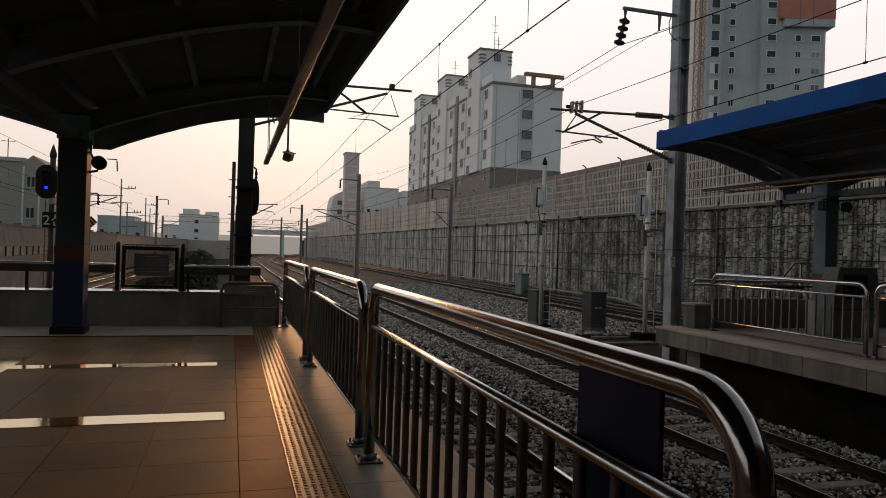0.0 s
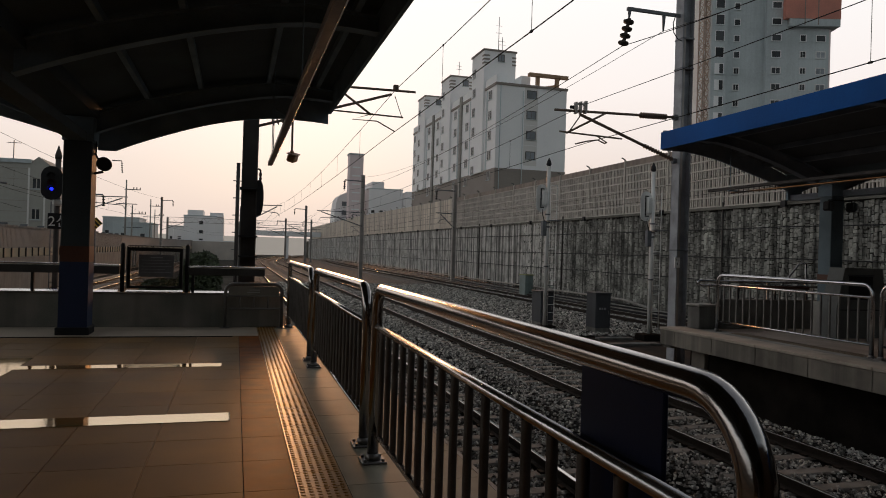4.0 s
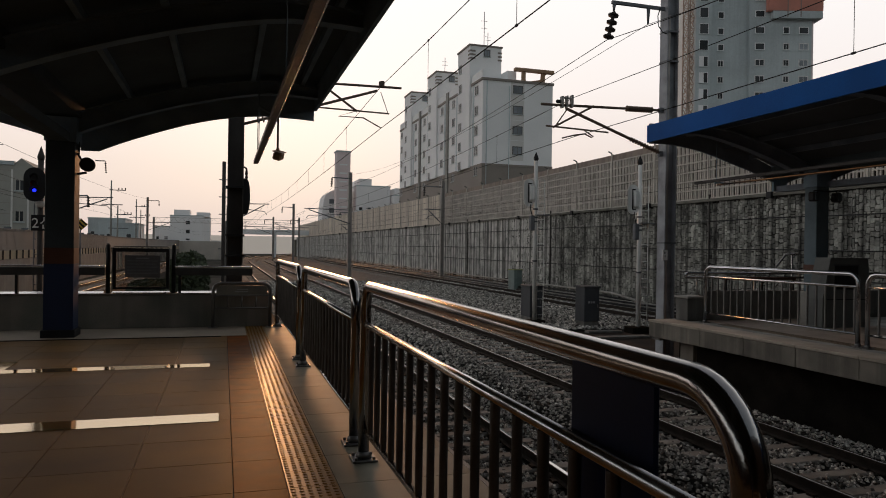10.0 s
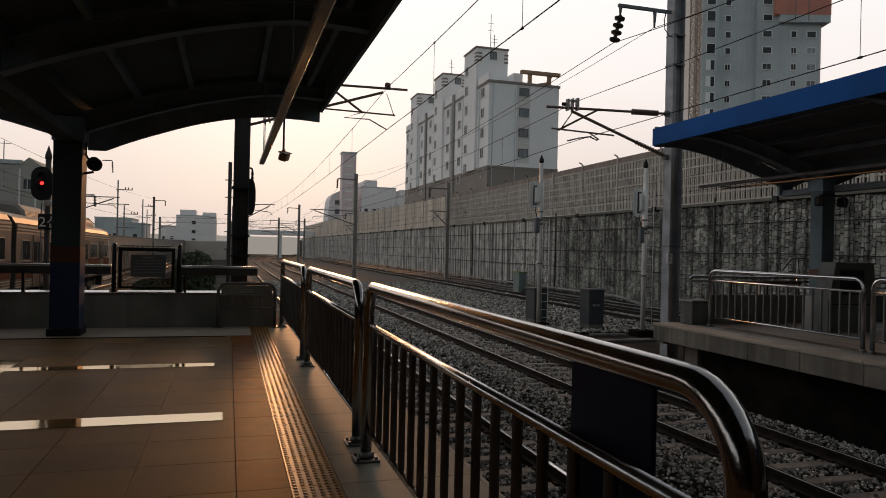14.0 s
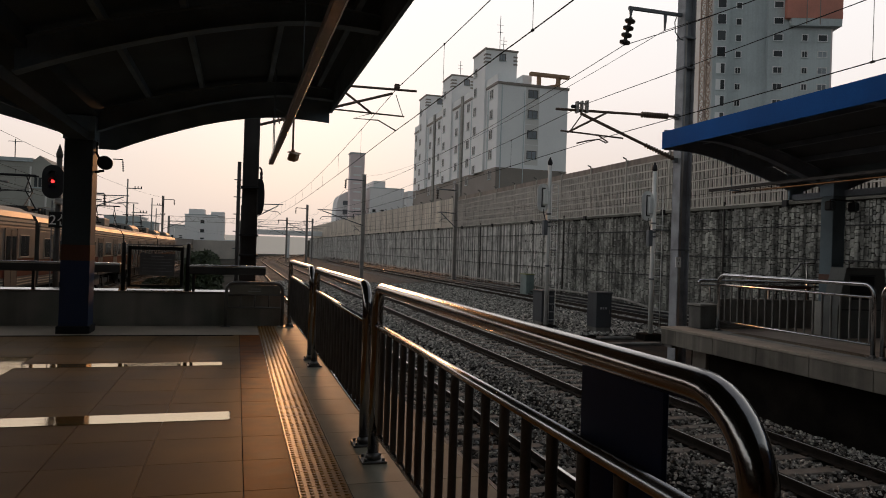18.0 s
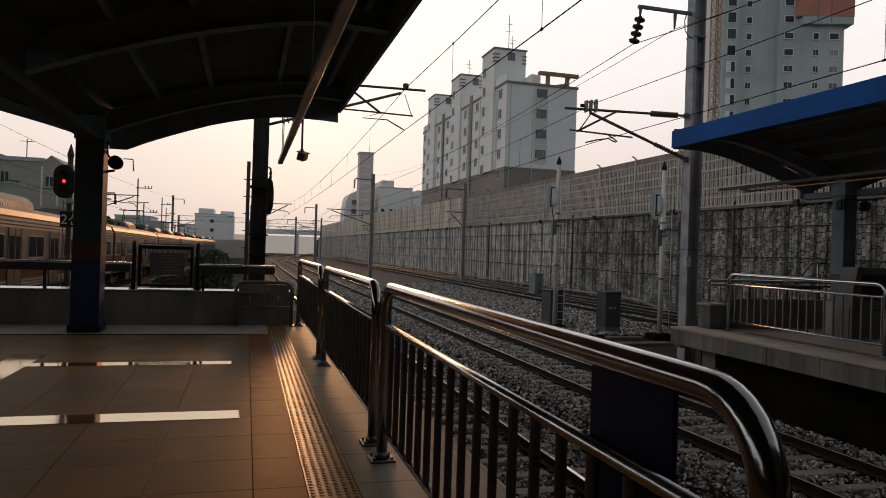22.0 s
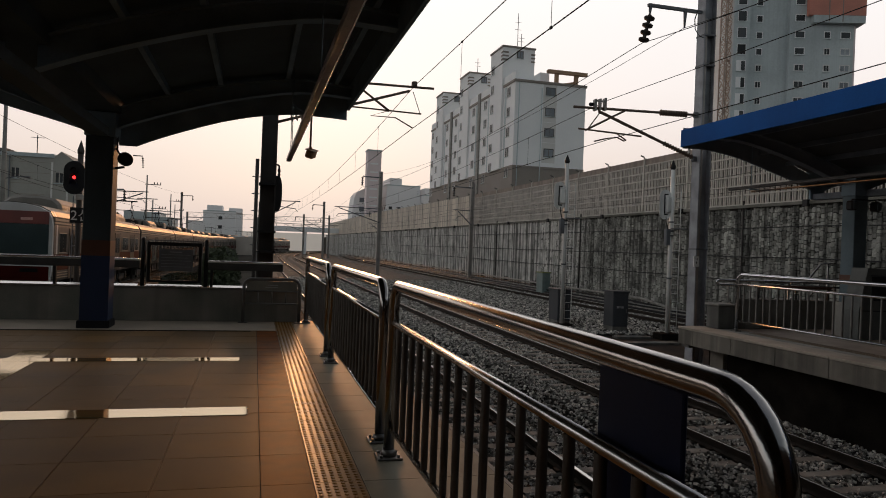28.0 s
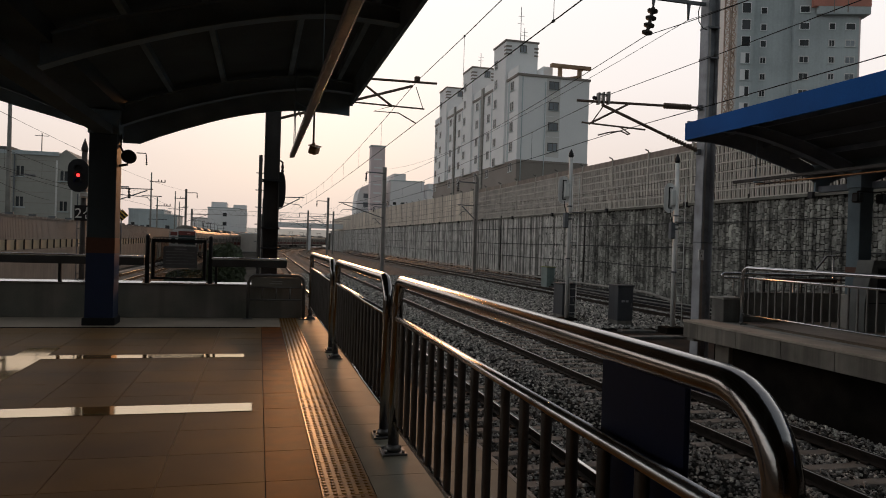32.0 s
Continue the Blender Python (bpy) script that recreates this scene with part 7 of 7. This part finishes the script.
    # line poles on the left skyline
    for x, y, h in ((-13.2, 95, 9.1), (-13.1, 100, 6.3), (-13.6, 125, 8.6), (-15.5, 150, 8.0)):
        p = thing("utility_pole", "thin utility pole with cross arms behind the barrier", "utility pole", "utility poles")
        part("pole", T(([(x, y, -1), (x, y, h)], [0.13, 0.08]), n=8), CONCRETE, p)
        part("cross_arm", B((x - 0.2, x + 1.65, y - 0.05, y + 0.05, h - 1.2, h - 1.1)), MAST, p)
        part("cross_arm", B((x - 1.1, x + 1.3, y - 0.05, y + 0.05, h - 3.0, h - 2.9)), MAST, p)
        for u in (0.85, 1.2, 1.6):
            part("insulator", T(([(x + u, y, h - 1.1), (x + u, y, h - 0.85)], 0.06), n=6), INSUL, p)


distance()


# ---- train ----
CAR_L, PITCH, CAR_N = 20.7, 21.3, 10


def car_section():
    """Half of the body's cross-section, from floor edge to roof centre."""
    return [(1.50, 0.95), (1.56, 1.35), (1.56, 3.05), (1.52, 3.38), (1.40, 3.62), (1.05, 3.80), (0.55, 3.90), (0.0, 3.93)]


def car_meshes():
    """Meshes of one car along y, its middle at the origin, rail head at z=0."""
    M = {}
    half = car_section()
    prof = half + [(-x, z) for x, z in reversed(half[:-1])]
    L = CAR_L / 2
    bm = bmesh.new()
    rings = [[bm.verts.new((x, y, z)) for x, z in prof] for y in (-L, -L + 0.12, L - 0.12, L)]
    for r, s in zip(rings, rings[1:]):
        for k in range(len(prof)):
            f = bm.faces.new((r[k], r[(k + 1) % len(prof)], s[(k + 1) % len(prof)], s[k]))
    bm.faces.new(rings[0])
    bm.faces.new(list(reversed(rings[-1])))
    for f in bm.faces:
        z = f.calc_center_median().z
        f.material_index = 2 if z > 3.75 else 1 if z > 3.3 else 0
    M["body"] = mesh_of("body", bm, (CAR_STEEL, CAR_SHOULDER, CAR_ROOF))
    band, cant, corr, line, pale = bmesh.new(), bmesh.new(), bmesh.new(), bmesh.new(), bmesh.new()
    for s in (1, -1):
        xa = s * 1.558
        box(band, min(xa, xa + s * 0.008), max(xa, xa + s * 0.008), -L + 0.05, L - 0.05, 1.36, 1.98)
        for za, zb in ((3.11, 3.145), (3.22, 3.265)):
            box(cant, min(s * 1.535, s * 1.568), max(s * 1.535, s * 1.568), -L + 0.05, L - 0.05, za, zb)
        box(line, min(s * 1.49, s * 1.535), max(s * 1.49, s * 1.535), -L + 0.05, L - 0.05, 3.37, 3.42)
        for za, zb in ((3.15, 3.215), (3.27, 3.355)):
            box(pale, min(s * 1.53, s * 1.572), max(s * 1.53, s * 1.572), -L + 0.05, L - 0.05, za, zb)
        for z in (1.05, 1.15, 1.25):
            box(corr, min(s * 1.50, s * 1.56), max(s * 1.50, s * 1.56), -L + 0.05, L - 0.05, z, z + 0.035)
    M["red_band"] = mesh_of("red_band", band, CAR_RED)
    M["rain_strip"] = mesh_of("rain_strip", cant, CAR_DARK)
    M["roof_line"] = mesh_of("roof_line", line, CAR_DARK)
    M["pale_strip"] = mesh_of("pale_strip", pale, CAR_CREAM)
    M["corrugation"] = mesh_of("corrugation", corr, CAR_CREAM)
    d = bmesh.new()
    box(d, -0.004, 0.016, -0.65, 0.65, 1.0, 2.98)
    M["door"] = mesh_of("door", d, CAR_DOOR)
    d = bmesh.new()
    for y in (-0.33, 0.33):
        box(d, 0.016, 0.022, y - 0.22, y + 0.22, 1.95, 2.75)
    M["door_pane"] = mesh_of("door_pane", d, CAR_GLASS)
    d = bmesh.new()
    box(d, 0.016, 0.024, -0.012, 0.012, 1.0, 2.98)
    box(d, 0.0, 0.022, -0.70, -0.65, 1.0, 3.02)
    box(d, 0.0, 0.022, 0.65, 0.70, 1.0, 3.02)
    M["door_seal"] = mesh_of("door_seal", d, CAR_DARK)
    d = bmesh.new()
    box(d, -0.01, 0.012, -0.95, 0.95, 2.02, 2.82)
    M["window"] = mesh_of("window", d, CAR_CREAM)
    d = bmesh.new()
    for y in (-0.47, 0.47):
        box(d, 0.012, 0.018, y - 0.44, y + 0.44, 2.06, 2.78)
    M["pane"] = mesh_of("pane", d, CAR_GLASS)
    ac = bmesh.new()
    n = 8
    r0, r1 = [], []
    sec = [(1.12, 3.72), (1.08, 4.02), (0.85, 4.24), (0.4, 4.33), (-0.4, 4.33), (-0.85, 4.24), (-1.08, 4.02), (-1.12, 3.72)]
    loft = [(-2.1, 0.82), (-1.9, 1.0), (1.9, 1.0), (2.1, 0.82)]
    rg = [[ac.verts.new((x * (0.9 + 0.1 * (k - 0.82) / 0.18), y, 3.72 + (z - 3.72) * k)) for x, z in sec] for y, k in loft]
    for a, b in zip(rg, rg[1:]):
        for k in range(7):
            ac.faces.new((a[k], a[k + 1], b[k + 1], b[k]))
    ac.faces.new(rg[0])
    ac.faces.new(list(reversed(rg[-1])))
    M["air_conditioner"] = mesh_of("air_conditioner", ac, CAR_AC)
    gr = bmesh.new()
    arch = [(1.15 * math.cos(math.pi * k / 10), 3.70 + 0.66 * math.sin(math.pi * k / 10) ** 0.8) for k in range(11)]
    for i in range(9):
        y = -1.85 + i * 0.17
        ra, rb_ = [[gr.verts.new((u, yy, z)) for u, z in arch] for yy in (y, y + 0.09)]
        for k in range(10):
            gr.faces.new((ra[k], ra[k + 1], rb_[k + 1], rb_[k]))
        gr.faces.new(ra)
        gr.faces.new(list(reversed(rb_)))
    M["grille"] = mesh_of("grille", gr, CAR_CREAM)
    bo = bmesh.new()
    for s in (-1, 1):
        box(bo, s * 0.98 - 0.06, s * 0.98 + 0.06, -1.5, 1.5, 0.32, 0.62)
        for y in (-1.05, 1.05):
            box(bo, s * 0.98 - 0.1, s * 0.98 + 0.1, y - 0.18, y + 0.18, 0.30, 0.72)
    box(bo, -0.9, 0.9, -0.3, 0.3, 0.4, 0.9)
    M["bogie"] = mesh_of("bogie", bo, CAR_DARK)
    wh = bmesh.new()
    tube(wh, [(-0.82, 0, 0.43), (-0.70, 0, 0.43)], 0.43, 20)
    tube(wh, [(0.70, 0, 0.43), (0.82, 0, 0.43)], 0.43, 20)
    tube(wh, [(-0.7, 0, 0.43), (0.7, 0, 0.43)], 0.08, 8)
    M["wheelset"] = mesh_of("wheelset", wh, CAR_DARK)
    un = bmesh.new()
    for y0, y1 in ((-4.2, -2.6), (-2.2, 0.2), (0.6, 2.0), (2.4, 4.3)):
        box(un, -1.25, 1.25, y0, y1, 0.35, 0.95)
    M["underfloor_box"] = mesh_of("underfloor_box", un, CAR_DARK)
    gw = bmesh.new()
    box(gw, -0.75, 0.75, L, L + 0.55, 1.0, 3.2)
    M["gangway"] = mesh_of("gangway", gw, CAR_DARK)
    pt = bmesh.new()
    for x in (-0.65, 0.65):
        tube(pt, [(x, 0.9, 4.05), (x * 0.9, -0.5, 4.75), (x * 0.85, 0.25, 5.35)], 0.025, 5)
        tube(pt, [(x, -0.9, 4.05), (x * 0.9, 0.6, 4.75), (x * 0.85, -0.25, 5.35)], 0.025, 5)
    tube(pt, [(-0.9, 0.2, 5.38), (0.9, 0.2, 5.38)], 0.035, 5)
    tube(pt, [(-0.9, -0.2, 5.38), (0.9, -0.2, 5.38)], 0.035, 5)
    tube(pt, [(-0.6, -0.5, 4.75), (0.6, 0.6, 4.75)], 0.02, 5)
    tube(pt, [(0.6, -0.5, 4.75), (-0.6, 0.6, 4.75)], 0.02, 5)
    box(pt, -0.8, 0.8, -1.0, -0.9, 3.98, 4.06)
    box(pt, -0.8, 0.8, 0.9, 1.0, 3.98, 4.06)
    M["pantograph"] = mesh_of("pantograph", pt, BLACK)
    rb = bmesh.new()
    for y in (-1.9, -1.5, -1.1, 1.2, 1.6, 2.0):
        tube(rb, [(0.6, y, 3.88), (0.6, y, 4.15)], 0.07, 8)
        tube(rb, [(-0.6, y, 3.88), (-0.6, y, 4.15)], 0.07, 8)
    box(rb, -0.5, 0.5, -3.2, -2.2, 3.88, 4.15)
    M["roof_gear"] = mesh_of("roof_gear", rb, CAR_DARK)
    M["roof_box"] = mesh_of("roof_box", B((-0.85, 0.85, -0.9, 0.9, 3.86, 4.34), bev=0.05), CAR_AC)
    # cab end, facing -y
    fr = bmesh.new()
    prof2 = [(x * 1.004, z) for x, z in prof]
    r0 = [fr.verts.new((x, -L + 0.5, z)) for x, z in prof2]
    r1 = [fr.verts.new((x * 0.985, -L - 0.18, 0.95 + (z - 0.95) * 0.985)) for x, z in prof2]
    for k in range(len(prof2)):
        fr.faces.new((r0[k], r0[(k + 1) % len(prof2)], r1[(k + 1) % len(prof2)], r1[k]))
    fr.faces.new(r1)
    M["cab_mask"] = mesh_of("cab_mask", fr, CAR_WHITE)
    g = bmesh.new()
    box(g, -0.50, 1.42, -L - 0.215, -L - 0.183, 1.98, 3.10, bev=0.012)
    box(g, -1.28, -0.84, -L - 0.215, -L - 0.183, 2.05, 2.90, bev=0.012)
    M["windscreen"] = mesh_of("windscreen", g, CAB_GLASS)
    g = bmesh.new()
    grille_mesh(g, (-1.36, -1.29, -0.83, -0.62), (1.0, 2.04, 2.91, 2.98), ((1, 1),), -L - 0.21, -L - 0.183)
    M["cab_door"] = mesh_of("cab_door", g, CAR_WHITE)
    g = bmesh.new()
    box(g, -1.46, 1.46, -L - 0.225, -L - 0.183, 0.98, 1.52, bev=0.01)
    M["red_apron"] = mesh_of("red_apron", g, CAR_RED)
    g = bmesh.new()
    box(g, -1.1, -0.5, -L - 0.235, -L - 0.226, 1.30, 1.44)
    box(g, 0.5, 1.1, -L - 0.235, -L - 0.226, 1.30, 1.44)
    M["tail_lamp"] = mesh_of("tail_lamp", g, CAR_GLASS)
    g = bmesh.new()
    box(g, 0.47, 0.87, -L - 0.222, -L - 0.216, 3.24, 3.34)
    hb = bmesh.new()
    box(hb, -0.50, 1.42, -L - 0.215, -L - 0.183, 3.102, 3.58, bev=0.01)
    box(hb, -1.40, -0.62, -L - 0.215, -L - 0.183, 3.03, 3.48, bev=0.01)
    M["header_band"] = mesh_of("header_band", hb, CAR_HEADER)
    M["destination_light"] = mesh_of("destination_light", g, RED_LIGHT)
    g = bmesh.new()
    box(g, -1.2, 1.2, -L - 0.1, -L + 0.3, 0.25, 0.95)
    M["obstacle_guard"] = mesh_of("obstacle_guard", g, CAR_DARK)
    return M


def train():
    M = car_meshes()
    cars = []
    turn = Matrix.Rotation(radians(180), 4, "Z")
    for i in range(CAR_N):
        end = i in (0, CAR_N - 1)
        c = thing("railway_carriage", "stainless steel commuter carriage with a red band" + (", with the driving cab" if end else ""), "train carriage", "carriages of the passing train")
        body = share("body", M["body"], c, Matrix())
        for nm in ("red_band", "rain_strip", "roof_line", "pale_strip", "corrugation"):
            share(nm, M[nm], body, Matrix())
        share("underfloor_box", M["underfloor_box"], c, Matrix())
        for y in (-7.3, 7.3):
            bg_ = share("bogie", M["bogie"], c, Matrix.Translation((0, y, 0)))
            for d in (-1.05, 1.05):
                share("wheelset", M["wheelset"], bg_, Matrix.Translation((0, d, 0)))
        for s in (1, -1):
            flip = Matrix.Translation((s * 1.56, 0, 0)) @ (Matrix() if s > 0 else turn)
            for k in range(4):
                y = (k - 1.5) * 4.95
                dr = share("door", M["door"], c, flip @ Matrix.Translation((0, y, 0)))
                share("door_pane", M["door_pane"], dr, Matrix())
                share("door_seal", M["door_seal"], dr, Matrix())
            for k in range(3):
                wn_ = share("window", M["window"], c, flip @ Matrix.Translation((0, (k - 1) * 4.95, 0)))
                share("pane", M["pane"], wn_, Matrix())
            for k in (-1, 1):
                wn_ = share("window", M["window"], c, flip @ Matrix.Translation((0, k * 9.05, 0)) @ Matrix.Diagonal((1, 0.55, 1, 1)))
                share("pane", M["pane"], wn_, Matrix())
        powered = i in (1, 2, 4, 7, 8)
        for y in ((-1.2,) if powered else (-5.6, 5.6)):
            a = share("air_conditioner", M["air_conditioner"], c, Matrix.Translation((0, y, 0)))
            share("grille", M["grille"], a, Matrix())
        if powered:
            for y in (6.0, -8.2):
                share("pantograph", M["pantograph"], c, Matrix.Translation((0, y, 0)))
            share("roof_gear", M["roof_gear"], c, Matrix.Translation((0, -4.6, 0)))
            share("roof_gear", M["roof_gear"], c, Matrix.Translation((0, 3.4, 0)))
            share("roof_box", M["roof_box"], c, Matrix.Translation((0, 8.6, 0)))
        if i != 0:
            share("gangway", M["gangway"], c, Matrix())
        if end:
            m = turn if i == 0 else Matrix()
            cab = share("cab_mask", M["cab_mask"], c, m)
            for nm in ("windscreen", "cab_door", "red_apron", "tail_lamp", "header_band", "destination_light"):
                share(nm, M[nm], cab, Matrix())
            share("obstacle_guard", M["obstacle_guard"], c, m)
        cars.append(c)
    return cars


CARS = train()


# ---- motion of the train and of the signal's added shutter ----
RUN = [(0.0, -97.0), (12.0, 28.7), (13.0, 39.1), (14.0, 49.7), (16.5, 75.6), (18.0, 94.0), (19.5, 113.3), (21.0, 135.5), (22.5, 158.1),
       (24.0, 180.5), (25.5, 204.2), (28.0, 242.2), (29.0, 257.2), (31.0, 287.4), (32.0, 303.2), (40.0, 430.0)]


def run(t):
    """How far along the line the train's nose has come at t seconds; it gathers speed from about 10 to 15 m/s."""
    def slope(i):
        a, b = RUN[max(0, i - 1)], RUN[min(len(RUN) - 1, i + 1)]
        return (b[1] - a[1]) / (b[0] - a[0])
    k = max(i for i in range(len(RUN) - 1) if RUN[i][0] <= t)
    (t0, s0), (t1, s1) = RUN[k], RUN[k + 1]
    h = t1 - t0
    f = (t - t0) / h
    return s0 * (2 * f ** 3 - 3 * f * f + 1) + slope(k) * h * (f ** 3 - 2 * f * f + f) + s1 * (3 * f * f - 2 * f ** 3) + slope(k + 1) * h * (f ** 3 - f * f)


def on_line(s):
    x, y = bend(TRACK_C, s), s
    h = 0.5
    dx = bend(TRACK_C, s + h) - bend(TRACK_C, s - h)
    dz = left_z(s + h) - left_z(s - h)
    return x, y, left_z(s), math.degrees(math.atan2(dz, 2 * h)), -math.degrees(math.atan2(dx, 2 * h))


def motions():
    times = [i * 1.0 for i in range(0, 33)]
    for i, c in enumerate(CARS):
        rows = []
        for t in times:
            x, y, z, rx, rz = on_line(run(t) - CAR_L / 2 - 0.2 - i * PITCH)
            rows.append((t, pose(x, y, z, rx, 0, rz)))
        walk(c, rows)
    up, down = pose(-3.47, 15.318, 2.555), pose(-3.47, 15.318, 2.435)
    walk(SHUTTER, [(0, up), (12.1, up), (12.3, down), (32.0, down)])
    # the red lamp's flicker: an added cover drops from the unlit top lens for a moment
    off, on = pose(-3.47, 15.314, 2.69), pose(-3.47, 15.314, 2.555)
    rows = [(0, off)]
    for a, b in ((16.9, 17.1), (19.8, 20.2), (22.7, 23.4), (24.6, 25.2), (28.4, 28.6), (29.8, 30.2)):
        rows += [(a - 0.1, off), (a, on), (b, on), (b + 0.1, off)]
    walk(COVER, rows + [(32.0, off)])


motions()
